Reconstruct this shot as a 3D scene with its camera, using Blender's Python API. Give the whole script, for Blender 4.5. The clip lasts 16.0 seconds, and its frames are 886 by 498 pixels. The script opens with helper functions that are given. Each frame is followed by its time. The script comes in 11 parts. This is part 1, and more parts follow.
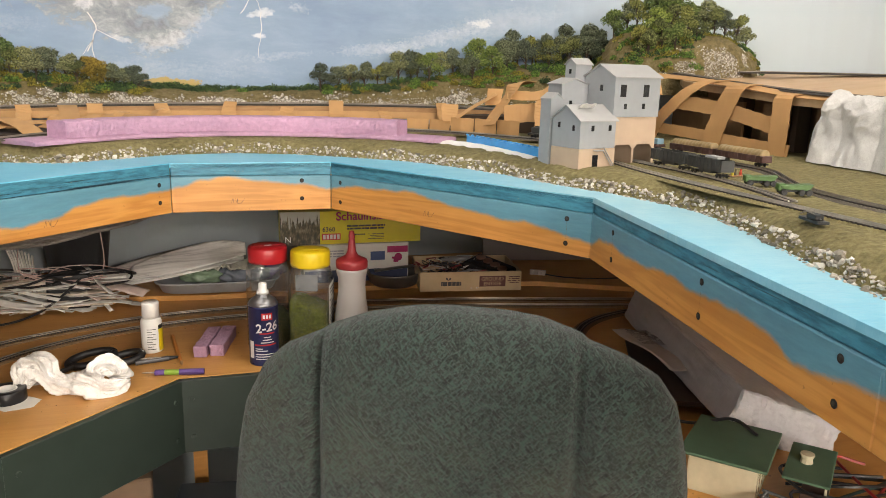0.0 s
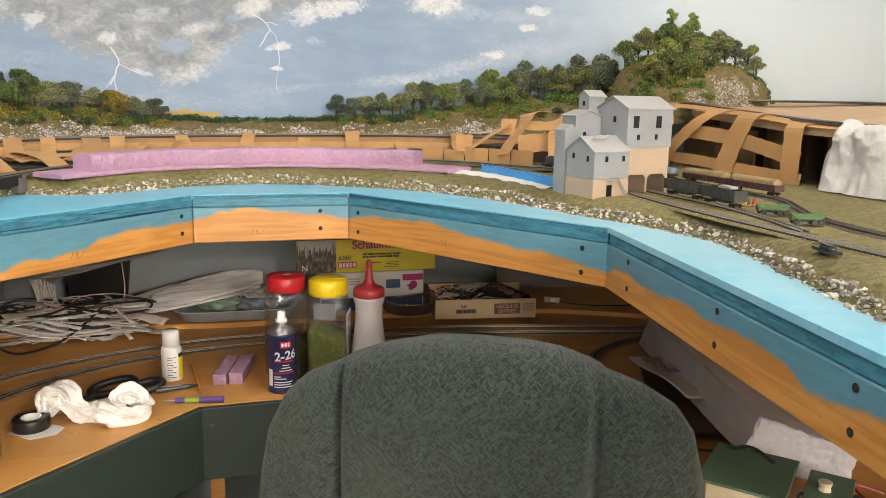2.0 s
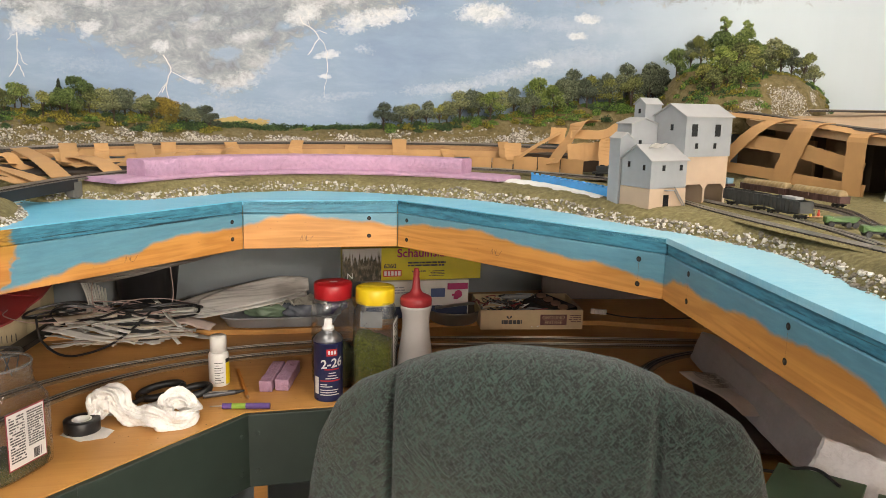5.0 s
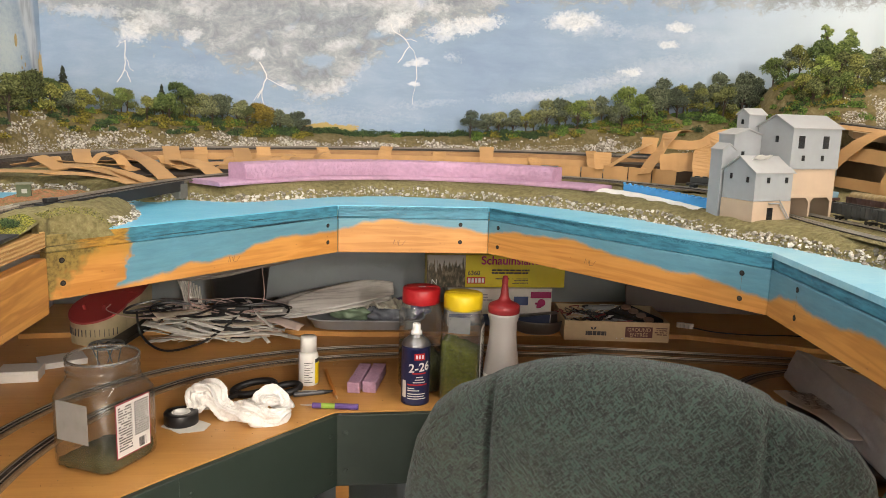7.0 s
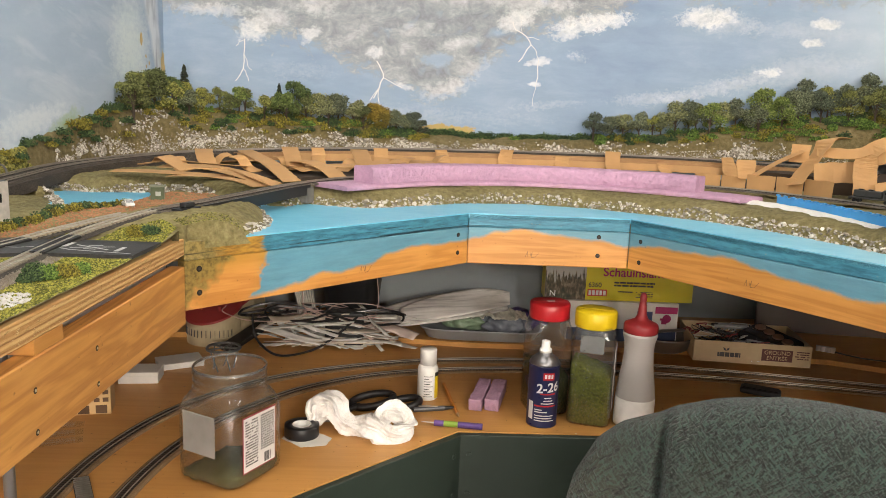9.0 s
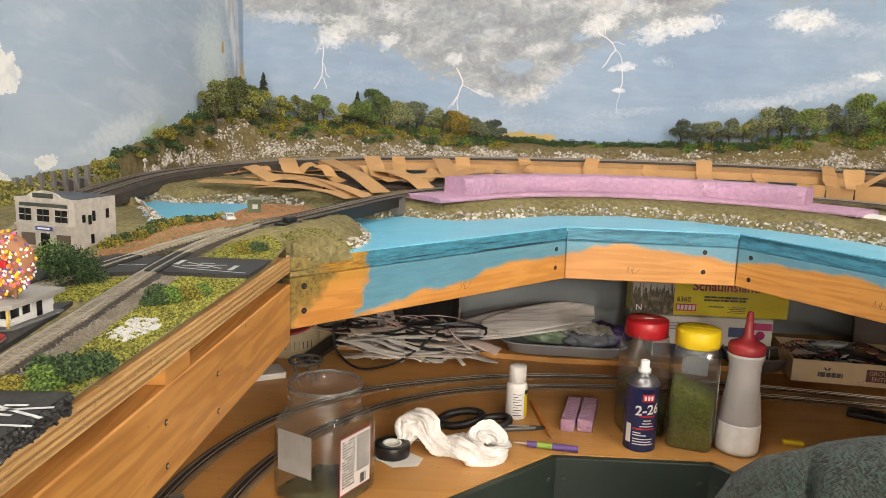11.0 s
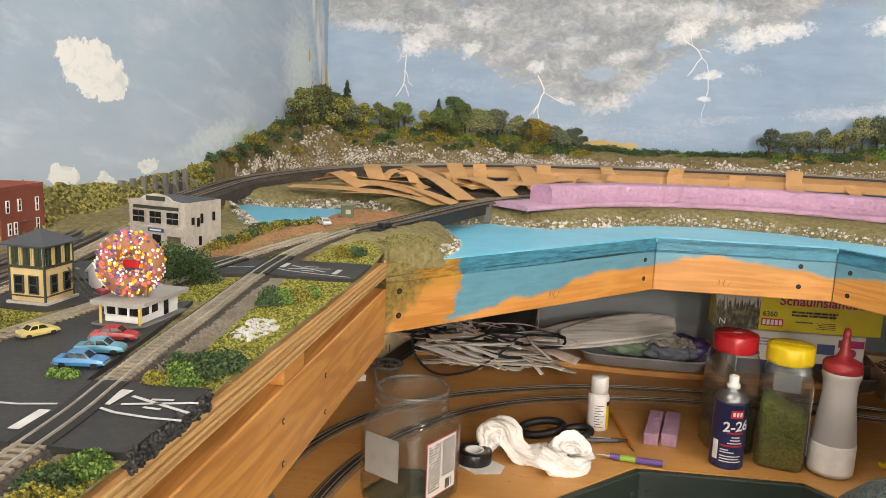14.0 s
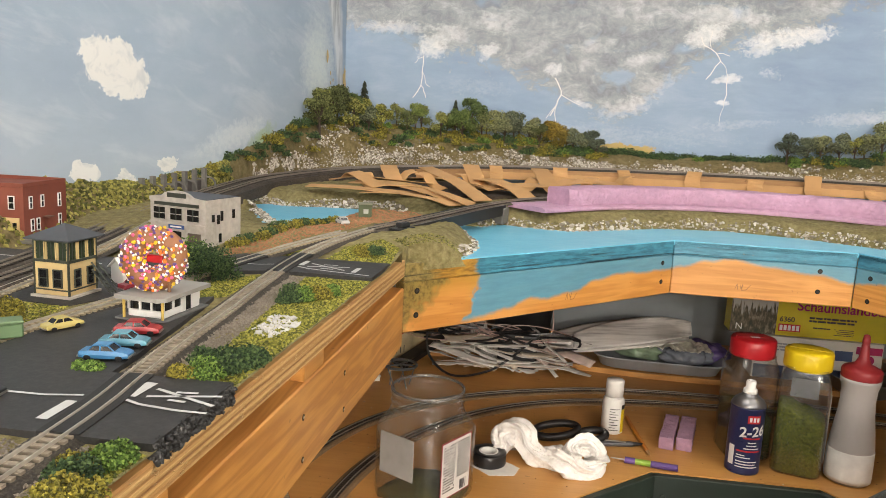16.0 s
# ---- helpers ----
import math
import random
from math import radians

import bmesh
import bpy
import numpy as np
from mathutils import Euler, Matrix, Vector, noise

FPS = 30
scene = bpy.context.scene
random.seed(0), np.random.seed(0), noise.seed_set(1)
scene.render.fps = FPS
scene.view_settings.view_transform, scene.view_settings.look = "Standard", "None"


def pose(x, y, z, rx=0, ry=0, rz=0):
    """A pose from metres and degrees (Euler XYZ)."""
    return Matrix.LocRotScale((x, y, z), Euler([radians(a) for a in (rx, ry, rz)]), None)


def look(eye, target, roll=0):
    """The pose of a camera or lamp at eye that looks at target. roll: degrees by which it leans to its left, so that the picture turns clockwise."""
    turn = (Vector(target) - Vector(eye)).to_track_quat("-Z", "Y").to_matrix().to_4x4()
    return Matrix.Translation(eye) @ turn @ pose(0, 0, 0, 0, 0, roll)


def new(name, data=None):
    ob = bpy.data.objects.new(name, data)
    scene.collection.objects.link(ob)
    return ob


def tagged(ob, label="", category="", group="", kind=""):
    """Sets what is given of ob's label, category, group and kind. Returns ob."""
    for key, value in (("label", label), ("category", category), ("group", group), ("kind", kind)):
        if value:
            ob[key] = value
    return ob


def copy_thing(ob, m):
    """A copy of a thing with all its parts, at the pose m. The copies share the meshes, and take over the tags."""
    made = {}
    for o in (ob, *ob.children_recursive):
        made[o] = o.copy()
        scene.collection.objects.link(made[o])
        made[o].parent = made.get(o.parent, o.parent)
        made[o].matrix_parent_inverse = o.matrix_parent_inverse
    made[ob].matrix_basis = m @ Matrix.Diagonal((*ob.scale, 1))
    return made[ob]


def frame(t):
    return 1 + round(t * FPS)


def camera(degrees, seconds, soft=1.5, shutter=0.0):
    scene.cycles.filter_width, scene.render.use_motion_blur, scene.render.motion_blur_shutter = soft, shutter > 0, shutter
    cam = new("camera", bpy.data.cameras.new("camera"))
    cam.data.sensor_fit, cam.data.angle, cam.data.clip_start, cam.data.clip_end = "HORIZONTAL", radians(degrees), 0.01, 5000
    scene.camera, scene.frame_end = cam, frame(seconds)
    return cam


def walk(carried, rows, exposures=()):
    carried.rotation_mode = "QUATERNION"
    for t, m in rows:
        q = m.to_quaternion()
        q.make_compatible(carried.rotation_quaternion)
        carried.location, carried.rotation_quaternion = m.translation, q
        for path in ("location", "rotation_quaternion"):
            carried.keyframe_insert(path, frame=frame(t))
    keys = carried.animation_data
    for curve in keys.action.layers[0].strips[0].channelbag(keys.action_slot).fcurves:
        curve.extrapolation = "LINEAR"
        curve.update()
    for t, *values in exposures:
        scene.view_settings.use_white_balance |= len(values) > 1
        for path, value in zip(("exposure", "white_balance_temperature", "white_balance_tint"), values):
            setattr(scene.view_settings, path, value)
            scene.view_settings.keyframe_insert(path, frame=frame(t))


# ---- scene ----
cam = camera(60.0, 16.0, soft=0.6)
PATH = [
    (0, (0.013, 0.024, 1.259), (0.591, 1.885, 0.807), 1.4),
    (0.5, (0.01, 0.027, 1.259), (0.583, 1.891, 0.818), 1.3),
    (1, (0.006, 0.022, 1.263), (0.571, 1.893, 0.84), 1.2),
    (1.5, (0.001, 0.013, 1.269), (0.56, 1.891, 0.864), 1.1),
    (2, (0.0, 0.01, 1.268), (0.552, 1.893, 0.881), 1.0),
    (2.5, (0.0, 0.017, 1.266), (0.547, 1.903, 0.887), 1.1),
    (3, (0.0, 0.019, 1.266), (0.533, 1.909, 0.889), 1.1),
    (3.5, (0.0, 0.024, 1.265), (0.521, 1.917, 0.888), 1.1),
    (6, (-0.035, 0.031, 1.262), (0.349, 1.962, 0.91), 1.5),
    (6.5, (-0.045, 0.03, 1.263), (0.291, 1.971, 0.913), 1.7),
    (7, (-0.053, 0.033, 1.262), (0.229, 1.982, 0.913), 1.8),
    (7.5, (-0.065, 0.044, 1.261), (0.172, 1.998, 0.91), 1.8),
    (8, (-0.089, 0.067, 1.261), (0.107, 2.026, 0.905), 1.9),
    (8.5, (-0.128, 0.102, 1.264), (0.013, 2.064, 0.903), 2.0),
    (9, (-0.131, 0.123, 1.266), (-0.059, 2.089, 0.906), 2.3),
    (11.5, (-0.224, 0.172, 1.271), (-0.307, 2.139, 0.917), 2.0),
    (12, (-0.234, 0.17, 1.27), (-0.356, 2.132, 0.905), 2.1),
    (12.5, (-0.235, 0.17, 1.267), (-0.393, 2.13, 0.898), 2.2),
    (13, (-0.236, 0.17, 1.266), (-0.423, 2.127, 0.901), 2.3),
    (13.5, (-0.236, 0.166, 1.268), (-0.44, 2.123, 0.912), 2.4),
    (14, (-0.242, 0.163, 1.271), (-0.459, 2.121, 0.928), 2.4),
    (14.5, (-0.245, 0.158, 1.274), (-0.475, 2.117, 0.939), 2.5),
    (15, (-0.247, 0.157, 1.272), (-0.489, 2.115, 0.943), 2.5),
    (15.5, (-0.245, 0.159, 1.27), (-0.495, 2.115, 0.937), 2.6),
    (16, (-0.248, 0.161, 1.268), (-0.498, 2.116, 0.93), 2.9),
]
walk(cam, [(t, look(eye, target, roll)) for t, eye, target, roll in PATH], [(0, 0.0), (3.5, -0.02), (7, 0.03), (9, 0.04), (12, 0.02), (16, -0.03)])

# ---- light ----
world = bpy.data.worlds.new("room_air")
scene.world = world
world.use_nodes = True
world.node_tree.nodes["Background"].inputs[0].default_value = (0.9, 0.95, 1.0, 1)
world.node_tree.nodes["Background"].inputs[1].default_value = 0.02
scene.view_settings.exposure = 0.0


def area_lamp(x, y, z, sx, sy, watts, colour):
    lamp = bpy.data.lights.new("panel_light", "AREA")
    lamp.shape, lamp.size, lamp.size_y, lamp.energy, lamp.color = "RECTANGLE", sx, sy, watts, colour
    ob = new("panel_light", lamp)
    ob.matrix_world = pose(x, y, z)
    return ob


WARM = (1.0, 0.90, 0.80)
LAMPS = ((-0.28, 0.80, 7.2), (0.85, 0.75, 6.2), (1.15, -1.2, 36.0), (-0.6, -4.3, 205.0), (1.1, -4.3, 330.0))
for lx, ly, watts in LAMPS:
    area_lamp(lx, ly, 2.335, 0.28, 1.1, watts, WARM)

# ---- building helpers ----
def link(name, me, mats, parent=None, label=""):
    for m in mats if isinstance(mats, (list, tuple)) else [mats]:
        me.materials.append(m)
    ob = new(name, me)
    if parent is not None:
        ob.parent = parent
    if label:
        ob["label"] = label
    return ob


def part(name, bm, mat, parent=None, label="", smooth=False):
    """One bmesh as one mesh object under a thing or a part."""
    me = bpy.data.meshes.new(name)
    bm.normal_update()
    bm.to_mesh(me)
    bm.free()
    if smooth:
        me.polygons.foreach_set("use_smooth", [True] * len(me.polygons))
    return link(name, me, mat, parent, label)


def raw(name, verts, faces, mat, parent=None, label="", smooth=False):
    me = bpy.data.meshes.new(name)
    me.from_pydata([tuple(v) for v in verts], [], [tuple(f) for f in faces])
    me.validate()
    if smooth:
        me.polygons.foreach_set("use_smooth", [True] * len(me.polygons))
    return link(name, me, mat, parent, label)


def thing(name, label, category, m=None, group="", kind=""):
    ob = new(name)
    ob.empty_display_size = 0.02
    if m is not None:
        ob.matrix_basis = m
    return tagged(ob, label, category, group, kind)


def box(bm, x, y, z, sx, sy, sz, bevel=0.0, m=None, seg=1):
    """A box with its base centre at x, y, z."""
    t = Matrix.Translation((x, y, z + sz / 2)) @ Matrix.Diagonal((sx, sy, sz, 1))
    vs = bmesh.ops.create_cube(bm, size=1, matrix=t)["verts"]
    if bevel:
        es = {e for v in vs for e in v.link_edges}
        r = bmesh.ops.bevel(bm, geom=list(es), offset=bevel, segments=seg, affect="EDGES", profile=0.5)
        vs = list({v for f in r["faces"] for v in f.verts} | {v for v in vs if v.is_valid})
    if m is not None:
        bmesh.ops.transform(bm, matrix=m, verts=vs)
    return vs


def one_box(*a, **k):
    bm = bmesh.new()
    box(bm, *a, **k)
    return bm


def lathe(profile, seg=32, square=0.0, bm=None, m=None):
    """A turned body from (radius, height) pairs; square > 0 presses it towards a rounded square."""
    bm = bm or bmesh.new()
    rings, closed = [], profile[0] == profile[-1]
    for r, z in profile[:-1] if closed else profile:
        ring = []
        for i in range(seg):
            a = 2 * math.pi * (i + 0.5) / seg
            k = 1.0
            if square:
                k = (abs(math.cos(a)) ** (2 + 6 * square) + abs(math.sin(a)) ** (2 + 6 * square)) ** (-1 / (2 + 6 * square))
            p = Vector((r * k * math.cos(a), r * k * math.sin(a), z))
            ring.append(bm.verts.new(m @ p if m else p))
        rings.append(ring)
    for a, b in zip(rings, rings[1:] + (rings[:1] if closed else [])):
        for i in range(seg):
            bm.faces.new((a[i], a[(i + 1) % seg], b[(i + 1) % seg], b[i]))
    if profile[0] != profile[-1] and min(profile[0][0], profile[-1][0]) > 0 and len(profile) > 1:
        bm.faces.new(rings[0][::-1])
        bm.faces.new(rings[-1])
    return bm


def spline(points, step):
    """Evenly spaced points along a smooth line through the given ones."""
    p = [Vector(q) for q in points]
    p = [2 * p[0] - p[1]] + p + [2 * p[-1] - p[-2]]
    out = []
    for a, b, c, d in zip(p, p[1:], p[2:], p[3:]):
        n = 12
        for i in range(n):
            t = i / n
            out.append(0.5 * (2 * b + (c - a) * t + (2 * a - 5 * b + 4 * c - d) * t * t + (3 * b - a - 3 * c + d) * t ** 3))
    out.append(p[-2])
    even, left = [out[0]], step
    for a, b in zip(out, out[1:]):
        length = (b - a).length
        while length >= left > 0:
            a = a.lerp(b, left / length)
            length -= left
            left = step
            even.append(a.copy())
        left -= length
    if (even[-1] - p[-2]).length > step * 0.1 or len(even) < 2:
        even.append(p[-2].copy())
    return even


def sides(line):
    """The level direction to the right of each point of a line."""
    res = []
    for i in range(len(line)):
        d = line[min(i + 1, len(line) - 1)] - line[max(i - 1, 0)]
        d.z = 0
        d.normalize()
        res.append(Vector((d.y, -d.x, 0)))
    return res


def sweep(line, profile, bm=None, closed=True):
    """A profile of (aside, up) pairs drawn along a line."""
    bm = bm or bmesh.new()
    rings = [[bm.verts.new(p + s * u + Vector((0, 0, v))) for u, v in profile] for p, s in zip(line, sides(line))]
    n = len(profile)
    for a, b in zip(rings, rings[1:]):
        for i in range(n if closed else n - 1):
            bm.faces.new((a[i], b[i], b[(i + 1) % n], a[(i + 1) % n]))
    if closed:
        bm.faces.new(rings[0])
        bm.faces.new(rings[-1][::-1])
    return bm


def tube(points, r, bm=None, seg=6, step=0.006, taper=1.0):
    bm = bm or bmesh.new()
    line = spline(points, step)
    up = Vector((0.13, 0.21, 0.97))
    rings = []
    for i, p in enumerate(line):
        d = (line[min(i + 1, len(line) - 1)] - line[max(i - 1, 0)]).normalized()
        a = d.cross(up)
        a = a.normalized() if a.length > 1e-4 else Vector((1, 0, 0))
        b = d.cross(a)
        k = r * (1 + (taper - 1) * i / max(1, len(line) - 1))
        rings.append([bm.verts.new(p + a * math.cos(t) * k + b * math.sin(t) * k) for t in (2 * math.pi * j / seg for j in range(seg))])
    for q, w in zip(rings, rings[1:]):
        for i in range(seg):
            bm.faces.new((q[i], q[(i + 1) % seg], w[(i + 1) % seg], w[i]))
    bm.faces.new(rings[0][::-1])
    bm.faces.new(rings[-1])
    return bm


def prism(outline, z0, z1, bm=None, m=None):
    """An upright body over a plan outline."""
    bm = bm or bmesh.new()
    lo = [bm.verts.new((x, y, z0)) for x, y in outline]
    hi = [bm.verts.new((x, y, z1)) for x, y in outline]
    n = len(outline)
    fs = [bm.faces.new(lo[::-1]), bm.faces.new(hi)]
    for i in range(n):
        fs.append(bm.faces.new((lo[i], lo[(i + 1) % n], hi[(i + 1) % n], hi[i])))
    bmesh.ops.recalc_face_normals(bm, faces=fs)
    if m is not None:
        bmesh.ops.transform(bm, matrix=m, verts=lo + hi)
    return bm


ICO_T = (1 + 5 ** 0.5) / 2
ICO_V = [Vector(v).normalized() for v in ((-1, ICO_T, 0), (1, ICO_T, 0), (-1, -ICO_T, 0), (1, -ICO_T, 0), (0, -1, ICO_T), (0, 1, ICO_T), (0, -1, -ICO_T), (0, 1, -ICO_T), (ICO_T, 0, -1), (ICO_T, 0, 1), (-ICO_T, 0, -1), (-ICO_T, 0, 1))]
ICO_F = [(0, 11, 5), (0, 5, 1), (0, 1, 7), (0, 7, 10), (0, 10, 11), (1, 5, 9), (5, 11, 4), (11, 10, 2), (10, 7, 6), (7, 1, 8),
         (3, 9, 4), (3, 4, 2), (3, 2, 6), (3, 6, 8), (3, 8, 9), (4, 9, 5), (2, 4, 11), (6, 2, 10), (8, 6, 7), (9, 8, 1)]


OCT_V = [Vector(p) for p in ((1, 0, 0), (-1, 0, 0), (0, 1, 0), (0, -1, 0), (0, 0, 1), (0, 0, -1))]
OCT_F = [(0, 2, 4), (2, 1, 4), (1, 3, 4), (3, 0, 4), (2, 0, 5), (1, 2, 5), (3, 1, 5), (0, 3, 5)]


def lumps(spots, rng, rough=0.3, flat=1.0, leafy=False):
    """Vertices and faces of many small uneven lumps: spots are (centre, radius)."""
    verts, faces = [], []
    for c, r in spots:
        turn = Euler((rng.uniform(0, 6), rng.uniform(0, 6), rng.uniform(0, 6))).to_matrix()
        n = len(verts)
        sx, sy = rng.uniform(0.7, 1.3), rng.uniform(0.7, 1.3)
        for v in OCT_V if leafy else ICO_V:
            k = r * (1 + rng.uniform(-rough, rough))
            w = turn @ Vector((v.x * sx, v.y * sy, v.z)) * k
            verts.append((c[0] + w.x, c[1] + w.y, c[2] + w.z * flat))
        faces += [(a + n, b + n, d + n) for a, b, d in (OCT_F if leafy else ICO_F)]
    return verts, faces


def inside(poly, x, y):
    """Whether points lie in a polygon, for arrays."""
    res = np.zeros(np.shape(x), bool)
    for (ax, ay), (bx, by) in zip(poly, poly[1:] + poly[:1]):
        cut = ((ay > y) != (by > y)) & (x < (bx - ax) * (y - ay) / ((by - ay) or 1e-9) + ax)
        res ^= cut
    return res


def away(poly, x, y, closed=True):
    """The distance of points from a polygon's edge, for arrays."""
    best = np.full(np.shape(x), 9.0)
    for (ax, ay), (bx, by) in zip(poly, poly[1:] + (poly[:1] if closed else [])):
        dx, dy = bx - ax, by - ay
        t = np.clip(((x - ax) * dx + (y - ay) * dy) / (dx * dx + dy * dy + 1e-12), 0, 1)
        best = np.minimum(best, np.hypot(x - ax - t * dx, y - ay - t * dy))
    return best

# ---- materials ----
def material(name, rough=0.6, metal=0.0):
    m = bpy.data.materials.new(name)
    m.use_nodes = True
    b = m.node_tree.nodes["Principled BSDF"]
    b.inputs["Roughness"].default_value, b.inputs["Metallic"].default_value = rough, metal
    return m, m.node_tree, b


def node(tree, kind, **values):
    n = tree.nodes.new(kind)
    for k, v in values.items():
        n.inputs[k.replace("_", " ")].default_value = v
    return n


def ramp(tree, fac, stops):
    n = tree.nodes.new("ShaderNodeValToRGB")
    while len(n.color_ramp.elements) < len(stops):
        n.color_ramp.elements.new(0.5)
    for e, (p, c) in zip(n.color_ramp.elements, stops):
        e.position, e.color = p, (*c, 1) if len(c) == 3 else c
    tree.links.new(fac, n.inputs[0])
    return n.outputs[0]


def blend(tree, fac, a, b, mode="MIX"):
    n = tree.nodes.new("ShaderNodeMix")
    n.data_type, n.blend_type = "RGBA", mode
    for sock, val in ((n.inputs[0], fac), (n.inputs[6], a), (n.inputs[7], b)):
        if hasattr(val, "links"):
            tree.links.new(val, sock)
        else:
            sock.default_value = val if not isinstance(val, tuple) else (*val, 1)
    return n.outputs[2]


def calc(tree, op, a, b=0.0, clamp=False):
    n = tree.nodes.new("ShaderNodeMath")
    n.operation, n.use_clamp = op, clamp
    for sock, val in ((n.inputs[0], a), (n.inputs[1], b)):
        if hasattr(val, "links"):
            tree.links.new(val, sock)
        else:
            sock.default_value = val
    return n.outputs[0]


def place(tree, scale=(1, 1, 1), turn=(0, 0, 0), which="Object"):
    c = tree.nodes.new("ShaderNodeTexCoord")
    n = tree.nodes.new("ShaderNodeMapping")
    if any(turn):                       # turn first, then stretch
        n.vector_type, scale = "TEXTURE", tuple(1 / k for k in scale)
    n.inputs["Scale"].default_value, n.inputs["Rotation"].default_value = scale, turn
    tree.links.new(c.outputs[which], n.inputs[0])
    return n.outputs[0]


def noise_at(tree, where, scale, detail=4.0, rough=0.55, distort=0.0):
    n = node(tree, "ShaderNodeTexNoise", Scale=scale, Detail=detail, Roughness=rough, Distortion=distort)
    tree.links.new(where, n.inputs["Vector"])
    return n.outputs["Fac"]


def bump(tree, b, height, strength, distance=0.002):
    n = node(tree, "ShaderNodeBump", Strength=strength, Distance=distance)
    tree.links.new(height, n.inputs["Height"])
    tree.links.new(n.outputs[0], b.inputs["Normal"])


def plain(name, colour, rough=0.5, metal=0.0, vary=0.15, scale=60.0, relief=0.1, size=0.0006):
    """A surface of one paint with fine and broad unevenness."""
    m, t, b = material(name, rough, metal)
    w = place(t)
    f, g = noise_at(t, w, scale, 6), noise_at(t, w, scale * 0.12, 3)
    mixed = calc(t, "ADD", calc(t, "MULTIPLY", f, 0.5), calc(t, "MULTIPLY", g, 0.5))
    lo, hi = tuple(c * (1 - vary) for c in colour), tuple(min(1, c * (1 + vary)) for c in colour)
    t.links.new(ramp(t, mixed, [(0.3, lo), (0.7, hi)]), b.inputs["Base Color"])
    t.links.new(calc(t, "ADD", calc(t, "MULTIPLY", f, 0.16), rough - 0.08, True), b.inputs["Roughness"])
    bump(t, b, f, relief, size)
    return m


def speckle(name, colours, rough=0.9, scale=300.0, relief=0.6, size=0.002, island=False, random=False, each=False, mottle=0.55):
    """Granular stuff in several colours."""
    m, t, b = material(name, rough)
    w = place(t)
    f = noise_at(t, w, scale, 5, 0.7)
    if island or random:
        g = t.nodes.new("ShaderNodeNewGeometry" if island else "ShaderNodeObjectInfo")
        r = g.outputs["Random Per Island" if island else "Random"]
        f2 = calc(t, "ADD", calc(t, "MULTIPLY", f, 0.6), calc(t, "MULTIPLY", calc(t, "SUBTRACT", r, 0.5), mottle))
        f2 = calc(t, "ADD", f2, 0.2)
    else:
        f2 = calc(t, "ADD", calc(t, "MULTIPLY", f, 0.75), calc(t, "MULTIPLY", noise_at(t, w, scale * 0.06, 3), 0.3))
    n = len(colours)
    col = ramp(t, f2, [(0.3 + 0.45 * i / max(1, n - 1), c) for i, c in enumerate(colours)])
    if each:                            # every plant has a tone of its own
        tone = ramp(t, t.nodes.new("ShaderNodeObjectInfo").outputs["Random"], [(0.0, (0.46, 0.52, 0.54)), (0.5, (0.95, 0.97, 0.90)), (1.0, (1.50, 1.40, 0.95))])
        col = blend(t, 1.0, col, tone, "MULTIPLY")
    t.links.new(col, b.inputs["Base Color"])
    bump(t, b, f, relief, size)
    return m


def wood(name, light, dark, along="X", scale=1.0, rough=0.5, rings=30.0, figure=0.24):
    m, t, b = material(name, rough)
    s = {"X": (1, 13, 13), "Y": (13, 1, 13), "Z": (13, 13, 1), "H": (1, 1, 13)}[along]
    w = place(t, tuple(k * scale for k in s))
    wob = noise_at(t, w, 1.6, 3, 0.5, 0.6)
    wave = calc(t, "SINE", calc(t, "MULTIPLY", wob, rings))
    fine = noise_at(t, place(t, tuple((k if k == 1 else 26) * scale for k in s)), 6.0, 6, 0.7)
    mixed = calc(t, "ADD", calc(t, "MULTIPLY", calc(t, "ADD", calc(t, "MULTIPLY", wave, 0.5), 0.5), figure), calc(t, "MULTIPLY", fine, 1 - figure))
    col = ramp(t, mixed, [(0.25, light), (0.75, dark)])
    # small dents and specks, and a broad uneven stain
    o = place(t)
    speck = calc(t, "MULTIPLY", calc(t, "SUBTRACT", noise_at(t, o, 95.0, 3, 0.6), 0.685), 16.0, True)
    stain = ramp(t, noise_at(t, o, 5.0, 4, 0.6), [(0.35, (0.86, 0.84, 0.80)), (0.6, (1.0, 1.0, 1.0))])
    col = blend(t, 1.0, col, stain, "MULTIPLY")
    col = blend(t, calc(t, "MULTIPLY", speck, 0.7), col, tuple(c * 0.3 for c in dark))
    t.links.new(col, b.inputs["Base Color"])
    bump(t, b, fine, 0.15, 0.0006)
    return m, t, b, col, fine


PINE, pt, pb, pcol, pfine = wood("varnished_pine", (0.60, 0.288, 0.074), (0.48, 0.215, 0.045), "H", 2.0, 0.42, 22)
PINE_Y = wood("varnished_pine_long", (0.62, 0.305, 0.082), (0.42, 0.18, 0.040), "Y", 2.0, 0.42, 30, 0.42)[0]
PLY = wood("plywood", (0.62, 0.43, 0.25), (0.56, 0.36, 0.19), "X", 1.3, 0.5, 12)[0]
PLY_EDGE = wood("plywood_edge", (0.45, 0.25, 0.10), (0.24, 0.11, 0.04), "X", 4.0, 0.6, 9)[0]
DESK = wood("desk_plywood", (0.62, 0.325, 0.095), (0.48, 0.225, 0.055), "X", 0.8, 0.42, 9)[0]


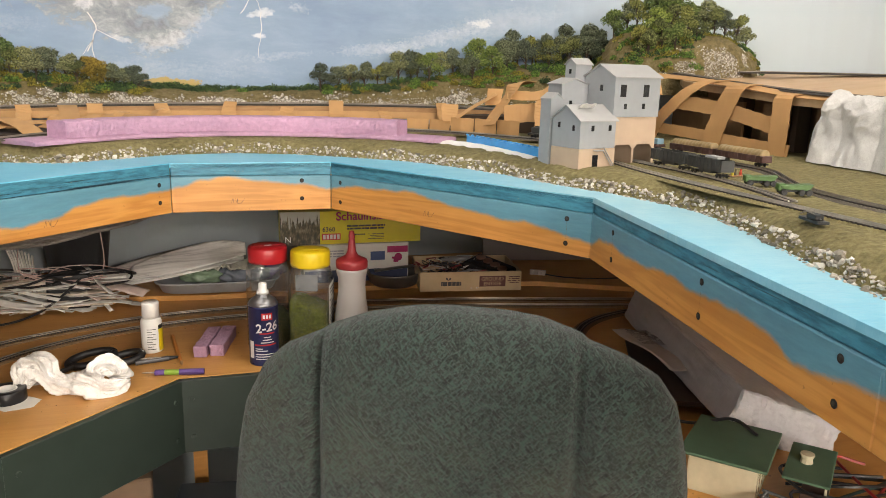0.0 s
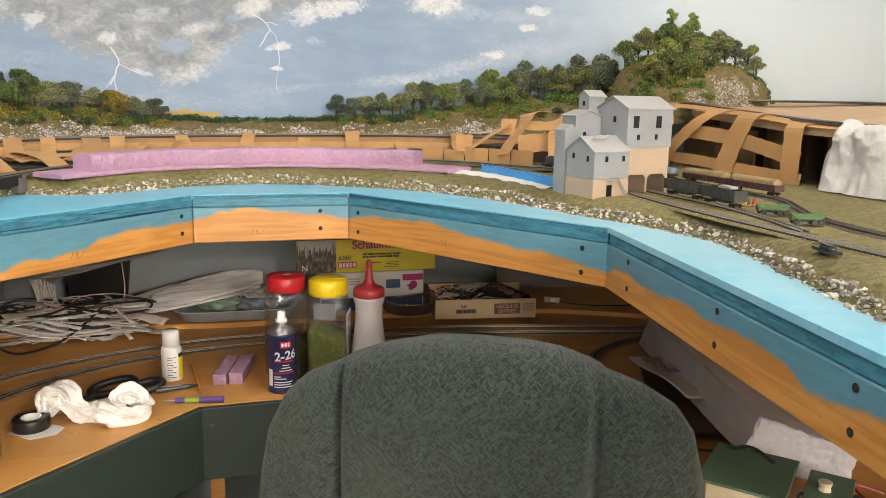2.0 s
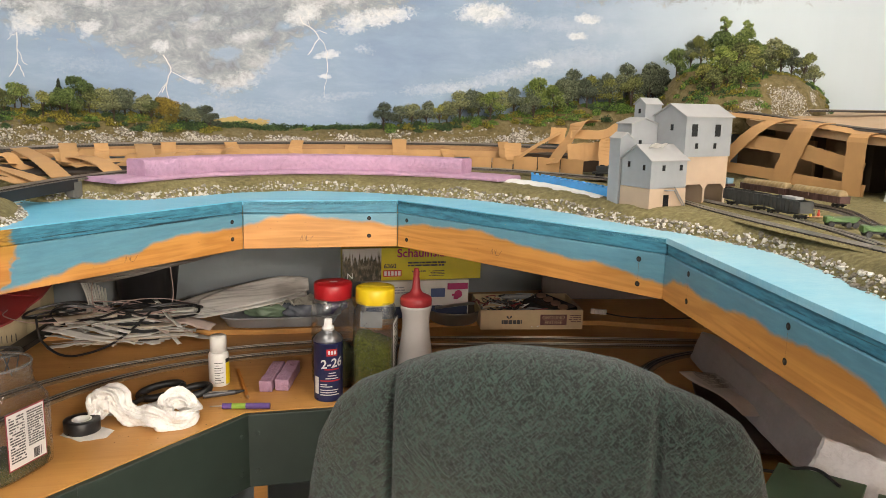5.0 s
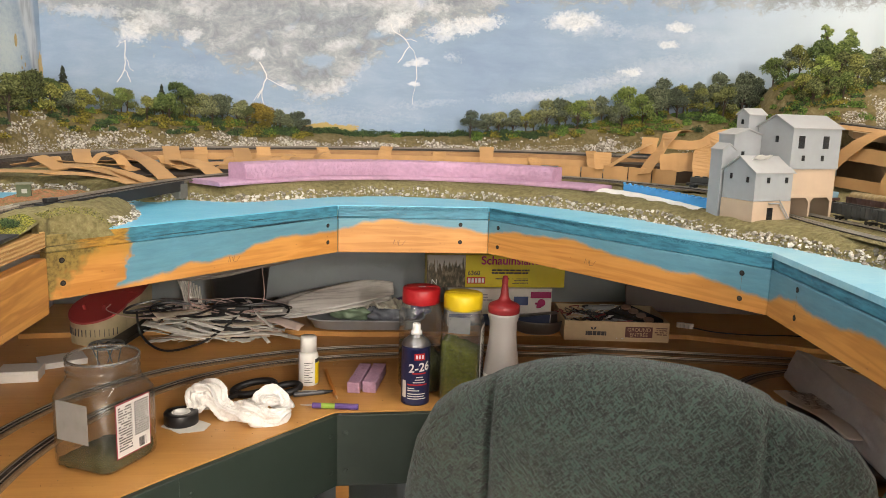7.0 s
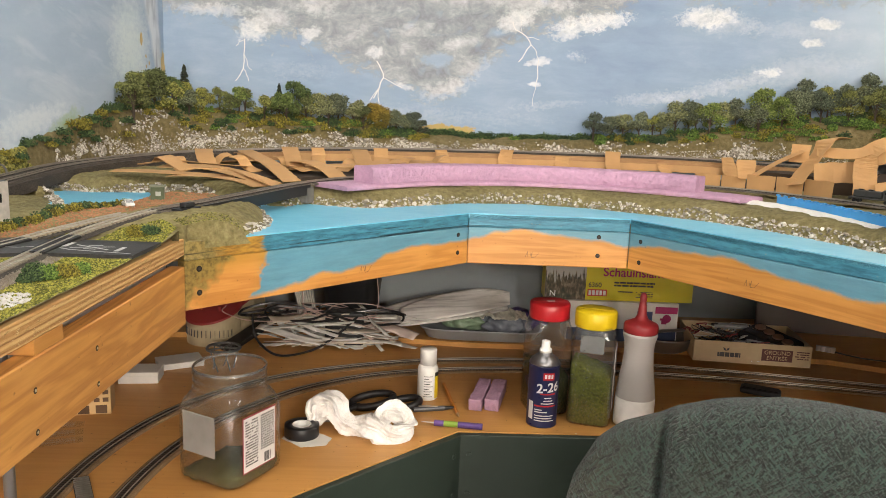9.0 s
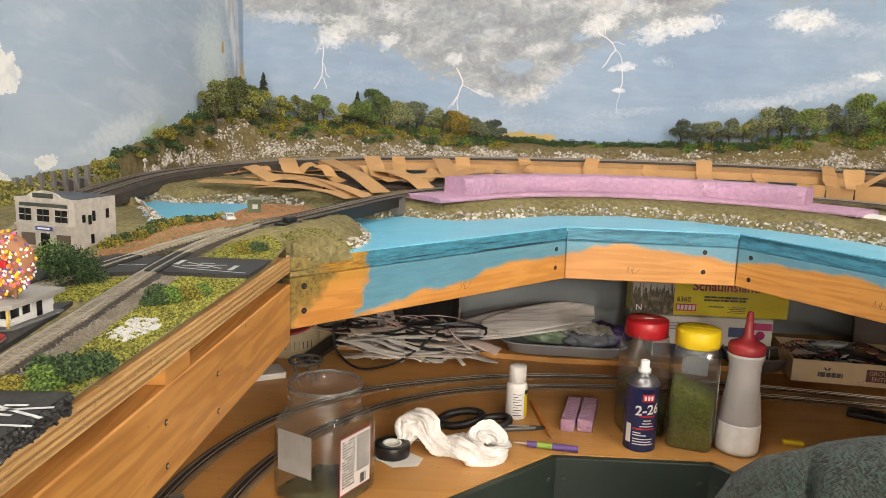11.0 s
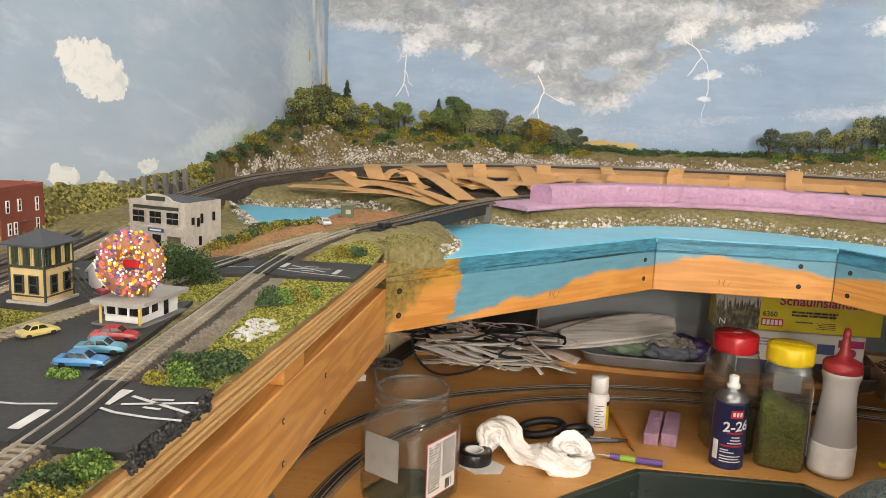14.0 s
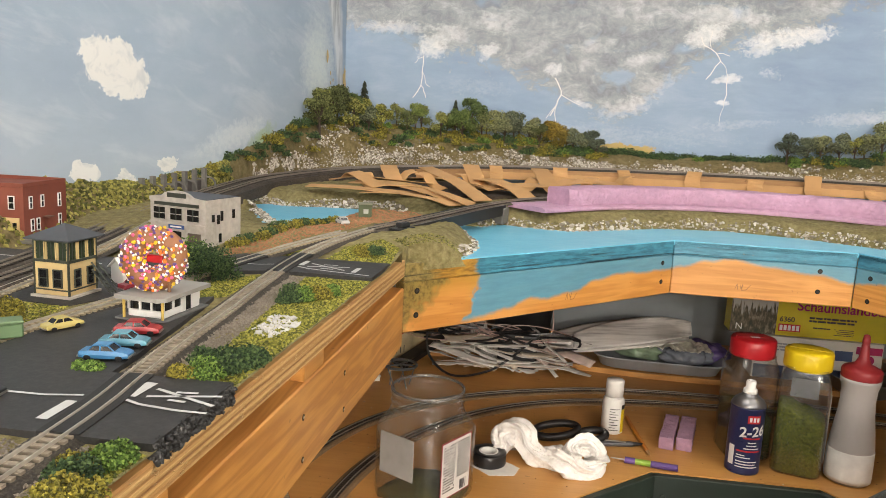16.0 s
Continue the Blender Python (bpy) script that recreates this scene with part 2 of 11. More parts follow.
def painted_front():
    """Pine with blue paint brushed down its upper half to a ragged edge."""
    m, t, b, col, fine = wood("blue_painted_pine", (0.60, 0.288, 0.074), (0.46, 0.20, 0.042), "H", 2.0, 0.42, 30, 0.40)
    w = place(t)
    sep = t.nodes.new("ShaderNodeSeparateXYZ")
    t.links.new(w, sep.inputs[0])
    flat = place(t, (1, 1, 0.12))
    edge = calc(t, "ADD", calc(t, "MULTIPLY", calc(t, "SUBTRACT", noise_at(t, flat, 7.5, 1, 0.4), 0.5), 0.045),
                calc(t, "MULTIPLY", calc(t, "SUBTRACT", noise_at(t, flat, 30.0, 2, 0.5), 0.5), 0.014))
    edge = calc(t, "ADD", edge, calc(t, "MULTIPLY", calc(t, "SUBTRACT", noise_at(t, place(t, (1, 1, 5)), 190.0, 3), 0.5), 0.005))
    # the height of the brushed edge along the boards, over one metre
    reach = calc(t, "ADD", calc(t, "MULTIPLY", sep.outputs[0], 1.0), 0.4)
    line = ramp(t, reach, [(k + 0.4, (z - 1.0,) * 3) for k, z in ((-0.33, 1.022), (-0.27, 1.032), (-0.15, 1.050), (-0.05, 1.066), (0.0, 1.070), (0.1, 1.062), (0.21, 1.064), (0.30, 1.062), (0.40, 1.052), (0.50, 1.040))])
    near = calc(t, "MULTIPLY", calc(t, "SUBTRACT", 0.915, sep.outputs[1]), 40.0, True)
    line = calc(t, "ADD", line, calc(t, "MULTIPLY", near, 0.006))
    over = calc(t, "MULTIPLY", calc(t, "SUBTRACT", calc(t, "SUBTRACT", calc(t, "ADD", sep.outputs[2], edge), 1.0), line), 170.0, True)
    lap = calc(t, "ADD", calc(t, "MULTIPLY", calc(t, "SUBTRACT", noise_at(t, place(t, (1, 1, 1)), 26.0, 3, 0.6), 0.5), 0.055), calc(t, "MULTIPLY", calc(t, "SUBTRACT", 1.075, sep.outputs[2]), 0.35))
    start = calc(t, "MULTIPLY", calc(t, "SUBTRACT", calc(t, "ADD", sep.outputs[0], lap), -0.318), 220.0, True)
    mask = calc(t, "MULTIPLY", over, start)
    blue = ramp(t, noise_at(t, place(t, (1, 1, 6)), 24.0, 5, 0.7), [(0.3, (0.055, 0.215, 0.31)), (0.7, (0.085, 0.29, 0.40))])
    c = blend(t, calc(t, "MULTIPLY", mask, 0.93), col, blue)
    moss_over = calc(t, "MULTIPLY", calc(t, "SUBTRACT", calc(t, "ADD", sep.outputs[2], calc(t, "MULTIPLY", edge, 0.6)), 1.058), 60.0, True)
    moss_in = calc(t, "MULTIPLY", calc(t, "SUBTRACT", -0.318, sep.outputs[0]), 300.0, True)
    c = blend(t, calc(t, "MULTIPLY", calc(t, "MULTIPLY", moss_over, moss_in), 0.75), c, (0.36, 0.19, 0.025))
    mossy = calc(t, "MULTIPLY", calc(t, "SUBTRACT", calc(t, "ADD", calc(t, "SUBTRACT", -0.352, sep.outputs[0]), calc(t, "MULTIPLY", calc(t, "SUBTRACT", noise_at(t, w, 60.0, 4), 0.5), 0.06)), calc(t, "MULTIPLY", calc(t, "SUBTRACT", 1.072, sep.outputs[2]), 0.9)), 70.0, True)
    c = blend(t, calc(t, "MULTIPLY", mossy, 0.85), c, ramp(t, noise_at(t, w, 240.0, 4), [(0.35, (0.06, 0.05, 0.012)), (0.6, (0.20, 0.155, 0.04))]))
    t.links.new(c, b.inputs["Base Color"])
    return m


FASCIA = painted_front()


def ply_layers():
    """A sawn plywood edge: pale and dark layers, torn fibres along the top."""
    m, t, b = material("sawn_plywood_edge", 0.65)
    sep = t.nodes.new("ShaderNodeSeparateXYZ")
    t.links.new(place(t), sep.inputs[0])
    wob = calc(t, "MULTIPLY", calc(t, "SUBTRACT", noise_at(t, place(t, (1, 12, 1)), 2.0, 3), 0.5), 0.003)
    fibre = noise_at(t, place(t, (60, 6, 420)), 1.0, 5, 0.7)
    layer = calc(t, "SINE", calc(t, "MULTIPLY", calc(t, "ADD", sep.outputs[2], wob), 1250.0))
    mixed = calc(t, "ADD", calc(t, "MULTIPLY", calc(t, "ADD", calc(t, "MULTIPLY", layer, 0.5), 0.5), 0.20), calc(t, "MULTIPLY", fibre, 0.80))
    col = ramp(t, mixed, [(0.28, (0.24, 0.105, 0.028)), (0.46, (0.48, 0.26, 0.085)), (0.66, (0.68, 0.45, 0.19))])
    torn = calc(t, "MULTIPLY", calc(t, "SUBTRACT", noise_at(t, place(t, (1, 14, 40)), 9.0, 4, 0.7), 0.60), 14.0, True)
    col = blend(t, calc(t, "MULTIPLY", torn, 0.7), col, (0.75, 0.56, 0.28))
    t.links.new(col, b.inputs["Base Color"])
    bump(t, b, calc(t, "ADD", mixed, torn), 0.9, 0.0015)
    return m


PLY_LAYERS = ply_layers()
def edge_paint():
    """Dark blue brushed on the raw plywood edge, mossy ochre glue at its left end."""
    m, t, b = material("blue_painted_plywood_edge", 0.5)
    w = place(t)
    f = noise_at(t, place(t, (1, 1, 5)), 40.0, 6)
    sep = t.nodes.new("ShaderNodeSeparateXYZ")
    t.links.new(w, sep.inputs[0])
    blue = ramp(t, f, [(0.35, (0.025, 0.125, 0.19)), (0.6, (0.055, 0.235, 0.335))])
    # open splits and layers of the plywood, and small chips
    layer = noise_at(t, place(t, (2.2, 2.2, 150)), 1.0, 4, 0.6)
    split = calc(t, "MULTIPLY", calc(t, "SUBTRACT", layer, 0.585), 26.0, True)
    pale_ply = calc(t, "MULTIPLY", calc(t, "SUBTRACT", 0.40, layer), 14.0, True)
    chip = calc(t, "MULTIPLY", calc(t, "SUBTRACT", noise_at(t, place(t, (1, 1, 2)), 130.0, 3, 0.6), 0.70), 30.0, True)
    blue = blend(t, calc(t, "MULTIPLY", pale_ply, 0.4), blue, (0.10, 0.33, 0.43))
    blue = blend(t, calc(t, "MULTIPLY", split, 0.85), blue, (0.006, 0.018, 0.026))
    blue = blend(t, calc(t, "MULTIPLY", chip, 0.6), blue, (0.35, 0.28, 0.17))
    moss = ramp(t, noise_at(t, w, 160.0, 5), [(0.35, (0.10, 0.075, 0.02)), (0.6, (0.27, 0.20, 0.06))])
    left = calc(t, "MULTIPLY", calc(t, "SUBTRACT", calc(t, "SUBTRACT", -0.322, sep.outputs[0]), calc(t, "MULTIPLY", calc(t, "SUBTRACT", f, 0.5), 0.02)), 260.0, True)
    ochre = ramp(t, noise_at(t, place(t, (1, 1, 4)), 60.0, 5), [(0.35, (0.20, 0.10, 0.012)), (0.6, (0.42, 0.23, 0.03))])
    corner = calc(t, "MULTIPLY", calc(t, "SUBTRACT", calc(t, "SUBTRACT", -0.362, sep.outputs[0]), calc(t, "MULTIPLY", calc(t, "SUBTRACT", f, 0.5), 0.05)), 90.0, True)
    glaze = blend(t, calc(t, "MULTIPLY", split, 0.8), blend(t, corner, ochre, moss), (0.02, 0.012, 0.004))
    t.links.new(blend(t, left, blue, glaze), b.inputs["Base Color"])
    bump(t, b, calc(t, "SUBTRACT", f, split), 0.6, 0.002)
    return m


BLUE_EDGE = edge_paint()
GREEN_PANEL = plain("dark_green_painted_board", (0.023, 0.034, 0.026), 0.45, 0, 0.2, 30, 0.1)
STEEL = plain("screw_steel", (0.45, 0.42, 0.38), 0.35, 0.9, 0.2)
# near-black colour for the shade in the screw holes
HOLE_SHADE = plain("screw_hole_shade", (0.012, 0.009, 0.007), 0.9)


def painted_water():
    m, t, b = material("painted_water", 0.35)
    w = place(t, (1, 1, 1))
    f = noise_at(t, place(t, (3, 7, 1)), 7.0, 6, 0.7, 0.5)
    g = noise_at(t, w, 3.0, 3)
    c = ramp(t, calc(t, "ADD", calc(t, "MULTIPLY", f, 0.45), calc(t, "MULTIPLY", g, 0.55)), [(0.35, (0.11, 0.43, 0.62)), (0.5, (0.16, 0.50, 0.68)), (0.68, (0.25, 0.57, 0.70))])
    sep = t.nodes.new("ShaderNodeSeparateXYZ")
    t.links.new(w, sep.inputs[0])
    shoal = calc(t, "MULTIPLY", calc(t, "SUBTRACT", calc(t, "ADD", sep.outputs[0], calc(t, "MULTIPLY", f, 0.16)), 0.40), 4.0, True)
    c = blend(t, calc(t, "MULTIPLY", shoal, 0.75), c, ramp(t, noise_at(t, w, 18.0, 5, 0.65), [(0.35, (0.30, 0.55, 0.66)), (0.65, (0.46, 0.66, 0.72))]))
    t.links.new(c, b.inputs["Base Color"])
    bump(t, b, noise_at(t, place(t, (1, 2.2, 1)), 60.0, 4, 0.6, 0.4), 0.35, 0.002)
    return m


WATER = painted_water()
EARTH = speckle("olive_earth", [(0.085, 0.066, 0.022), (0.225, 0.19, 0.075), (0.37, 0.32, 0.15)], 0.9, 120, 1.0, 0.008)
ASPHALT = speckle("model_asphalt", [(0.016, 0.0155, 0.0155), (0.028, 0.027, 0.026), (0.050, 0.047, 0.044)], 0.6, 260, 0.3, 0.0006)
GRAVEL = speckle("ballast", [(0.10, 0.082, 0.063), (0.23, 0.195, 0.155), (0.40, 0.35, 0.29)], 0.9, 520, 1.0, 0.002)
ORANGE_GRAVEL = speckle("orange_gravel", [(0.20, 0.085, 0.035), (0.40, 0.19, 0.09), (0.55, 0.32, 0.18)], 0.9, 420, 1.0, 0.002)
HILL = speckle("rocky_hillside", [(0.075, 0.062, 0.022), (0.175, 0.135, 0.055), (0.29, 0.235, 0.12)], 0.95, 110, 1.0, 0.005)
ROCK = speckle("pale_shore_rock", [(0.17, 0.145, 0.11), (0.42, 0.375, 0.31), (0.70, 0.66, 0.59)], 0.85, 200, 0.8, 0.002, island=True)
GRASS = speckle("grass_foam", [(0.06, 0.07, 0.010), (0.21, 0.21, 0.026), (0.42, 0.39, 0.07)], 0.95, 400, 0.8, 0.002, island=True)
MOSS = speckle("mossy_flock", [(0.06, 0.065, 0.014), (0.20, 0.19, 0.038), (0.38, 0.34, 0.09)], 0.95, 400, 0.8, 0.002, island=True)
SHRUB = speckle("dark_shrub_foam", [(0.016, 0.036, 0.014), (0.05, 0.095, 0.03), (0.11, 0.165, 0.055)], 0.95, 500, 0.8, 0.002, island=True)
SHRUB_Y = speckle("yellow_shrub_foam", [(0.07, 0.065, 0.010), (0.22, 0.19, 0.022), (0.40, 0.34, 0.05)], 0.95, 500, 0.8, 0.002, island=True)
SHRUB_G = speckle("green_shrub_foam", [(0.035, 0.07, 0.010), (0.11, 0.20, 0.03), (0.24, 0.36, 0.07)], 0.95, 500, 0.8, 0.002, island=True)
LEAVES = [speckle("leaf_foam_" + k, c, 0.95, 500, 0.8, 0.002, island=True, each=True, mottle=0.42) for k, c in (
    ("olive", [(0.035, 0.042, 0.012), (0.185, 0.20, 0.062), (0.46, 0.47, 0.18)]),
    ("green", [(0.035, 0.058, 0.014), (0.18, 0.245, 0.06), (0.44, 0.51, 0.17)]),
    ("grey", [(0.035, 0.044, 0.027), (0.165, 0.185, 0.115), (0.40, 0.43, 0.29)]),
    ("gold", [(0.06, 0.042, 0.008), (0.29, 0.205, 0.03), (0.50, 0.37, 0.09)]))]
CONIFER_LEAF = speckle("conifer_foam", [(0.010, 0.014, 0.008), (0.035, 0.045, 0.025), (0.085, 0.10, 0.06)], 0.95, 500, 0.8, 0.002, island=True, mottle=0.4)
BARK = plain("bark", (0.07, 0.05, 0.035), 0.9, 0, 0.4, 200, 0.8, 0.001)
RAIL = plain("nickel_rail", (0.32, 0.28, 0.23), 0.4, 0.6, 0.3, 80)
RAIL_BRIGHT = plain("bright_rail", (0.50, 0.46, 0.39), 0.4, 0.5, 0.2, 80)
TIE = plain("dark_tie_plastic", (0.030, 0.023, 0.018), 0.6, 0, 0.4, 200)
TIE_BROWN = plain("brown_tie", (0.27, 0.225, 0.17), 0.75, 0, 0.4, 200)
# weathered ties, paled further for the lamp glint on their tops
TIE_GLINT = plain("weathered_glint_tie", (0.38, 0.315, 0.21), 0.8, 0, 0.4, 200)
BALLAST_BROWN = speckle("brown_ballast", [(0.035, 0.028, 0.021), (0.095, 0.078, 0.06), (0.22, 0.19, 0.15)], 0.9, 520, 1.0, 0.0015)
BALLAST_DARK = speckle("dark_cork_roadbed", [(0.018, 0.014, 0.011), (0.055, 0.043, 0.033), (0.13, 0.105, 0.08)], 0.9, 420, 0.8, 0.0015)
# dark brown wood, deepened for the shade inside the cardboard hill and screw recesses
SHADED_WOOD = plain("shaded_dark_wood", (0.055, 0.034, 0.019), 0.85, 0, 0.35, 30, 0.3)
CARD = plain("brown_cardboard", (0.50, 0.285, 0.115), 0.75, 0, 0.16, 26, 0.12)
PINK = plain("pink_insulation_foam", (0.455, 0.275, 0.39), 0.7, 0, 0.2, 130, 1.0, 0.004)
WHITE_FOAM = plain("white_bead_foam", (0.50, 0.49, 0.50), 0.75, 0, 0.1, 160, 0.5, 0.002)
PLASTER = plain("white_plaster", (0.74, 0.72, 0.69), 0.85, 0, 0.1, 120, 0.9, 0.002)
GREY_WALL = plain("grey_blue_wall_paint", (0.25, 0.28, 0.295), 0.6, 0, 0.1, 8, 0.1)
CEIL = plain("white_ceiling_paint", (0.75, 0.74, 0.72), 0.8, 0, 0.05, 6)
FLOOR_MAT = speckle("dark_carpet_floor", [(0.018, 0.018, 0.018), (0.034, 0.033, 0.032), (0.055, 0.052, 0.05)], 0.8, 60, 0.2)
BLACK = plain("black_plastic", (0.014, 0.014, 0.015), 0.4, 0, 0.3)
WHITE = plain("white_plastic", (0.76, 0.75, 0.72), 0.45, 0, 0.06)
PAPER = plain("white_paper", (0.68, 0.66, 0.62), 0.75, 0, 0.08)

# ---- the room ----
LEFT_SLOPE = 0.129                      # the left wall runs slightly outwards towards the viewer


def left_wall_x(y):
    return -0.76 - (2.07 - y) * LEFT_SLOPE


def structure(name, bm, mat, label="", smooth=False):
    return tagged(part(name, bm, mat, None, label, smooth), kind="structure")


structure("floor", one_box(0.2, -1.35, -0.05, 4.4, 7.7, 0.05), FLOOR_MAT)
structure("ceiling", one_box(0.2, -1.35, 2.4, 4.4, 7.7, 0.05), CEIL)
structure("wall_north", one_box(0.2, 2.13, 0, 4.0, 0.1, 2.4), GREY_WALL)
structure("wall_south", one_box(0.1, -5.05, 0, 4.0, 0.1, 2.4), CEIL)
structure("wall_east", one_box(1.512, -1.47, 0, 0.1, 7.0, 2.4), CEIL)
structure("wall_west", prism([(left_wall_x(2.078) - 0.012, 2.078), (left_wall_x(-4.99) - 0.012, -4.99), (left_wall_x(-4.99) - 0.11, -4.99), (left_wall_x(2.078) - 0.11, 2.078)], 0, 2.4), CEIL)


def painted_sky():
    """A hand-painted sky: u runs along the backdrop from the left corner, v is the height, both in metres."""
    m, t, b = material("hand_painted_sky", 0.75)
    uv = place(t, which="UV")
    sep = t.nodes.new("ShaderNodeSeparateXYZ")
    t.links.new(uv, sep.inputs[0])
    u, v = sep.outputs[0], sep.outputs[1]
    brush = noise_at(t, place(t, (1, 2.6, 1), which="UV"), 9.0, 7, 0.65, 0.3)
    broad = noise_at(t, uv, 2.2, 3, 0.5)
    soft = noise_at(t, place(t, (1, 1.5, 1), which="UV"), 11.0, 9, 0.66, 0.35)
    crisp = noise_at(t, place(t, (1, 1.2, 1), which="UV"), 42.0, 7, 0.78, 0.2)
    puff = calc(t, "ADD", calc(t, "MULTIPLY", soft, 0.52), calc(t, "MULTIPLY", crisp, 0.48))
    dabs = noise_at(t, place(t, (1, 1.3, 1), which="UV"), 75.0, 5, 0.75)
    warp_u = calc(t, "SUBTRACT", noise_at(t, uv, 30.0, 5, 0.7), 0.5)
    warp_v = calc(t, "SUBTRACT", noise_at(t, place(t, (1, 1, 1), (0, 0, 1.1), "UV"), 34.0, 5, 0.7), 0.5)
    lobes = noise_at(t, place(t, (1, 1.25, 1), which="UV"), 4.5, 5, 0.55, 0.2)
    base = ramp(t, calc(t, "ADD", calc(t, "MULTIPLY", brush, 0.45), calc(t, "MULTIPLY", broad, 0.55)), [(0.32, (0.225, 0.315, 0.455)), (0.5, (0.285, 0.385, 0.52)), (0.7, (0.40, 0.485, 0.60))])
    # paler towards the horizon on the left wall and beyond the right corner
    low = calc(t, "MULTIPLY", calc(t, "SUBTRACT", 1.30, v), 4.5, True)
    leftish = calc(t, "MULTIPLY", calc(t, "SUBTRACT", -0.05, u), 6.0, True)
    base = blend(t, calc(t, "MULTIPLY", calc(t, "MULTIPLY", low, leftish), 0.6), base, (0.55, 0.62, 0.68))
    base = blend(t, calc(t, "MULTIPLY", calc(t, "MULTIPLY", calc(t, "SUBTRACT", 0.0, u), 8.0, True), 0.28), base, (0.56, 0.64, 0.71))
    right = calc(t, "MULTIPLY", calc(t, "SUBTRACT", u, 1.62), 2.4, True)
    base = blend(t, calc(t, "MULTIPLY", right, 0.95), base, (0.72, 0.805, 0.845))

    def ellipse(cu, cv, ru, rv, ragged=0.5, sharp=4.0, tilt=0.0):
        du, dv = calc(t, "SUBTRACT", calc(t, "ADD", u, calc(t, "MULTIPLY", warp_u, min(0.07, ru * 1.6))), cu), calc(t, "SUBTRACT", calc(t, "ADD", v, calc(t, "MULTIPLY", warp_v, min(0.05, rv * 2.4))), cv)
        dv = calc(t, "SUBTRACT", dv, calc(t, "MULTIPLY", du, tilt))
        d = calc(t, "ADD", calc(t, "POWER", calc(t, "DIVIDE", du, ru), 2.0), calc(t, "POWER", calc(t, "DIVIDE", dv, rv), 2.0))
        d = calc(t, "ADD", d, calc(t, "MULTIPLY", calc(t, "SUBTRACT", dabs, 0.5), ragged * 6))
        return calc(t, "MULTIPLY", calc(t, "SUBTRACT", 1.0, d), sharp, True)

    big = noise_at(t, place(t, (1, 1.5, 1), which="UV"), 8.0, 3, 0.5, 0.5)
    heap = noise_at(t, place(t, (1, 1.35, 1), which="UV"), 26.0, 8, 0.68, 0.9)
    shade = calc(t, "ADD", calc(t, "MULTIPLY", big, 0.40), calc(t, "ADD", calc(t, "MULTIPLY", heap, 0.42), calc(t, "MULTIPLY", dabs, 0.18)))
    grey = ramp(t, shade, [(0.38, (0.185, 0.205, 0.23)), (0.455, (0.255, 0.28, 0.305)), (0.53, (0.35, 0.375, 0.395)), (0.60, (0.50, 0.525, 0.54)), (0.68, (0.74, 0.76, 0.76))])
    # the storm cloud's lower edge, in height over 1.2 m, along the wall
    floor_v = ramp(t, calc(t, "DIVIDE", u, 1.2, True), [(k / 1.2, (z - 1.2,) * 3) for k, z in ((0.0, 1.462), (0.12, 1.458), (0.18, 1.425), (0.25, 1.412), (0.32, 1.405), (0.40, 1.375), (0.50, 1.335), (0.58, 1.295), (0.66, 1.275), (0.72, 1.293), (0.78, 1.36), (0.86, 1.425), (0.96, 1.465), (1.08, 1.485), (1.17, 1.55))])
    over = calc(t, "SUBTRACT", calc(t, "SUBTRACT", v, 1.2), floor_v)
    over = calc(t, "ADD", over, calc(t, "MULTIPLY", calc(t, "SUBTRACT", heap, 0.5), 0.20))
    over = calc(t, "ADD", over, calc(t, "MULTIPLY", calc(t, "SUBTRACT", dabs, 0.5), 0.06))
    storm = calc(t, "MULTIPLY", over, 30.0, True)
    storm = calc(t, "MULTIPLY", storm, calc(t, "MULTIPLY", calc(t, "SUBTRACT", big, 0.30), 9.0, True))
    storm = calc(t, "MULTIPLY", storm, calc(t, "MULTIPLY", calc(t, "ADD", u, 0.004), 300.0, True))
    # a blue gap in the cloud
    storm = calc(t, "MULTIPLY", storm, calc(t, "SUBTRACT", 1.0, calc(t, "MULTIPLY", ellipse(0.665, 1.383, 0.045, 0.020, 0.25, 1.6), 0.9)))
    c = blend(t, calc(t, "MULTIPLY", storm, 0.93), base, grey)
    white = ramp(t, calc(t, "ADD", calc(t, "MULTIPLY", heap, 0.6), calc(t, "MULTIPLY", dabs, 0.4)), [(0.36, (0.42, 0.465, 0.50)), (0.46, (0.66, 0.695, 0.71)), (0.55, (0.84, 0.85, 0.845))])
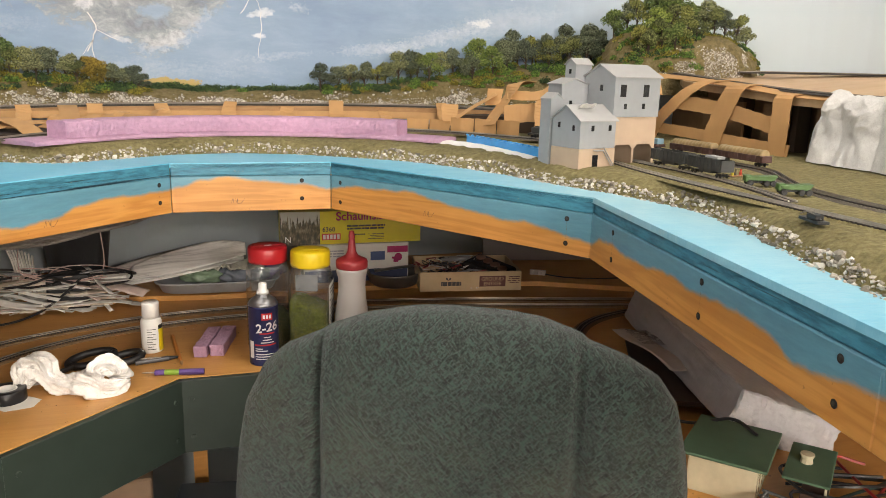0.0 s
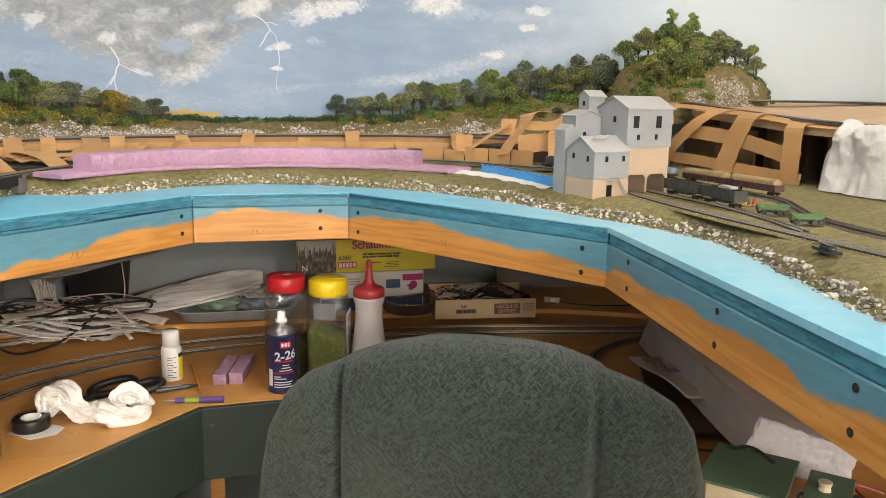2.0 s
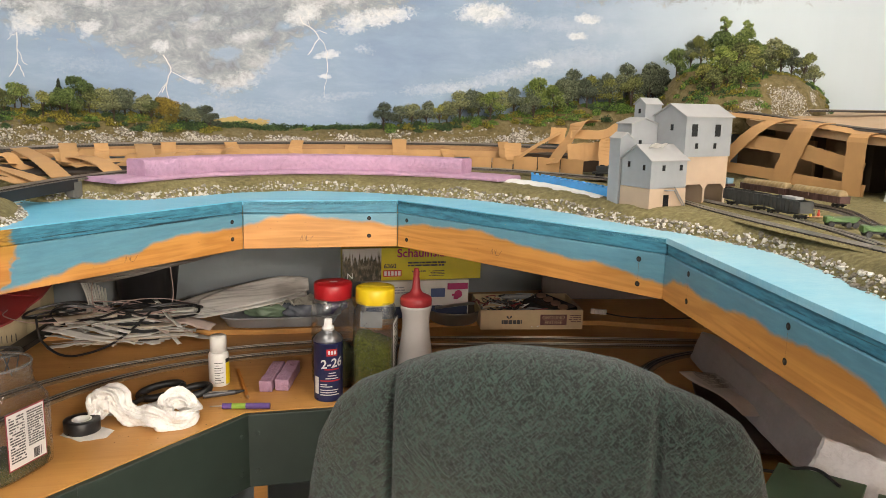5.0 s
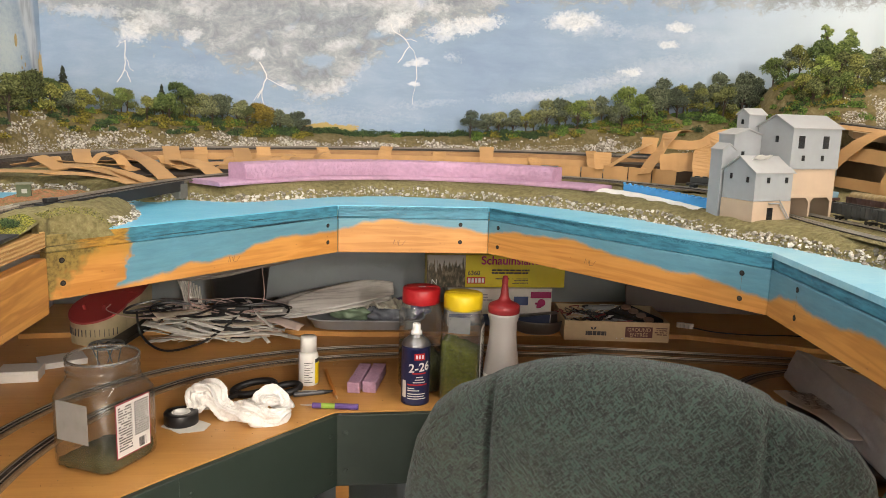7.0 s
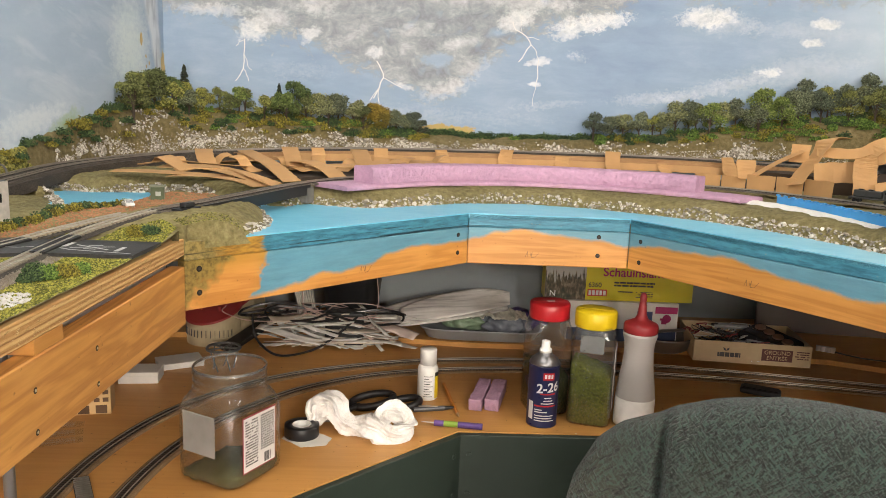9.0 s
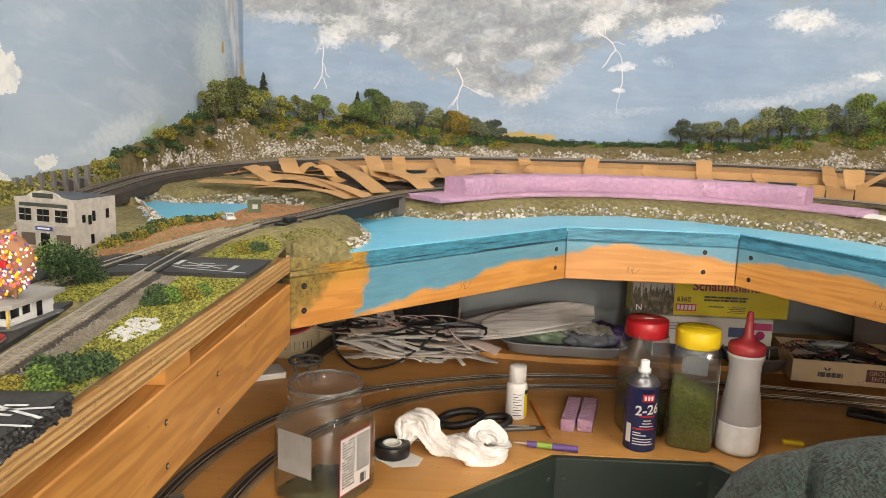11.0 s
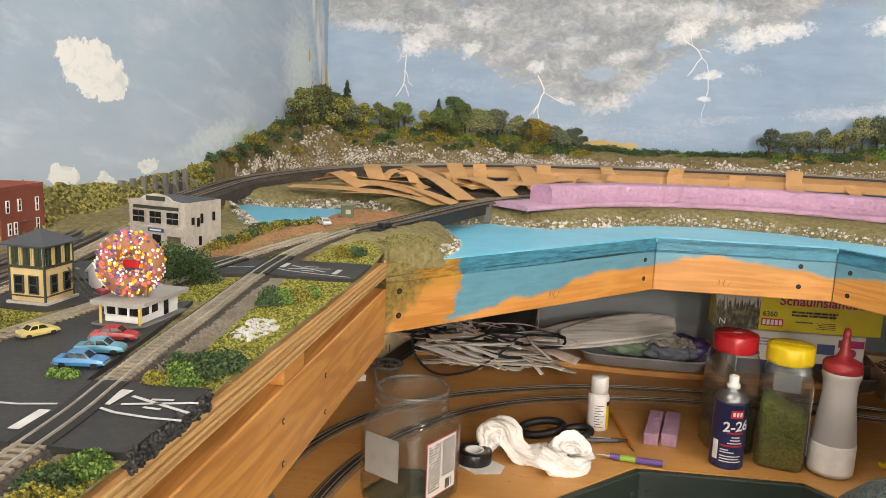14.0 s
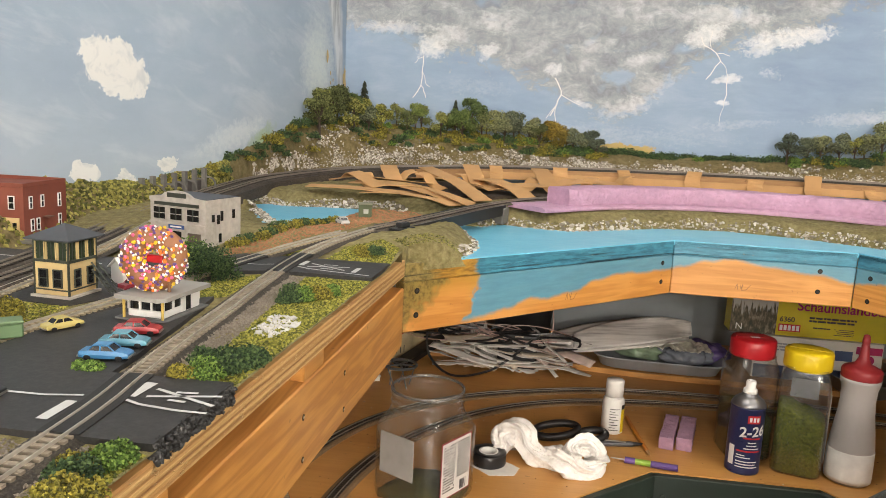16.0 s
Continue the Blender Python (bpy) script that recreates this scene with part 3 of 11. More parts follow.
    # (along, height, half length, half height, raggedness, sharpness, tilt, cover)
    for e in ((0.125, 1.480, 0.105, 0.017, 0.5, 1.8, 0.0, 0.7), (0.215, 1.437, 0.045, 0.030, 0.35, 2.2, 0.0, 0.95), (0.262, 1.470, 0.05, 0.026, 0.5, 1.6, 0.0, 0.8), (0.355, 1.432, 0.030, 0.020, 0.35, 2.4, 0.3, 0.9), (0.37, 1.500, 0.06, 0.030, 0.6, 1.5, 0.0, 0.7),
              (0.513, 1.394, 0.024, 0.015, 0.3, 2.6, 0.2, 0.95), (0.60, 1.450, 0.07, 0.020, 0.7, 1.3, 0.0, 0.5), (0.69, 1.312, 0.075, 0.024, 0.6, 1.4, 0.25, 0.65), (0.585, 1.316, 0.028, 0.009, 0.4, 2.2, -0.2, 0.8), (0.75, 1.365, 0.05, 0.03, 0.7, 1.2, 0.5, 0.5), (0.72, 1.425, 0.06, 0.016, 0.6, 1.4, 0.2, 0.6),
              (0.858, 1.486, 0.050, 0.030, 0.4, 2.0, 0.3, 0.9), (1.045, 1.486, 0.110, 0.024, 0.45, 2.2, 0.18, 0.95), (0.985, 1.462, 0.040, 0.020, 0.5, 2.0, 0.0, 0.85), (0.90, 1.53, 0.12, 0.030, 0.5, 1.6, 0.0, 0.7), (0.918, 1.388, 0.038, 0.011, 0.35, 2.5, 0.15, 0.9), (0.91, 1.334, 0.017, 0.007, 0.3, 2.6, 0.0, 0.9), (1.01, 1.406, 0.030, 0.014, 0.8, 1.2, 0.0, 0.5),
              (1.333, 1.512, 0.082, 0.028, 0.25, 2.4, 0.06, 0.97), (1.36, 1.500, 0.13, 0.030, 0.5, 0.9, -0.05, 0.5), (1.622, 1.508, 0.044, 0.014, 0.25, 2.4, 0.0, 0.95), (1.60, 1.462, 0.034, 0.012, 0.25, 2.6, 0.0, 0.95), (1.50, 1.387, 0.036, 0.013, 0.35, 2.4, 0.1, 0.9), (1.55, 1.49, 0.22, 0.022, 0.5, 0.7, -0.05, 0.45),
              (1.22, 1.312, 0.13, 0.018, 0.5, 0.9, 0.10, 0.6), (1.36, 1.340, 0.17, 0.022, 0.5, 0.8, 0.25, 0.65), (1.55, 1.385, 0.2, 0.04, 0.5, 0.7, 0.2, 0.6), (0.95, 1.285, 0.10, 0.012, 0.8, 0.8, 0.1, 0.4), (0.45, 1.245, 0.5, 0.03, 0.8, 0.5, 0.0, 0.5), (0.34, 1.345, 0.09, 0.022, 0.9, 0.6, 0.0, 0.35)):
        c = blend(t, calc(t, "MULTIPLY", ellipse(*e[:4], e[4] * 1.25, e[5] * 0.62, e[6]), e[7] * 0.86), c, white)
    # brushed streaks and a pale patch beside the corner on the left wall
    wall_left = calc(t, "MULTIPLY", calc(t, "SUBTRACT", -0.015, u), 60.0, True)
    streak = calc(t, "MULTIPLY", calc(t, "SUBTRACT", noise_at(t, place(t, (1.6, 5.0, 1), (0, 0, -0.18), "UV"), 3.4, 6, 0.65, 0.5), 0.52), 5.0, True)
    c = blend(t, calc(t, "MULTIPLY", calc(t, "MULTIPLY", streak, wall_left), 0.45), c, (0.66, 0.72, 0.765))
    c = blend(t, calc(t, "MULTIPLY", calc(t, "MULTIPLY", ellipse(-0.16, 1.37, 0.10, 0.13, 0.3, 1.0), wall_left), 0.75), c, (0.67, 0.745, 0.735))
    c = blend(t, calc(t, "MULTIPLY", calc(t, "MULTIPLY", ellipse(-0.53, 1.215, 0.13, 0.028, 0.4, 1.0, 0.2), wall_left), 0.6), c, (0.72, 0.765, 0.79))
    for e in ((-0.860, 1.315, 0.074, 0.043, 0.08, 14, -0.18), (-0.930, 1.168, 0.034, 0.016, 0.12, 12), (-0.843, 1.149, 0.026, 0.018, 0.12, 12), (-0.740, 1.172, 0.026, 0.013, 0.12, 12)):
        c = blend(t, ellipse(*e), c, ramp(t, heap, [(0.38, (0.66, 0.69, 0.71)), (0.52, (0.82, 0.83, 0.82))]))
    # the grey funnel painted in the corner
    bend = calc(t, "MULTIPLY", calc(t, "SUBTRACT", noise_at(t, place(t, (0.01, 1, 1), which="UV"), 7.0, 2), 0.5), 0.04)
    reach = calc(t, "ADD", 0.016, calc(t, "MULTIPLY", calc(t, "SUBTRACT", v, 1.3), 0.14))
    reach = calc(t, "MAXIMUM", reach, 0.004)
    across = calc(t, "DIVIDE", calc(t, "ABSOLUTE", calc(t, "ADD", calc(t, "SUBTRACT", u, calc(t, "MULTIPLY", calc(t, "SUBTRACT", v, 1.24), -0.26)), bend)), reach)
    funnel = calc(t, "MULTIPLY", calc(t, "SUBTRACT", 1.0, across), 2.0, True)
    funnel = calc(t, "MULTIPLY", funnel, calc(t, "MULTIPLY", calc(t, "SUBTRACT", v, 1.29), 25.0, True))
    c = blend(t, calc(t, "MULTIPLY", funnel, 0.75), c, ramp(t, noise_at(t, place(t, (3, 0.5, 1), which="UV"), 16, 5), [(0.36, (0.30, 0.32, 0.34)), (0.58, (0.74, 0.755, 0.76))]))
    # bare sand and meadow painted above the low hedge and at the left hill
    c = blend(t, ellipse(0.69, 1.212, 0.08, 0.016, 0.2, 8), c, (0.50, 0.36, 0.13))
    c = blend(t, calc(t, "MULTIPLY", ellipse(-0.45, 1.185, 0.09, 0.035, 0.2, 1.2, 0.55), 0.7), c, (0.30, 0.42, 0.18))
    t.links.new(c, b.inputs["Base Color"])
    bump(t, b, brush, 0.12, 0.002)
    return m


SKY = painted_sky()


def backdrop():
    plan = [(left_wall_x(y), y, None) for y in np.linspace(-1.59, 2.07, 40)]
    plan += [(x, 2.07, None) for x in np.linspace(-0.72, 0.75, 30)]
    plan += [(0.75 + 0.7 * math.sin(a), 1.37 + 0.7 * math.cos(a), None) for a in np.linspace(0.06, math.pi / 2, 28)]
    plan += [(1.45, y, None) for y in np.linspace(1.3, -1.59, 20)]
    run, lengths = 0.0, [0.0]
    for a, b in zip(plan, plan[1:]):
        run += math.hypot(b[0] - a[0], b[1] - a[1])
        lengths.append(run)
    zero = lengths[39]
    bm = bmesh.new()
    lay = bm.loops.layers.uv.new("paint")
    back = []
    for z in (1.02, 2.38):
        back.append([bm.verts.new((x, y, z)) for x, y, _ in plan])
    for i in range(len(plan) - 1):
        f = bm.faces.new((back[0][i], back[0][i + 1], back[1][i + 1], back[1][i]))
        for lp, (k, z) in zip(f.loops, ((i, 1.02), (i + 1, 1.02), (i + 1, 2.38), (i, 2.38))):
            lp[lay].uv = (lengths[k] - zero, z)
    ob = structure("backdrop", bm, SKY, "hand-painted storm sky with clouds and lightning", False)
    solid = ob.modifiers.new("thickness", "SOLIDIFY")
    solid.thickness, solid.offset = 0.004, -1
    return ob


BACKDROP = backdrop()


def ribbon(points, width, bm, y0=2.0655):
    """A thin painted stroke on the back wall, from x, z pairs."""
    for (ax, az), (bx, bz) in zip(points, points[1:]):
        d = Vector((bx - ax, 0, bz - az))
        if d.length < 1e-6:
            continue
        n = Vector((-d.z, 0, d.x)).normalized() * width / 2
        a, b = Vector((ax, y0, az)), Vector((bx, y0, bz))
        bm.faces.new([bm.verts.new(p) for p in (a + n, a - n, b - n * 0.8, b + n * 0.8)])


def lightning(*strokes):
    bm = bmesh.new()
    for width, pts in strokes:
        fine = []
        for (ax, az), (bx, bz) in zip(pts, pts[1:]):
            fine += [(ax, az), ((ax + bx) / 2 + rng_l.uniform(-0.003, 0.003), (az + bz) / 2)]
        ribbon(fine + [pts[-1]], width * 0.72, bm)
    part("lightning_stroke", bm, WHITE, BACKDROP, "white painted lightning bolt")


rng_l = random.Random(5)
lightning((0.0038, [(-0.563, 1.414), (-0.565, 1.377), (-0.567, 1.343), (-0.586, 1.312)]), (0.003, [(-0.567, 1.343), (-0.560, 1.33), (-0.554, 1.313)]), (0.0022, [(-0.565, 1.377), (-0.556, 1.35), (-0.545, 1.34)]), (0.0018, [(-0.566, 1.41), (-0.577, 1.406), (-0.584, 1.396)]))
lightning((0.0045, [(-0.241, 1.374), (-0.230, 1.355), (-0.224, 1.335), (-0.233, 1.311), (-0.247, 1.284)]), (0.003, [(-0.233, 1.311), (-0.236, 1.288), (-0.232, 1.268)]), (0.0024, [(-0.224, 1.335), (-0.204, 1.325), (-0.177, 1.313)]), (0.002, [(-0.233, 1.311), (-0.256, 1.278)]))
lightning((0.0034, [(0.089, 1.481), (0.097, 1.463), (0.124, 1.448), (0.137, 1.428), (0.122, 1.406), (0.108, 1.386)]), (0.002, [(0.113, 1.457), (0.110, 1.482), (0.112, 1.495)]), (0.002, [(0.125, 1.444), (0.141, 1.447), (0.157, 1.441)]), (0.002, [(0.137, 1.428), (0.151, 1.413), (0.158, 1.394)]))
lightning((0.0032, [(0.158, 1.392), (0.157, 1.368), (0.154, 1.335)]), (0.0016, [(0.154, 1.335), (0.150, 1.309), (0.149, 1.282)]))


def peeled(x, z, w, h, wall="west"):
    """A patch where the paint has come off and bare ochre board shows."""
    bm = bmesh.new()
    n = 14
    ring = []
    for i in range(n):
        a = 2 * math.pi * i / n
        k = 1 + 0.25 * math.sin(3.1 * i + x * 40)
        ring.append((math.cos(a) * w / 2 * k, math.sin(a) * h / 2 * k))
    y = 2.07 - 0.0 if wall == "north" else 2.07 + (x + 0.76) / LEFT_SLOPE
    vs = [bm.verts.new((x + p, 2.0662, z + q)) if wall == "north" else bm.verts.new((left_wall_x(y + p) + 0.0042, y + p, z + q)) for p, q in ring]
    bm.faces.new(vs)
    part("peeled_patch", bm, PEELED, BACKDROP, "bare ochre board where paint has peeled")


PEELED = plain("bare_ochre_board", (0.50, 0.37, 0.17), 0.8, 0, 0.2, 90)
for pu, pz, pw, ph in ((0.016, 1.335, 0.020, 0.085), (0.120, 1.395, 0.012, 0.030), (0.10, 1.358, 0.006, 0.010), (0.085, 1.343, 0.006, 0.010), (0.10, 1.335, 0.006, 0.008)):
    peeled(left_wall_x(2.07 - pu), pz, pw, ph)

# ---- the upper deck: fronts, plywood, water, land ----
C0, C1, C2, C3, C4 = (-0.399, 1.008), (-0.046, 1.352), (0.217, 1.347), (0.497, 0.920), (0.425, 0.385)
C5 = (0.36, -0.1)
L0 = (-0.428, 0.1)                       # the left front board runs from here to C0
DECK_Z = 1.100


def along(a, b, off):
    d = Vector((b[0] - a[0], b[1] - a[1], 0)).normalized()
    n = Vector((-d.y, d.x, 0)) * off     # to the left of the way from a to b
    return n


def front_board(a, b, z0, z1, thick, mat, name="front_board", label="", back=0.0):
    """A board standing on edge with its face on the line a-b, thickness behind it (to the left)."""
    length = math.hypot(b[0] - a[0], b[1] - a[1])
    bm = one_box(length / 2, thick / 2 + back, z0, length, thick, z1 - z0, 0.0012)
    ang = math.atan2(b[1] - a[1], b[0] - a[0])
    bmesh.ops.transform(bm, matrix=Matrix.Translation((a[0], a[1], 0)) @ Matrix.Rotation(ang, 4, "Z"), verts=bm.verts)
    return part(name, bm, mat, BENCH, label)


BENCH = thing("layout_bench", "plywood and pine bench front, blue paint brushed over its upper half", "layout bench", kind="structure")
BOARD_LO, BOARD_HI = 1.019, 1.079
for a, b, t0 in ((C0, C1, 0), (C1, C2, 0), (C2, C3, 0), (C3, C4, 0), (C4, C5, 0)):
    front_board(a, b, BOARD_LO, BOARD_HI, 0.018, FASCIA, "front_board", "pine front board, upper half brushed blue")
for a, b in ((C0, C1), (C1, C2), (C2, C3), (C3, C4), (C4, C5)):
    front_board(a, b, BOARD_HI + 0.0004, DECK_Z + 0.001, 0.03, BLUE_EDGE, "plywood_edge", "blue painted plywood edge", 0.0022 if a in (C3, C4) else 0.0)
front_board(L0, C0, 1.003, 1.073, 0.018, PINE_Y, "front_board", "bare varnished pine front board")
front_board(L0, C0, 1.086, 1.106, 0.03, PLY_LAYERS, "plywood_edge", "bare splintered plywood edge showing its layers")
for k in (0.12, 0.40, 0.66):
    p = Vector((*L0, 0)).lerp(Vector((*C0, 0)), k)
    box_m = Matrix.Translation((p.x, p.y, 0)) @ Matrix.Rotation(math.atan2(C0[1] - L0[1], C0[0] - L0[0]), 4, "Z")
    part("spacer_block", one_box(0, 0.016, 1.0733, 0.045, 0.03, 0.0124, 0.0006, m=box_m), PINE, BENCH, "pine spacer block")

WATER_OUTLINE = [(-0.362, 1.0445), C1, C2, C3, C4, C5, (0.75, -0.1), (0.75, 1.5), (0.3, 1.62), (-0.25, 1.56), (-0.9, 1.62), (-0.9, 1.2), (-0.5, 1.15), (-0.40, 1.10)]


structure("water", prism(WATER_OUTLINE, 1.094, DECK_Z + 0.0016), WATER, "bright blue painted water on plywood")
structure("deck", prism([(-0.44, 0.1), (-0.43, 1.02), (-0.05, 1.372), (0.225, 1.372), (0.52, 0.935), (0.45, 0.385), (0.38, -0.1), (1.44, -0.1), (1.44, 1.4), (1.2, 1.86), (0.75, 2.065), (-0.755, 2.065), (-0.95, 0.65), (-1.02, 0.1)], 1.0735, 1.0925), PLY, "plywood deck under the scenery")

BASIN = [(-0.335, 0.95), (-0.333, 1.02), (-0.338, 1.085), (-0.330, 1.16), (-0.352, 1.25), (-0.39, 1.30), (-0.38, 1.345), (-0.342, 1.352), (-0.312, 1.39), (-0.216, 1.367), (-0.143, 1.41), (-0.044, 1.477), (0.063, 1.497), (0.169, 1.468),
         (0.265, 1.408), (0.356, 1.335), (0.42, 1.24), (0.462, 1.146), (0.50, 1.03), (0.535, 0.955), (0.56, 0.87), (0.573, 0.798), (0.56, 0.72), (0.53, 0.606), (0.50, 0.5), (0.48, 0.35), (0.46, -0.1), (0.2, -0.1)]
POND = [(-0.37, 1.30), (-0.43, 1.315), (-0.49, 1.36), (-0.53, 1.34), (-0.573, 1.30), (-0.60, 1.25), (-0.602, 1.205), (-0.63, 1.228), (-0.69, 1.33), (-0.752, 1.434), (-0.73, 1.462), (-0.684, 1.450), (-0.62, 1.470), (-0.542, 1.466), (-0.482, 1.430), (-0.42, 1.40), (-0.37, 1.35)]


def smooth01(t):
    t = np.clip(t, 0, 1)
    return t * t * (3 - 2 * t)


def land_z(x, y):
    """The height of the land, for arrays."""
    wet = inside(BASIN, x, y) | inside(POND, x, y)
    d = np.minimum(away(BASIN, x, y), away(POND, x, y))
    level = np.where(x > 0, 1.126, 1.1105 + 0.0155 * smooth01((y - 0.905) / 0.17))
    bumps = 0.0016 * np.sin(x * 61 + 1.3 * np.sin(y * 37)) * np.sin(y * 53 + 2 * np.sin(x * 29)) + 0.0012 * np.sin(x * 140 + y * 90) * np.sin(y * 170)
    rise = np.minimum(1.0, d / 0.042)
    bank = np.minimum(1.0, away(POND, x, y) / 0.14) ** 1.3     # the pond lies in a wide shallow hollow
    level = DECK_Z + 0.003 + (level - DECK_Z - 0.003) * np.where((x < -0.44) & (y < 1.36), bank + (1 - bank) * smooth01((x + 0.555) / 0.06), 1)
    mound = 0.0045 * np.exp(-(((x + 0.402) / 0.030) ** 2 + ((y - 1.075) / 0.05) ** 2))
    h = DECK_Z + (level - DECK_Z) * (1 - (1 - rise) ** 2) + bumps * (0.25 + 0.75 * smooth01((y - 1.0) / 0.1)) + mound * smooth01(d / 0.03)
    return np.where(wet, 1.0925, h)


def ground():
    step = 0.009
    xs, ys = np.arange(-1.02, 1.44, step), np.arange(0.1, 1.93, step)
    gx, gy = np.meshgrid(xs, ys, indexing="ij")
    gz = land_z(gx, gy)
    keep = gz > 1.0926
    verts = np.stack([gx, gy, gz], -1).reshape(-1, 3)
    ny = len(ys)
    i, j = np.meshgrid(np.arange(len(xs) - 1), np.arange(ny - 1), indexing="ij")
    left = left_wall_x(gy)
    ok = keep | np.roll(keep, 1, 0) | np.roll(keep, -1, 0) | np.roll(keep, 1, 1) | np.roll(keep, -1, 1)
    ok &= gx > left
    use = ok[:-1, :-1] & ok[1:, :-1] & ok[:-1, 1:] & ok[1:, 1:]
    a = (i * ny + j)[use]
    bm = bmesh.new()
    faces = np.stack([a, a + ny, a + ny + 1, a + 1], -1)
    me = bpy.data.meshes.new("ground")
    me.from_pydata(verts.tolist(), [], faces.tolist())
    bm.from_mesh(me)
    bmesh.ops.delete(bm, geom=[v for v in bm.verts if not v.link_faces], context="VERTS")
    for (p, q), test in (((L0, C0), lambda c: c.y < 1.02 and c.x < 0), ((C0, C1), lambda c: 1.0 < c.y < 1.4 and c.x < -0.28)):
        n = Vector((q[1] - p[1], p[0] - q[0], 0)).normalized()
        fs = [f for f in bm.faces if test(f.calc_center_median())]
        geom = fs + list({e for f in fs for e in f.edges}) + list({v for f in fs for v in f.verts})
        bmesh.ops.bisect_plane(bm, geom=geom, plane_co=(p[0], p[1], 0), plane_no=n, clear_outer=True)
    rim = [e for e in bm.edges if e.is_boundary and all(v.co.x < -0.30 and 0.985 < v.co.y < 1.12 and abs(v.co.x + 0.4) < 0.09 for v in e.verts)]
    made = bmesh.ops.extrude_edge_only(bm, edges=rim)["geom"]
    for v in made:
        if isinstance(v, bmesh.types.BMVert):
            v.co.z = 1.092
            if v.co.x + v.co.y > 0.62:
                v.co += Vector((0.0011, -0.0011, 0))
    return structure("ground", bm, EARTH, "olive-tan sculpted earth of the model landscape", True)


ground()


# ---- the back: hillside against the wall ----
HILL_ROWS = [(-0.79, 0.75, 1.11, -0.93, 0.75, 1.155), (-0.80, 1.0, 1.11, -0.896, 1.0, 1.162), (-0.812, 1.25, 1.115, -0.865, 1.25, 1.146), (-0.815, 1.45, 1.12, -0.838, 1.45, 1.16), (-0.804, 1.62, 1.128, -0.817, 1.64, 1.20),
             (-0.775, 1.76, 1.14, -0.797, 1.79, 1.235), (-0.71, 1.87, 1.145, -0.775, 1.96, 1.25), (-0.60, 1.94, 1.152, -0.70, 2.063, 1.245), (-0.45, 1.962, 1.16, -0.48, 2.063, 1.235), (-0.30, 1.972, 1.165, -0.30, 2.063, 1.225),
             (-0.15, 1.977, 1.168, -0.15, 2.063, 1.205), (0.0, 1.98, 1.17, 0.0, 2.063, 1.2), (0.25, 1.98, 1.172, 0.25, 2.063, 1.205), (0.45, 1.975, 1.172, 0.45, 2.063, 1.22), (0.65, 1.955, 1.172, 0.65, 2.063, 1.245),
             (0.80, 1.92, 1.175, 0.82, 2.060, 1.275), (0.95, 1.87, 1.18, 0.97, 2.025, 1.29), (1.05, 1.80, 1.2, 1.08, 1.97, 1.30)]


def hill_line(k, v):
    """A point of the hillside: k along the rows, v from its foot (0) to the wall (1)."""
    i = min(int(k), len(HILL_ROWS) - 2)
    f = k - i
    r = [a + (b - a) * f for a, b in zip(HILL_ROWS[i], HILL_ROWS[i + 1])]
    x, y = r[0] + (r[3] - r[0]) * v, r[1] + (r[4] - r[1]) * v
    up = 1 - (1 - min(1, v * 1.15)) ** 2.2
    z = r[2] + (r[5] - r[2]) * up
    n = noise.noise(Vector((x * 30, y * 30, z * 20))) * 0.006 + noise.noise(Vector((x * 90, y * 90, z * 60))) * 0.003
    return Vector((x, y - n * 0.6 * (v < 0.97), z + n * (0.2 + v) * (v < 0.99)))


def hillside():
    nk, nv = 300, 18
    verts = [hill_line(17 * i / nk, j / nv) for i in range(nk + 1) for j in range(nv + 1)]
    faces = [(i * (nv + 1) + j, (i + 1) * (nv + 1) + j, (i + 1) * (nv + 1) + j + 1, i * (nv + 1) + j + 1) for i in range(nk) for j in range(nv)]
    ob = raw("hillside", verts, faces, HILL, None, "rocky brown model hillside against the backdrop", True)
    tagged(ob, kind="structure")


hillside()


CORNER = (1.143, 1.743)


def corner_z(x, y):
    """The height of the corner hill, broad on its left and steep on its right."""
    dx0, dy0 = x - CORNER[0], y - CORNER[1]
    dx, dy = dx0 * 0.82 - dy0 * 0.57, dx0 * 0.57 + dy0 * 0.82
    r = min(1.0, math.hypot(dx / 0.217, dy / 0.175))
    side = dx / 0.217
    return 1.215 + (0.152 - 0.026 * side - 0.02 * side * side * (side > 0)) * (1 - r ** (4.6 + 4.0 * max(0.0, side) ** 0.5))


def corner_hill():
    """The high rounded hill in the right corner, steep and rocky on its right."""
    verts, faces = [], []
    nr, na = 44, 110
    for i in range(nr + 1):
        r = (i / nr) ** 0.7
        for j in range(na):
            a = 2 * math.pi * j / na
            dx, dy = math.cos(a) * 0.217 * r, math.sin(a) * 0.175 * r
            # the hill's long way follows the curved wall
            x, y = CORNER[0] + dx * 0.82 + dy * 0.57, CORNER[1] - dx * 0.57 + dy * 0.82
            z = corner_z(x, y)
            n = noise.noise(Vector((x * 22, y * 22, z * 22))) * 0.006 + noise.noise(Vector((x * 70, y * 70, z * 70))) * 0.004
            verts.append((x + n * math.cos(a), y + n * math.sin(a), z + n))
    for i in range(nr):
        for j in range(na):
            faces.append((i * na + j, (i + 1) * na + j, (i + 1) * na + (j + 1) % na, i * na + (j + 1) % na))
    tagged(raw("corner_hill", verts, faces, HILL, None, "tall rocky wooded hill in the corner of the layout", True), kind="structure")


corner_hill()

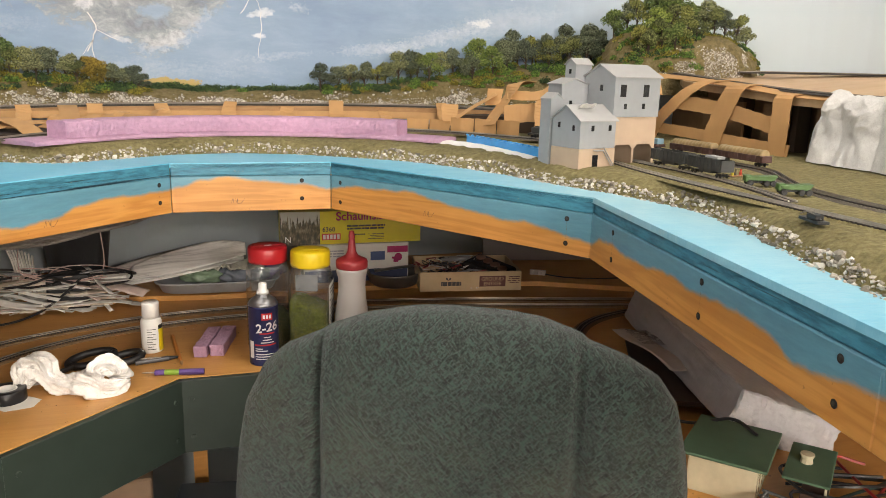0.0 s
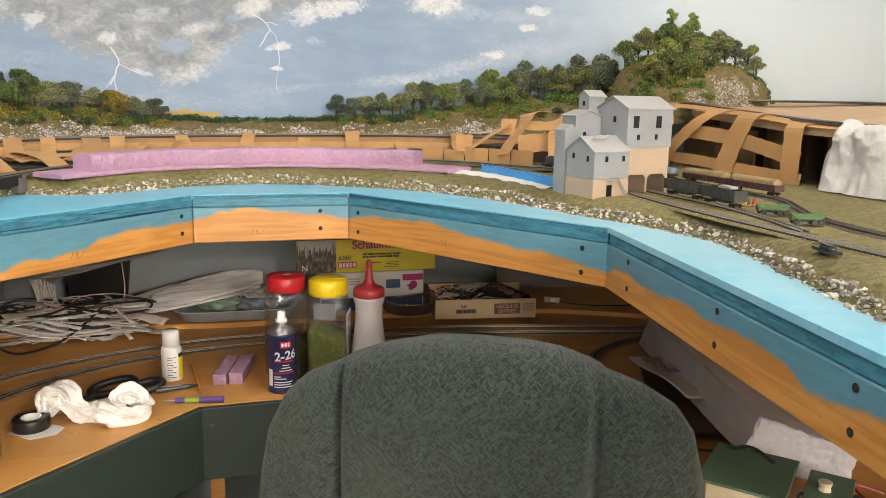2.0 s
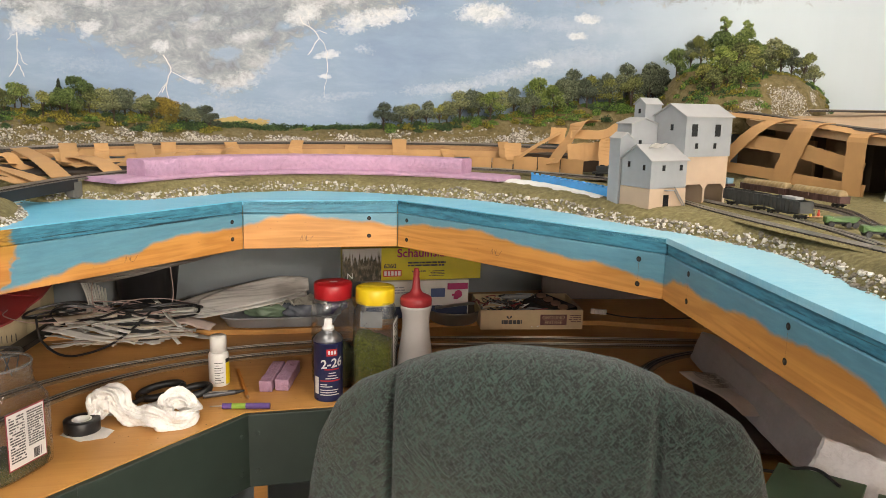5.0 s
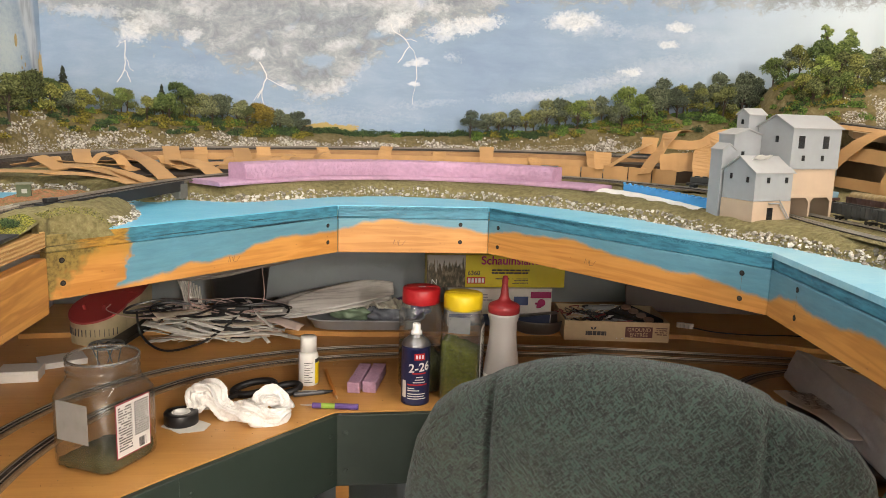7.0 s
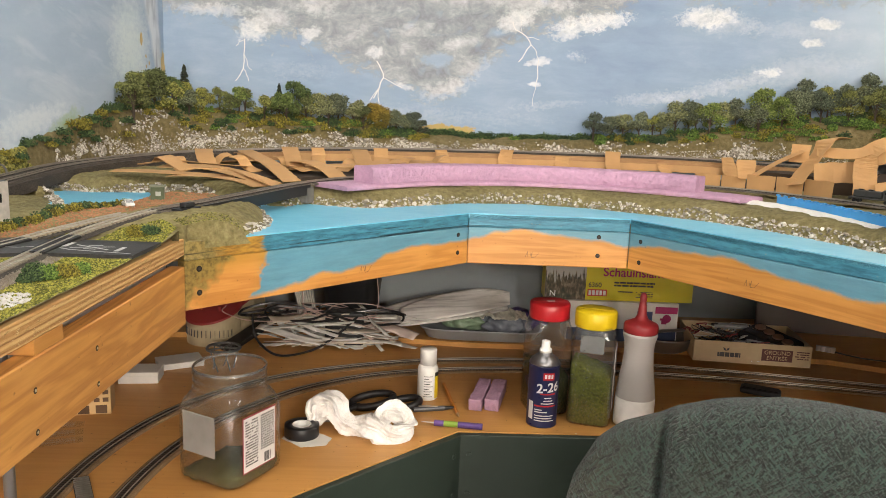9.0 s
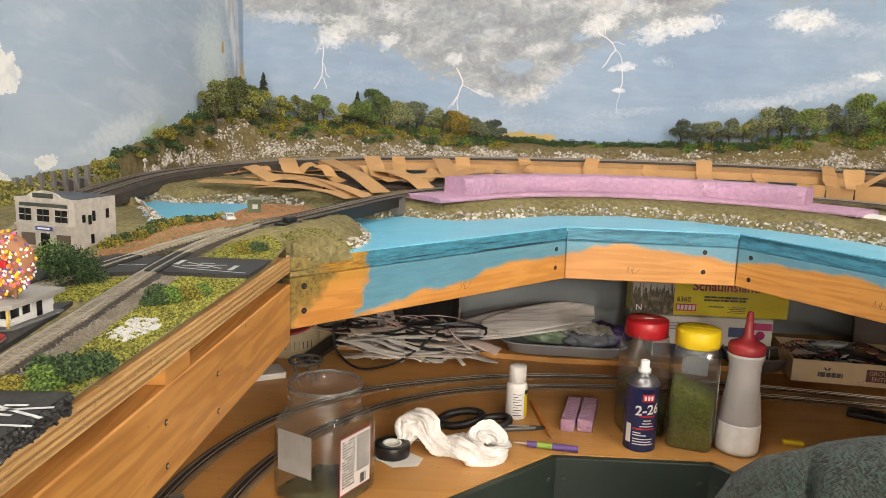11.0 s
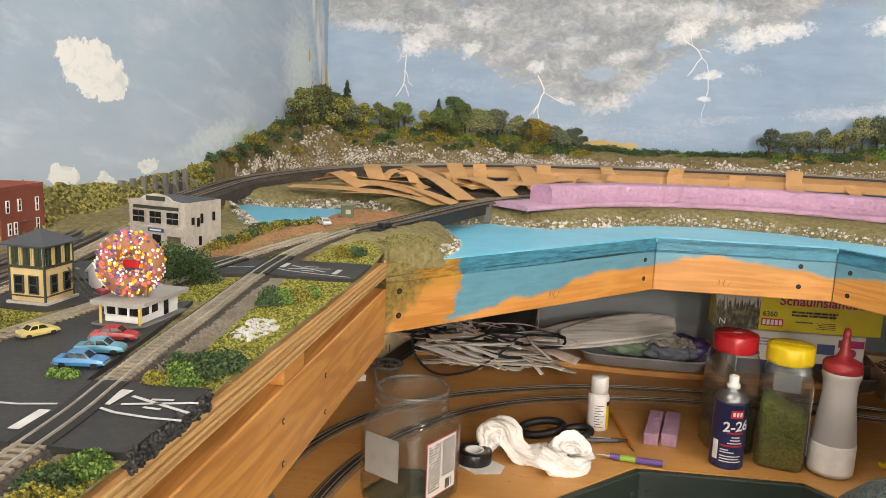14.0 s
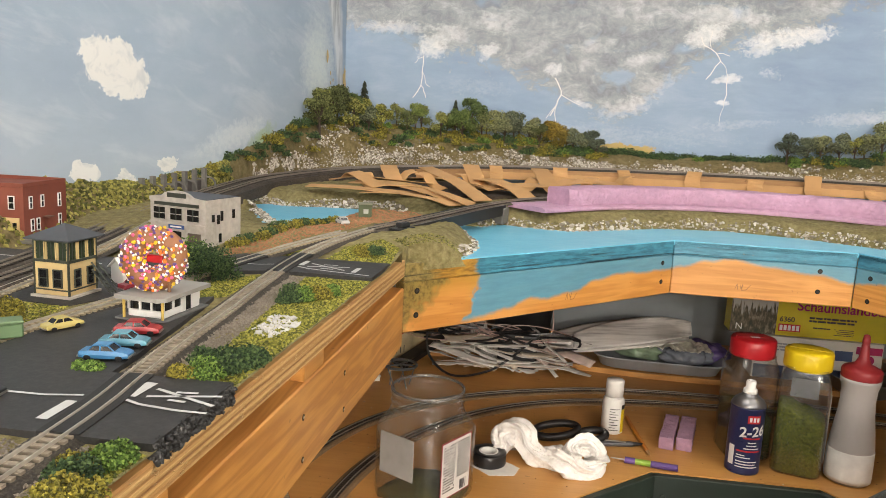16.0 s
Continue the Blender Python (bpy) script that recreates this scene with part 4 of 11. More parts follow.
# plateau above the cardboard lattice, rising gently to the wall
def plateau():
    bm = bmesh.new()
    plan = [(1.02, 1.52, 1.250), (1.01, 1.16, 1.228), (0.97, 0.70, 1.222), (0.95, 0.1, 1.222), (1.44, 0.1, 1.262), (1.44, 1.40, 1.268), (1.34, 1.66, 1.272), (1.15, 1.75, 1.272)]
    hi = [bm.verts.new(p) for p in plan]
    lo = [bm.verts.new((x, y, z - 0.014)) for x, y, z in plan]
    bm.faces.new(hi[::-1])
    bm.faces.new(lo)
    for i in range(len(plan)):
        k = (i + 1) % len(plan)
        bm.faces.new((lo[i], lo[k], hi[k], hi[i]))
    bmesh.ops.recalc_face_normals(bm, faces=bm.faces)
    structure("plateau", bm, PLY, "bare plywood upper level")


plateau()

# ---- the lower desk ----
DESK_Z = 0.735
DESK_FRONT = [(-0.42, 0.1), (-0.40, 0.99), (-0.28, 1.112), (-0.05, 1.332), (0.205, 1.332), (0.45, 1.02), (0.44, 0.1)]
structure("desk", prism(DESK_FRONT + [(1.44, 0.1), (1.44, 2.075), (-0.77, 2.075), (-1.0, 0.1)], DESK_Z - 0.018, DESK_Z), DESK, "pale varnished plywood desk below the deck")
structure("desk_shelf", prism([(-0.75, 1.80), (-0.3, 1.83), (0.0, 1.79), (0.5, 1.785), (0.80, 1.74), (1.05, 1.62), (1.44, 1.5), (1.44, 2.074), (-0.765, 2.074)], DESK_Z + 0.0004, DESK_Z + 0.012), DESK, "raised plywood strip at the back of the desk")
SKIRT = thing("desk_skirt", "dark green painted boards under the desk front", "desk front", kind="structure")
for a, b in zip(DESK_FRONT, DESK_FRONT[1:]):
    length = math.hypot(b[0] - a[0], b[1] - a[1])
    bm = one_box(length / 2, -0.0065, 0.60, length, 0.012, DESK_Z - 0.0015 - 0.60, 0.001)
    bmesh.ops.transform(bm, matrix=Matrix.Translation((a[0], a[1], 0)) @ Matrix.Rotation(math.atan2(b[1] - a[1], b[0] - a[0]), 4, "Z"), verts=bm.verts)
    part("skirt_board", bm, GREEN_PANEL, SKIRT)
# ---- tracks ----
TRACK_A = [(-0.452, 0.1, 1.1102), (-0.458, 0.3, 1.1102), (-0.463, 0.445, 1.1102), (-0.466, 0.508, 1.1102), (-0.472, 0.557, 1.1102), (-0.479, 0.623, 1.1102), (-0.485, 0.709, 1.1102), (-0.493, 0.803, 1.1105), (-0.498, 0.9, 1.1116), (-0.488, 0.98, 1.1172), (-0.4545, 1.07, 1.1252),
           (-0.425, 1.145, 1.126), (-0.39, 1.235, 1.128), (-0.335, 1.375, 1.131), (-0.275, 1.48, 1.133), (-0.19, 1.57, 1.134), (-0.08, 1.64, 1.134), (0.06, 1.685, 1.134), (0.2, 1.69, 1.134), (0.32, 1.655, 1.134), (0.417, 1.605, 1.134), (0.50, 1.555, 1.133), (0.58, 1.49, 1.131), (0.64, 1.42, 1.130), (0.705, 1.345, 1.1264), (0.757, 1.27, 1.1256), (0.785, 1.17, 1.1256), (0.794, 1.08, 1.1256), (0.799, 0.99, 1.1256), (0.786, 0.93, 1.1256), (0.748, 0.86, 1.1256), (0.715, 0.79, 1.1256), (0.698, 0.70, 1.1256), (0.695, 0.60, 1.1256)]
TRACK_N = [(0.64, 1.24, 1.1264), (0.622, 1.14, 1.1264), (0.610, 1.07, 1.1256), (0.601, 0.98, 1.1252), (0.597, 0.88, 1.1252), (0.597, 0.8, 1.1252), (0.6, 0.7, 1.1252), (0.602, 0.6, 1.1252), (0.61, 0.4, 1.1252), (0.62, 0.1, 1.1252)]
TRACK_B = [(0.675, 1.24, 1.1264), (0.655, 1.14, 1.1256), (0.652, 1.06, 1.1255), (0.657, 0.97, 1.1255), (0.655, 0.88, 1.1255), (0.642, 0.79, 1.1255), (0.62, 0.70, 1.1255)]
TRACK_BACK = [(-0.715, 0.60, 1.113), (-0.730, 0.78, 1.113), (-0.755, 0.93, 1.1145), (-0.782, 1.09, 1.1185), (-0.790, 1.22, 1.123), (-0.790, 1.36, 1.130), (-0.787, 1.52, 1.136), (-0.757, 1.68, 1.139), (-0.68, 1.81, 1.145), (-0.55, 1.89, 1.152), (-0.35, 1.93, 1.161), (-0.1, 1.945, 1.167), (0.2, 1.95, 1.170), (0.45, 1.94, 1.170), (0.62, 1.91, 1.168), (0.76, 1.86, 1.165), (0.88, 1.78, 1.16)]
TRACK_MID = [(-0.60, 0.1, 1.1100), (-0.597, 0.40, 1.1100), (-0.592, 0.6, 1.1100), (-0.585, 0.66, 1.1100), (-0.574, 0.73, 1.1100), (-0.561, 0.80, 1.1104), (-0.550, 0.87, 1.1114), (-0.539, 0.922, 1.1128), (-0.5265, 0.955, 1.1158), (-0.512, 0.99, 1.1184), (-0.497, 1.022, 1.1211), (-0.483, 1.05, 1.1232)]
TRACK_TOWN = [(-0.66, 0.4, 1.1100), (-0.665, 0.6, 1.1100), (-0.675, 0.72, 1.1100), (-0.69, 0.85, 1.113), (-0.71, 0.98, 1.118), (-0.735, 1.12, 1.125)]
PLATEAU_TRACK = [(1.06, 1.66, 1.267), (1.05, 1.52, 1.258), (1.04, 1.30, 1.2425), (1.025, 1.10, 1.2335), (1.01, 0.90, 1.231), (1.0, 0.7, 1.229)]
PLATEAU_TRACK_FAR = [(1.08, 1.62, 1.2675), (1.20, 1.58, 1.270), (1.32, 1.42, 1.270), (1.38, 1.2, 1.268), (1.40, 0.9, 1.266), (1.40, 0.5, 1.263)]
LOW_OUT = [(-0.60, 0.7, DESK_Z), (-0.605, 1.0, DESK_Z), (-0.595, 1.2, DESK_Z), (-0.55, 1.36, DESK_Z), (-0.475, 1.48, DESK_Z), (-0.37, 1.575, DESK_Z), (-0.24, 1.64, DESK_Z), (-0.10, 1.685, DESK_Z), (0.08, 1.705, DESK_Z), (0.30, 1.70, DESK_Z), (0.55, 1.665, DESK_Z), (0.8, 1.61, DESK_Z), (1.05, 1.55, DESK_Z), (1.35, 1.45, DESK_Z)]
LOW_IN = [(-0.50, 0.7, DESK_Z), (-0.515, 1.0, DESK_Z), (-0.505, 1.17, DESK_Z), (-0.465, 1.315, DESK_Z), (-0.40, 1.425, DESK_Z), (-0.32, 1.515, DESK_Z), (-0.205, 1.588, DESK_Z), (-0.06, 1.63, DESK_Z), (0.11, 1.648, DESK_Z), (0.30, 1.645, DESK_Z), (0.55, 1.615, DESK_Z), (0.8, 1.565, DESK_Z), (1.05, 1.505, DESK_Z), (1.35, 1.405, DESK_Z)]
LOW_SPUR = [(1.02, 1.50, DESK_Z), (0.90, 1.49, DESK_Z), (0.80, 1.45, DESK_Z), (0.73, 1.38, DESK_Z), (0.69, 1.28, DESK_Z), (0.67, 1.1, DESK_Z)]


def track(name, path, label, bed, tie, rail, bed_w=0.013, bed_h=0.0025, skew=0.004, pitch=0.0062):
    """Roadbed, ties and two rails along a line; z of the line is the ground under the bed."""
    ob = thing(name, label, "railway track")
    line = spline(path, 0.006)
    part("roadbed", sweep(line, [(-bed_w - skew, 0.0), (-bed_w, bed_h), (bed_w, bed_h), (bed_w + skew, 0.0)]), bed, ob)
    verts, faces = [], []
    close = spline(path, pitch)
    for p, s in zip(close[1:-1], sides(close)[1:-1]):
        f = Vector((-s.y, s.x, 0))
        n = len(verts)
        for a, b, c in ((-1, -1, 0), (1, -1, 0), (1, 1, 0), (-1, 1, 0), (-1, -1, 1), (1, -1, 1), (1, 1, 1), (-1, 1, 1)):
            verts.append(p + s * 0.0082 * a + f * 0.0016 * b + Vector((0, 0, bed_h + 0.0014 * c)))
        faces += [(n + 4, n + 5, n + 6, n + 7), (n, n + 1, n + 5, n + 4), (n + 1, n + 2, n + 6, n + 5), (n + 2, n + 3, n + 7, n + 6), (n + 3, n, n + 4, n + 7)]
    tagged(raw("tie_strip", verts, faces, tie, ob), kind="stuff")
    for side in (-1, 1):
        c = side * 0.0047
        part("rail", sweep(line, [(c - 0.0005, bed_h + 0.0014), (c - 0.00028, bed_h + 0.0032), (c + 0.00028, bed_h + 0.0032), (c + 0.0005, bed_h + 0.0014)]), rail, ob)
    return ob


def offset_path(path, d):
    return [tuple(p + s * d) for p, s in zip([Vector(q) for q in path], sides([Vector(q) for q in path]))]


CORK = speckle("tan_cork", [(0.12, 0.075, 0.035), (0.22, 0.14, 0.07), (0.32, 0.21, 0.11)], 0.9, 420, 0.8, 0.0015)
RAIL_DULL = plain("dull_rail", (0.22, 0.19, 0.155), 0.6, 0.3, 0.3, 80)
LINE_A = [tuple(p) for p in spline(TRACK_A, 0.02)]
BED_SOOT = speckle("sooty_ballast", [(0.016, 0.013, 0.010), (0.045, 0.037, 0.029), (0.11, 0.095, 0.075)], 0.9, 520, 1.0, 0.0015)
FRONT_A = [p for p in LINE_A if p[0] < -0.3 and p[1] < 1.08]
SHORE_A = LINE_A[len(FRONT_A) - 1:]
track("front_track", FRONT_A, "weathered brown railway track along the front of the town", BED_SOOT, TIE_BROWN, RAIL_BRIGHT, 0.0095, 0.0025, 0.005)
track("shoreline_track", SHORE_A, "dark model railway track curving over the bridge along the shore", BALLAST_BROWN, TIE, RAIL, 0.0095, 0.0025, 0.005)
track("mine_track", TRACK_B, "short siding track under the coal mine", EARTH, TIE, RAIL_BRIGHT, 0.0092, 0.0025, 0.007)
track("mine_track", TRACK_N, "bright-railed track beside the lake shore", EARTH, TIE, RAIL_BRIGHT, 0.0092, 0.0025, 0.007)
BED_SECTION = [(-0.026, -0.019), (-0.026, -0.0005), (0.052, -0.0005), (0.052, -0.019)]
structure("back_roadbed", sweep(spline(TRACK_BACK[:10], 0.01), BED_SECTION), BALLAST_DARK, "dark ballasted strip under the back tracks")
structure("back_roadbed", sweep(spline(TRACK_BACK[9:], 0.01), BED_SECTION), PLY_EDGE, "raised plywood strip under the back tracks")
track("back_track", TRACK_BACK, "dark ballasted track along the painted backdrop", BALLAST_DARK, TIE, RAIL_DULL)
track("back_track", offset_path(TRACK_BACK, 0.030), "dark ballasted track along the painted backdrop", BALLAST_DARK, TIE, RAIL_DULL)
track("town_track", TRACK_MID, "weathered track with bright rails behind the parking lot", BED_SOOT, TIE_GLINT, RAIL_BRIGHT, 0.0095, 0.0016, 0.004)
track("town_track", TRACK_TOWN, "weathered track through the town", BED_SOOT, TIE_GLINT, RAIL_BRIGHT, 0.0095, 0.0016, 0.004)
track("plateau_track", PLATEAU_TRACK, "track along the edge of the upper level", BALLAST_DARK, TIE, RAIL)
track("plateau_track", PLATEAU_TRACK_FAR, "track round the far side of the upper level", BALLAST_DARK, TIE, RAIL)
for p in (LOW_OUT, LOW_IN, LOW_SPUR):
    track("desk_track", p, "black model track on cork strip across the desk", CORK, TIE, RAIL, 0.0125, 0.003)

# ---- trees, shrubs, rocks ----
def tree_parts(seed, height, leaf, slim=False):
    """A small model tree: tapered trunk with limbs and a crown of many clumps."""
    rng = random.Random(seed)
    ob = thing("tree", "", "model tree", group="model trees")
    bm = bmesh.new()
    lean = rng.uniform(-0.08, 0.08) * height
    top = Vector((lean, rng.uniform(-0.05, 0.05) * height, height * (0.78 if slim else 0.6)))
    tube([(0, 0, -0.006), (lean * 0.2, 0, height * 0.25), tuple(top)], height * (0.02 if slim else 0.032), bm, 6, height * 0.1, 0.4)
    blobs = []
    for i in range(4 if slim else 9):
        a = i * 2.4 + rng.uniform(-0.4, 0.4)
        lay = 0 if slim else i % 3
        reach = height * (rng.uniform(0.04, 0.10) if slim else (rng.uniform(0.22, 0.33), rng.uniform(0.15, 0.25), rng.uniform(0.03, 0.14))[lay])
        tip = Vector((lean * 0.7 + math.cos(a) * reach, math.sin(a) * reach * 0.85, height * ((0.78 + 0.05 * i) if slim else (rng.uniform(0.36, 0.52), rng.uniform(0.54, 0.7), rng.uniform(0.72, 0.84))[lay])))
        start = Vector((lean * 0.3, 0, height * (0.7 if slim else rng.uniform(0.2, 0.4))))
        tube([tuple(start), tuple(start.lerp(tip, 0.5) + Vector((0, 0, height * 0.02))), tuple(tip)], height * 0.012, bm, 5, height * 0.1, 0.4)
        blobs.append((tip, height * (rng.uniform(0.045, 0.07) if slim else rng.uniform(0.12, 0.18))))
    part("trunk", bm, BARK, ob)
    spots = []
    for c, r in blobs:
        for _ in range(90 if slim else 190):
            d = Vector((rng.gauss(0, 1), rng.gauss(0, 1), rng.gauss(0.25, 0.7))).normalized() * r * rng.uniform(0.45, 1.12) ** 0.7
            spots.append((c + d, height * (rng.uniform(0.008, 0.017) if slim else rng.uniform(0.010, 0.024))))
    tagged(raw("crown", *lumps(spots, rng, 0.5, 1.0, True), leaf, ob), kind="stuff")
    return ob


TREE_KINDS = []
for i, (leaf, words) in enumerate(((0, "olive green model tree with a foam-flock crown"), (1, "bright green model tree with a foam-flock crown"), (2, "grey-green model tree with a sparse foam crown"), (0, "olive green model tree with a foam-flock crown"), (3, "yellow-gold model tree with a foam-flock crown"), (1, "bright green model tree with a foam-flock crown"), (2, "grey-green model tree with a sparse foam crown"), (1, "tall slim green tree with a small tuft of crown"))):
    ob = tree_parts(40 + i, 0.05, LEAVES[leaf], i == 7)
    ob["label"] = words
    TREE_KINDS.append(ob)
tree_used = [False] * len(TREE_KINDS)


def put_tree(kind, x, y, z, height, turn):
    m = Matrix.LocRotScale((x, y, z), Euler((0, 0, turn)), (height / 0.05 * 1.1, height / 0.05 * 1.1, height / 0.05))
    if not tree_used[kind]:
        tree_used[kind] = True
        TREE_KINDS[kind].matrix_basis = m
        return TREE_KINDS[kind]
    base = TREE_KINDS[kind]
    keep = base.scale.copy()
    base.scale = (1, 1, 1)
    made = copy_thing(base, m)
    base.scale = keep
    return made


rng_t = random.Random(11)
# (along the hillside from, to, how many, height of trees, kinds)
for k0, k1, count, h0, h1, kinds in ((5.5, 6.6, 8, 0.062, 0.098, (0, 0, 1, 3)), (6.6, 8.3, 14, 0.054, 0.098, (0, 1, 2, 3, 5)), (8.3, 9.2, 8, 0.050, 0.086, (2, 0, 2, 6)), (9.2, 9.7, 5, 0.054, 0.070, (4, 4, 0)), (9.7, 10.15, 4, 0.048, 0.066, (2, 6)),
                                     (12.2, 13.2, 6, 0.05, 0.080, (2, 0, 6)), (13.2, 14.2, 7, 0.06, 0.096, (1, 0, 0, 2)), (14.2, 15.2, 9, 0.068, 0.108, (1, 2, 6)), (15.2, 16.9, 15, 0.070, 0.112, (2, 6, 0, 2))):
    for i in range(count):
        k = k0 + (k1 - k0) * (i + rng_t.uniform(0.1, 0.9)) / count
        p = hill_line(k, rng_t.uniform(0.66, 0.88) if i % 3 else rng_t.uniform(0.42, 0.62))
        put_tree(rng_t.choice(kinds), p.x, min(p.y, 2.035), p.z - 0.007, rng_t.uniform(h0, h1), rng_t.uniform(0, 6))
big = hill_line(5.45, 0.45)
put_tree(0, big.x + 0.012, big.y, big.z - 0.006, 0.098, 1.0)


def corner_place(u, w):
    """A point of the corner hill: u along the curved wall, w towards it."""
    x, y = CORNER[0] + u * 0.82 + w * 0.57, CORNER[1] - u * 0.57 + w * 0.82
    return x, y, corner_z(x, y)


# (along, towards the wall, height, kind)
for u, w, h, kind in ((-0.157, 0.0, 0.066, 1), (-0.125, 0.01, 0.066, 2), (-0.10, -0.01, 0.068, 0), (-0.06, 0.01, 0.082, 1), (-0.035, 0.03, 0.076, 5), (-0.005, 0.0, 0.088, 1), (0.025, 0.01, 0.07, 5), (0.06, 0.0, 0.076, 2), (0.085, -0.01, 0.068, 0), (0.11, 0.0, 0.066, 2), (0.138, -0.015, 0.062, 0), (0.16, -0.01, 0.05, 2),
                      (-0.085, -0.125, 0.056, 0), (-0.06, -0.14, 0.060, 3), (-0.03, -0.135, 0.064, 0), (0.0, -0.14, 0.062, 1), (0.025, -0.13, 0.056, 0), (0.045, -0.12, 0.05, 3), (-0.045, -0.115, 0.066, 1), (-0.01, -0.11, 0.068, 3), (0.015, -0.105, 0.06, 0), (-0.05, 0.045, 0.128, 7), (0.005, 0.05, 0.125, 7)):
    x, y, z = corner_place(u, w)
    put_tree(kind, x, y, z - 0.006, h * (1.06 if kind == 7 else 1.22), u * 90)


def conifer(x, y, z, height, seed):
    """A dark narrow fir of drooping tiers."""
    rng = random.Random(seed)
    ob = thing("tree", "dark slender model fir on the hill crest", "model tree", pose(x, y, z), "model trees")
    part("trunk", tube([(0, 0, -0.006), (0.001, 0, height * 0.5), (0, 0, height)], height * 0.018, seg=6, step=height * 0.2, taper=0.3), BARK, ob)
    spots = []
    for _ in range(900):
        f = rng.random() ** 0.8
        tier = 0.55 + 0.45 * abs(math.sin(f * 15))
        a, r = rng.uniform(0, 6.283), height * 0.25 * (1 - f) ** 0.8 * tier * rng.uniform(0.4, 1.05)
        spots.append(((math.cos(a) * r, math.sin(a) * r, height * (0.14 + 0.86 * f) - 0.12 * r), height * rng.uniform(0.010, 0.022)))
    tagged(raw("crown", *lumps(spots, rng, 0.5, 1.0, True), CONIFER_LEAF, ob), kind="stuff")


conifer(-0.700, 2.030, 1.245, 0.100, 2)
conifer(-0.475, 2.040, 1.225, 0.085, 3)


def flock(spots, rng, clump, grains):
    pts = []
    for x, y, z, r in spots:
        for _ in range(grains):
            d = Vector((rng.gauss(0, 1), rng.gauss(0, 1), abs(rng.gauss(0, 0.8)))).normalized() * r * rng.uniform(0.5, 1.05)
            pts.append((Vector((x, y, z)) + d, clump * rng.uniform(0.7, 1.3)))
    return pts


def shrub(name, spots, rng, mat, label, clump=0.0016, grains=95, group="model shrubs"):
    """A low bush of flock: every spot is (x, y, z, radius)."""
    ob = raw(name, *lumps(flock(spots, rng, clump, grains), rng, 0.5, 1.0, True), mat)
    return tagged(ob, label, "shrub", group)


rng_s = random.Random(21)
undergrowth = {mat.name: [] for mat in (SHRUB, SHRUB_Y, SHRUB_G)}
GREENS = ((SHRUB, "dark green flock shrub on the hillside"), (SHRUB_Y, "yellow-green flock shrub on the hillside"), (SHRUB_G, "fresh green flock shrub on the hillside"))
for k0, k1, count, v0, v1, weights in ((3.0, 4.2, 10, 0.3, 0.95, (3, 2, 0)), (4.2, 5.6, 26, 0.15, 0.9, (4, 2, 0)), (5.6, 6.4, 12, 0.45, 0.8, (3, 2, 0)), (6.4, 10.2, 96, 0.20, 0.66, (4, 4, 2)), (10.0, 12.4, 46, 0.6, 0.95, (5, 0.2, 1)), (12.3, 14, 40, 0.3, 0.7, (3, 1, 3)), (14, 16.9, 84, 0.22, 0.8, (1, 1.5, 5))):
    for i in range(count):
        k = k0 + (k1 - k0) * (i + rng_s.random()) / count
        p = hill_line(k, rng_s.uniform(v0, v1))
        mat, words = rng_s.choices(GREENS, weights)[0]
        r = rng_s.uniform(0.010, 0.019)
        spots = [(p.x + rng_s.uniform(-0.012, 0.012), p.y + rng_s.uniform(-0.004, 0.004), p.z - 0.002, r * rng_s.uniform(0.7, 1)) for _ in range(3)]
        if k0 < 10:
            shrub("shrub", spots, rng_s, mat, words)
        else:
            undergrowth[mat.name] += flock(spots, rng_s, 0.0016, 95)
for mat, words in GREENS:
    if undergrowth[mat.name]:
        tagged(raw("undergrowth", *lumps(undergrowth[mat.name], rng_s, 0.5, 1.0, True), mat), "low flock undergrowth along the far hillside", "undergrowth", kind="stuff")
for i in range(130):
    u, w = ((rng_s.uniform(-0.19, 0.05), rng_s.uniform(-0.165, -0.09)) if i % 2 else (rng_s.uniform(-0.12, 0.04), rng_s.uniform(-0.15, -0.10))) if i % 3 else (rng_s.uniform(-0.19, 0.19), rng_s.uniform(-0.07, -0.02))
    x, y, z = corner_place(u, w)
    mat, words = rng_s.choices(GREENS, (2, 2, 4))[0]
    r = rng_s.uniform(0.008, 0.014)
    shrub("shrub", [(x, y, z - 0.002, r), (x + 0.010, y - 0.006, corner_z(x + 0.010, y - 0.006) - 0.002, r * 0.85)], rng_s, mat, words)


def scatter_rocks(name, label, line, count, spread, r0, r1, seed, lift=0.0):
    """Loose pale stones along a line; spread is (inner, outer) distance to its left."""
    rng = random.Random(seed)
    pts, step = [], spline([(x, y, 0) for x, y in line], 0.004)
    nrm = sides(step)
    for _ in range(count):
        i = rng.randrange(len(step))
        heap = 0.5 + 0.5 * noise.noise(Vector((step[i].x * 14, step[i].y * 14, seed)))
        d = spread[0] + (spread[1] - spread[0]) * rng.random() * (0.35 + 0.65 * heap)
        x, y = step[i].x - nrm[i].x * d, step[i].y - nrm[i].y * d
        z = max(DECK_Z + 0.001, float(land_z(np.array([x]), np.array([y]))[0]))
        r = rng.uniform(r0, r1) * (0.6 + 0.8 * rng.random() ** 2) * (0.55 + 0.6 * heap)
        pts.append(((x, y, z + r * 0.2 + lift), r))
    ob = raw(name, *lumps(pts, rng, 0.35, 0.8), ROCK)
    return tagged(ob, label, "rocks", kind="stuff")


